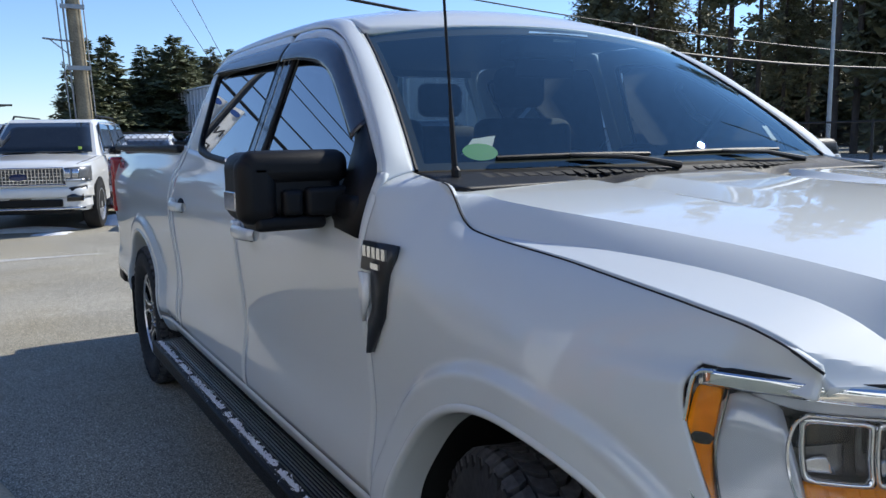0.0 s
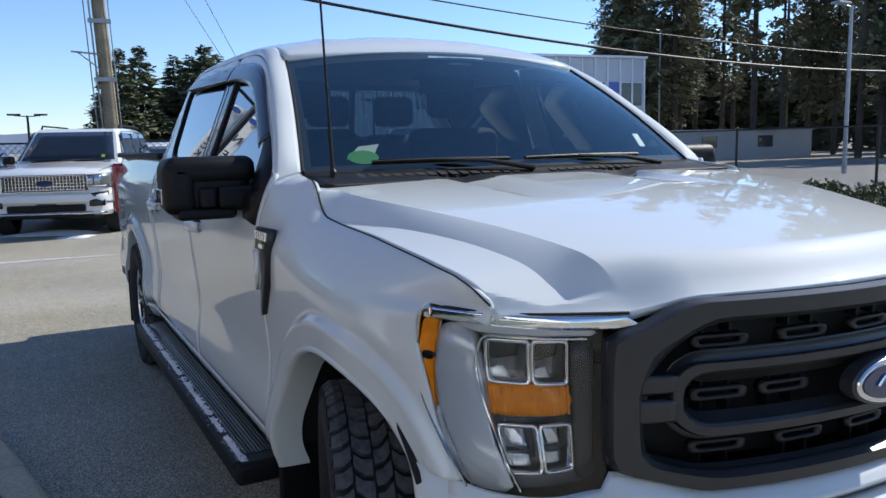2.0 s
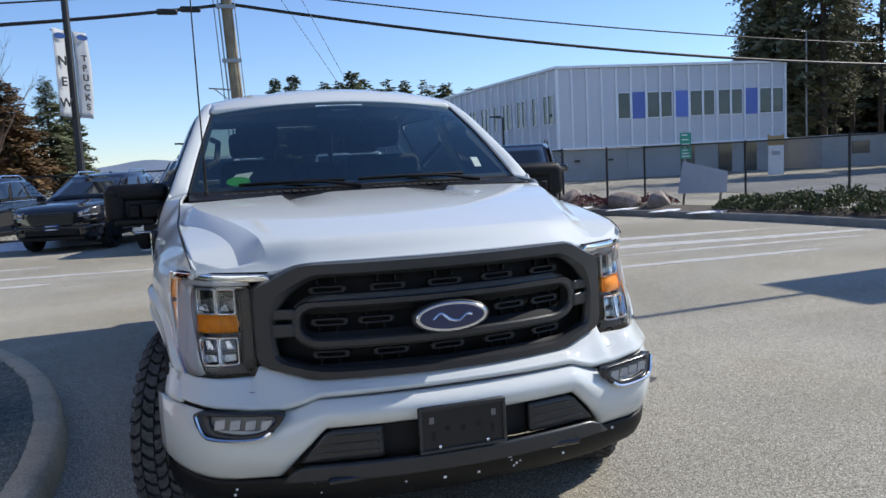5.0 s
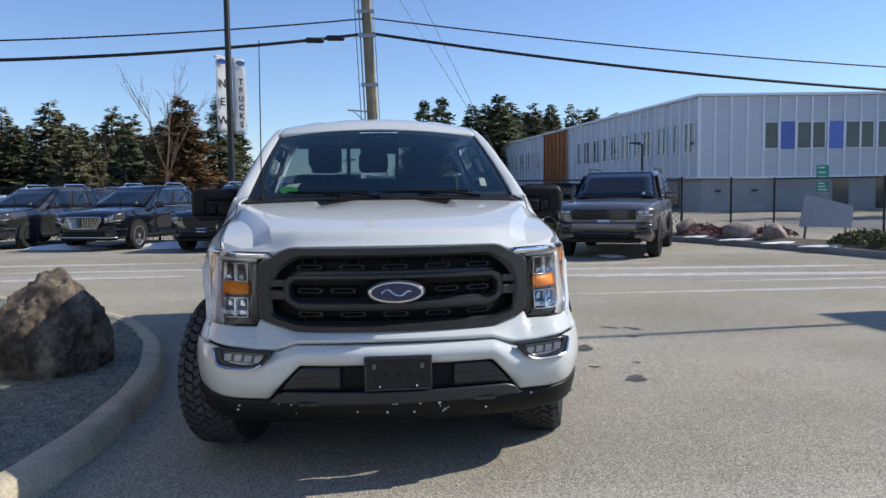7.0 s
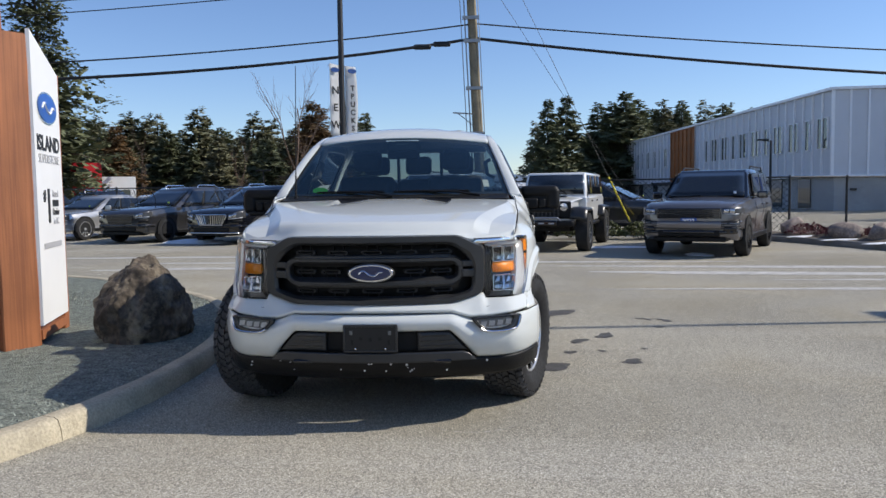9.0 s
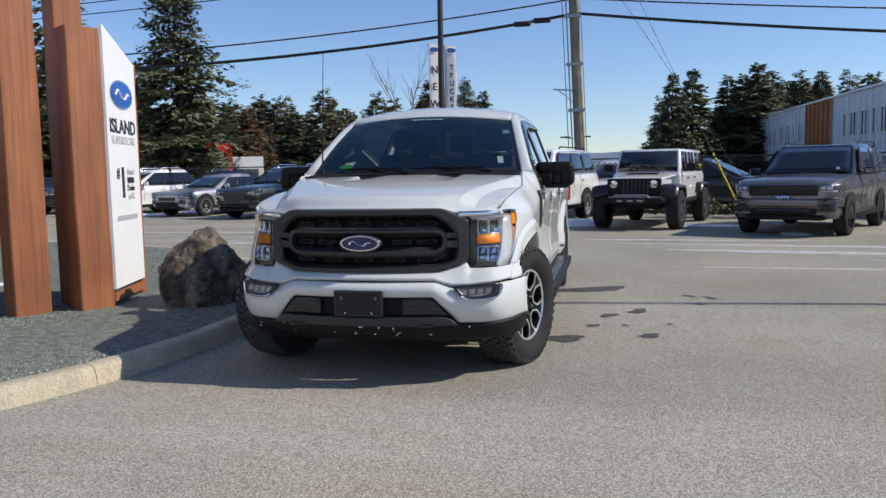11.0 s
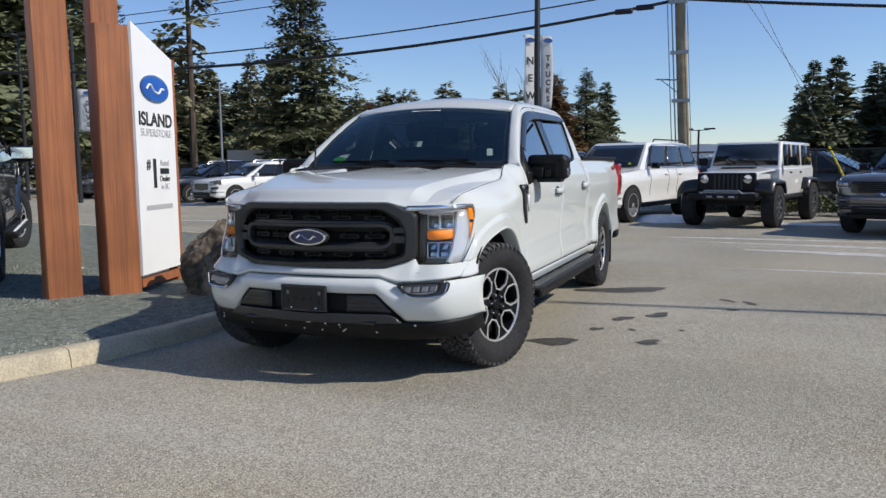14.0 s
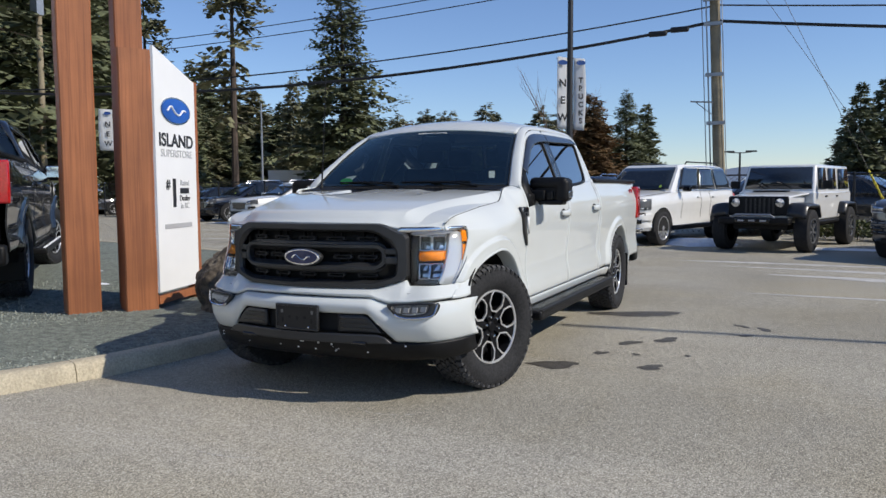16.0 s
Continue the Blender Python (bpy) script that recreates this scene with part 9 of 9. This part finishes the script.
    tube(bm, [Vector((s * x, lamp_y(x, z) - 0.001, z)) for x, z in smooth_rim(((0.672, 1.040), (0.80, 1.042), (0.832, 1.036), (0.841, 0.98), (0.838, 0.90), (0.826, 0.80), (0.810, 0.745)))], 0.003, 6)
    part("edge_trim", bm, M_CHROME, h)
    ln = plate("lens", [(0.642, 1.070), (0.904, 1.086), (0.915, 1.03), (0.917, 0.90), (0.884, 0.736), (0.642, 0.730)], M_LENS, 0.012, "clear lamp lens", 0.003, 26, 0.004, 60)
    ln.visible_shadow = False


def smooth_rim(pts):
    return [(p.x, p.y) for p in smooth_line([(x, z, 0) for x, z in pts], 5)]


def fascia(root):
    """The painted bar under the grille, the bumper, valance and lamps."""
    # painted nose panel: from below grille and lamps to the dark gap
    top = curve_of([(0, 0.722), (0.47, 0.722), (0.55, 0.748), (0.62, 0.768), (0.640, 0.770), (0.656, 0.736), (0.86, 0.740), (0.91, 0.750)])
    low = curve_of([(0, 0.690), (0.46, 0.690), (0.51, 0.668), (0.57, 0.648), (0.66, 0.650), (0.85, 0.668), (0.96, 0.675)])

    def f(u, v):
        x = lerp(-1, 1, u) * lerp(0.932, 0.902, v)
        z = lerp(low(abs(x)), top(abs(x)), v)
        face = lamp_y(x, z) - 0.014
        y = lerp(min(bumper_y(x) + 0.012, face), face, v ** 0.8) - 0.010 * math.sin(math.pi * v)
        y = lerp(y, lerp(bumper_y(x) + 0.014, lamp_y(x, 0.742) - 0.006, v), ease(0.78, 0.88, abs(x)))
        return (x, y, z)
    v, fc = grid_mesh(f, 110, 10)
    thick(poly("nose_panel", v, fc, M_PAINT, root, angle=60), 0.02, -1)
    # its ends wrap round to the wheel arches
    for s in (1, -1):
        def wrap(u, v, s=s):
            z = lerp(0.660 + 0.012 * u, lerp(0.744, 0.768, u), v)
            vn = min(1, (z - low(0.90)) / (0.742 - low(0.90)))
            ya = lerp(bumper_y(0.90) + 0.014, lamp_y(0.90, 0.742) - 0.006, max(0, vn)) - 0.004
            ye = AX_F - math.sqrt(max(0.01, 0.488 ** 2 - (z - 0.43) ** 2))
            b = Vector((side_x(ye, z) + 0.005, ye))
            a = Vector((0.90, ya))
            c = Vector((b.x - 0.004, min(ya + 0.07, ye - 0.02)))
            p = a * (1 - u) ** 2 + c * 2 * u * (1 - u) + b * u * u
            return (s * p.x, p.y, z)
        v, fc = grid_mesh(wrap, 16, 6, s < 0)
        thick(poly("nose_corner", v, fc, M_PAINT, root, angle=60), 0.012, -1)
    # bumper: winged painted bar
    blow = curve_of([(0, 0.572), (0.45, 0.572), (0.52, 0.50), (0.60, 0.398), (0.75, 0.395), (0.90, 0.405), (0.985, 0.42)])
    btop = curve_of([(0, 0.668), (0.47, 0.668), (0.52, 0.648), (0.58, 0.628), (0.68, 0.632), (0.86, 0.648), (0.98, 0.655)])

    def b(u, v):
        x = lerp(-0.984, 0.984, u)
        lo, hi = blow(abs(x)), btop(abs(x))
        z = lerp(lo, hi, v)
        y = bumper_y(x) - 0.028 * math.sin(math.pi * min(1, v * 1.05)) ** 0.7 + 0.05 * (1 - v) ** 3 * ease(0.5, 0.62, abs(x)) + 0.03 * v ** 6
        return (x, y, z)
    v, fc = grid_mesh(b, 110, 16)
    thick(poly("bumper", v, fc, M_PAINT, root, "pale grey winged front bumper", angle=60), 0.02, -1)
    for s in (1, -1):
        # fog lamp
        fg = new("fog_lamp")
        fg.parent = root
        A = [(s * 0.565, 0.640), (s * 0.872, 0.652), (s * 0.850, 0.566), (s * 0.72, 0.548), (s * 0.640, 0.556)]
        B = [(s * 0.590, 0.632), (s * 0.825, 0.641), (s * 0.808, 0.588), (s * 0.72, 0.572), (s * 0.650, 0.578)]
        oo = outline(A, 48)
        ii = match(oo, outline(B, 48))
        face_ring("bezel", fg, oo, ii, M_LAMPCAVE, bumper_y, 0.027, rows=2, depth=0.03)
        face_plate("reflector", fg, outline(B, 48), M_LAMPGREY, bumper_y, 0.010, depth=0.01, nx=12)
        # bright channel along the lower and outer edge
        bm = bmesh.new()
        tube(bm, [Vector((s * x, bumper_y(x) - 0.034, z)) for x, z in smooth_rim(((0.625, 0.580), (0.660, 0.562), (0.72, 0.557), (0.80, 0.563), (0.838, 0.577), (0.856, 0.636)))], 0.0065, 6)
        part("bright_channel", bm, M_SILVER, fg)
        for k in range(4):
            x = 0.640 + 0.048 * k
            z = 0.606 + 0.05 * (x - 0.72)
            bm = bmesh.new()
            prism(bm, [(-0.018, -0.014), (0.014, -0.014), (0.020, 0.016), (-0.012, 0.016)], 0.012, Matrix.Translation((s * x, bumper_y(x) - 0.012, z)) @ Matrix.Rotation(radians(90), 4, "X"))
            part("lamp_cell", bm, M_DRL, fg, smooth=False)
        l = face_plate("lens", fg, outline(B, 48), M_LENS, bumper_y, 0.034, depth=0.003, nx=12)
        l.visible_shadow = False
    # sheet behind the gaps, near-black in place of their shade
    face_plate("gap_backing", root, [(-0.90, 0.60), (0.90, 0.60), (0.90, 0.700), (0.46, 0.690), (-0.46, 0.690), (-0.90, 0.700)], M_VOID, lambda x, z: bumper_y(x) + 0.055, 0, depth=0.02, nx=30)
    # centre under the bar, the intake's shade painted as a near-black sheet
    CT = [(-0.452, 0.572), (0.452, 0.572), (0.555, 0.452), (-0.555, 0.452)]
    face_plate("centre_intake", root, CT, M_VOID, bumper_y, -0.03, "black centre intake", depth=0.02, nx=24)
    for s in (1, -1):
        face_plate("intake_pad", root, [(s * 0.265, 0.565), (s * 0.445, 0.565), (s * 0.535, 0.462), (s * 0.265, 0.462)], M_TRIM, bumper_y, 0.004, "charcoal ribbed intake pad", depth=0.03, nx=10)
        for k in range(3):
            z = 0.485 + 0.028 * k
            face_plate("pad_rib", root, [(s * 0.28, z), (s * (0.50 - 0.025 * k), z), (s * (0.49 - 0.025 * k), z + 0.006), (s * 0.28, z + 0.006)], M_GLOSSBLACK, bumper_y, 0.008, depth=0.004, nx=6)
    face_plate("skid_strip", root, [(-0.60, 0.402), (-0.545, 0.452), (0.545, 0.452), (0.60, 0.402), (0.40, 0.395), (-0.40, 0.395)], M_TRIM, bumper_y, 0.022, "charcoal lower bumper strip", depth=0.04, nx=30)
    def va(u, v):
        x = lerp(-0.975, 0.975, u)
        lo = float(np.interp(abs(x), [0, 0.62, 0.75, 0.93, 0.98], [0.285, 0.282, 0.290, 0.300, 0.33]))
        hi = float(np.interp(abs(x), [0, 0.40, 0.60, 0.75, 0.93, 0.98], [0.400, 0.400, 0.400, 0.397, 0.408, 0.420]))
        return (x, bumper_y(x) + 0.035 + 0.05 * (1 - v) - 0.015 * math.sin(math.pi * v), lerp(lo, hi, v))
    v, fc = grid_mesh(va, 50, 8)
    thick(poly("valance", v, fc, M_PLASTIC, root, "scuffed black plastic valance", angle=60), 0.02, -1)
    # salt specks on the valance
    rnd = random.Random(4)
    for _ in range(18):
        x = rnd.choice((rnd.uniform(-0.85, 0.75), rnd.gauss(0.05, 0.09)))
        z = rnd.uniform(0.33, 0.39)
        bm = bmesh.new()
        sz = rnd.uniform(0.0025, 0.006)
        yy = bumper_y(x) + 0.035 + 0.05 * (1 - (z - 0.285) / 0.115) - 0.015 * math.sin(math.pi * (z - 0.285) / 0.115)
        box(bm, x - sz, x + sz, yy - 0.003, yy + 0.004, z - sz, z + sz * 0.7)
        part("salt_speck", bm, M_SNOW, root, smooth=False)
    for s in (1, -1):
        bm = bmesh.new()
        x = s * 0.40
        tube(bm, [(x - 0.05, bumper_y(x) + 0.03, 0.405), (x - 0.05, bumper_y(x) - 0.02, 0.400), (x + 0.05, bumper_y(x) - 0.02, 0.400), (x + 0.05, bumper_y(x) + 0.03, 0.405)], 0.012, 8)
        part("tow_hook", bm, M_GLOSSBLACK, root)
    # plate bracket
    pb = new("plate_bracket")
    pb.parent = root
    bm = bmesh.new()
    box(bm, -0.155, 0.155, 0.050, 0.068, 0.462, 0.620)
    bevelled(part("bracket", bm, M_GRILLEBAR, pb, "empty black number plate bracket"), 0.008, 2)
    for r in ((-0.155, 0.155, 0.606, 0.620), (-0.155, 0.155, 0.462, 0.474), (-0.155, -0.143, 0.474, 0.606), (0.143, 0.155, 0.474, 0.606)):
        bm = bmesh.new()
        box(bm, r[0], r[1], 0.044, 0.051, r[2], r[3])
        bevelled(part("bracket_rim", bm, M_TRIM, pb), 0.003, 2)
    bm = bmesh.new()
    for x in (-0.09, 0.09):
        tube(bm, [(x, 0.06, 0.545), (x, 0.11, 0.545)], 0.02, 6)
    part("mount", bm, M_PLASTIC, pb)
    for x, z, w, hgt, mt in ((-0.11, 0.573, 0.016, 0.022, M_LAMPGREY), (0.11, 0.573, 0.016, 0.022, M_LAMPGREY), (-0.055, 0.54, 0.018, 0.016, M_VOID), (0.0, 0.535, 0.018, 0.022, M_VOID), (0.055, 0.54, 0.018, 0.016, M_VOID),
                             (-0.105, 0.52, 0.012, 0.03, M_VOID), (0.105, 0.52, 0.012, 0.03, M_VOID)):
        bm = bmesh.new()
        box(bm, x - w / 2, x + w / 2, 0.0485, 0.0515, z - hgt / 2, z + hgt / 2)
        part("bracket_slot", bm, mt, pb, smooth=False)
    for x in (-0.085, 0.085):
        bm = bmesh.new()
        bmesh.ops.create_uvsphere(bm, u_segments=10, v_segments=6, radius=0.0075)
        bmesh.ops.transform(bm, matrix=Matrix.Translation((x, 0.048, 0.482)), verts=bm.verts)
        part("screw", bm, M_CHROME, pb)


def underside(root):
    # chassis and axles take near-black for the shade under the body
    bm = bmesh.new()
    for s in (1, -1):
        box(bm, min(s * 0.38, s * 0.46), max(s * 0.38, s * 0.46), 0.35, 5.7, 0.42, 0.56)
    box(bm, -0.80, 0.80, 1.60, 5.6, 0.50, 0.56)
    box(bm, -0.70, 0.70, 0.45, 1.5, 0.34, 0.45)
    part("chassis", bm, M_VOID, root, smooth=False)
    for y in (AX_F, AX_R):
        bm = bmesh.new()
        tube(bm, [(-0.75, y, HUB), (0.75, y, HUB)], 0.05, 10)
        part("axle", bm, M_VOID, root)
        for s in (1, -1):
            # liner inside the arch, near-black to hold the well's shade
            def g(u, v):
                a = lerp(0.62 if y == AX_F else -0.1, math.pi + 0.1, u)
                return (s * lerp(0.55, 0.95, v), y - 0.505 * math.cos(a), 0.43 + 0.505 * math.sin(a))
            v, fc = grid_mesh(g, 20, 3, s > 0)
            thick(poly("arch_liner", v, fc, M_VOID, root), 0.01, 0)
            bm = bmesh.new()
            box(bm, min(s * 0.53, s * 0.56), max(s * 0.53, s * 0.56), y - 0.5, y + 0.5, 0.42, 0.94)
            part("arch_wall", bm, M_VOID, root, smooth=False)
    # inner body behind the shut lines, their shade painted near-black
    for s in (1, -1):
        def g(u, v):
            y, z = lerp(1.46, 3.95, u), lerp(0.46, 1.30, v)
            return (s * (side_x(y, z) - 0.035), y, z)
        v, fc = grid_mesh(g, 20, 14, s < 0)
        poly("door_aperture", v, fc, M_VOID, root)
    # running boards
    for s in (1, -1):
        rb = new("running_board")
        rb.parent = root
        bm = bmesh.new()
        box(bm, min(s * 0.93, s * 1.10), max(s * 0.93, s * 1.10), 1.52, 3.90, 0.355, 0.43)
        bevelled(part("board", bm, M_PLASTIC, rb, "black running board"), 0.02, 3)
        bm = bmesh.new()
        box(bm, min(s * 1.075, s * 1.103), max(s * 1.075, s * 1.103), 1.54, 3.88, 0.41, 0.434)
        bevelled(part("edge_rail", bm, M_PLASTIC, rb), 0.008)
        for k in range(8):
            bm = bmesh.new()
            x = s * (0.965 + 0.012 * k)
            box(bm, x - 0.003, x + 0.003, 1.60, 3.82, 0.430, 0.434)
            part("grip_rib", bm, M_GLOSSBLACK, rb, smooth=False)
        if s < 0:
            rnd = random.Random(9)
            verts, faces = [], []
            for k in range(2600):
                y = 1.55 + 2.3 * rnd.random()
                if math.sin(y * 9) + math.sin(y * 23 + 1) + math.sin(y * 61) < -0.9 - rnd.random():
                    continue
                x = -(1.072 + rnd.gauss(0, 0.008))
                h = rnd.uniform(0.0015, 0.0055)
                b = len(verts)
                for a in (0.3, 1.9, 3.4, 5.0):
                    verts.append((x + h * math.cos(a), y + h * 1.4 * math.sin(a), 0.430))
                verts.append((x, y, 0.434 + h * 0.5))
                faces += [(b, b + 1, b + 4), (b + 1, b + 2, b + 4), (b + 2, b + 3, b + 4), (b + 3, b, b + 4)]
            poly("snow_crust", verts, faces, M_SNOW, rb, "thin crust of old snow")["kind"] = "stuff"


def pickup(label):
    root = thing("pickup_truck", label, "pickup truck", "pickup trucks")
    hood(root)
    for s in (1, -1):
        wing(root, s)
        cabin_side(root, s)
        headlamp(root, s)
    cargo_bed(root)
    roof(root)
    windscreen(root)
    interior(root)
    grille(root)
    fascia(root)
    underside(root)
    truck_wheels(root)
    return root


pickup("pale grey crew-cab pickup truck with black grille on asphalt").matrix_world = Matrix.Translation((-0.017, 0, 0))
# a second one, in black, seen from behind on the gravel
M_GREY_PAINT, M_PAINT = M_PAINT, M_DARKPAINT
pickup("black crew-cab pickup truck parked on the gravel").matrix_world = Matrix.Translation((-9.95, 5.05, 0.11)) @ Matrix.Rotation(radians(-133), 4, "Z") @ Matrix.Scale(1.14, 4)
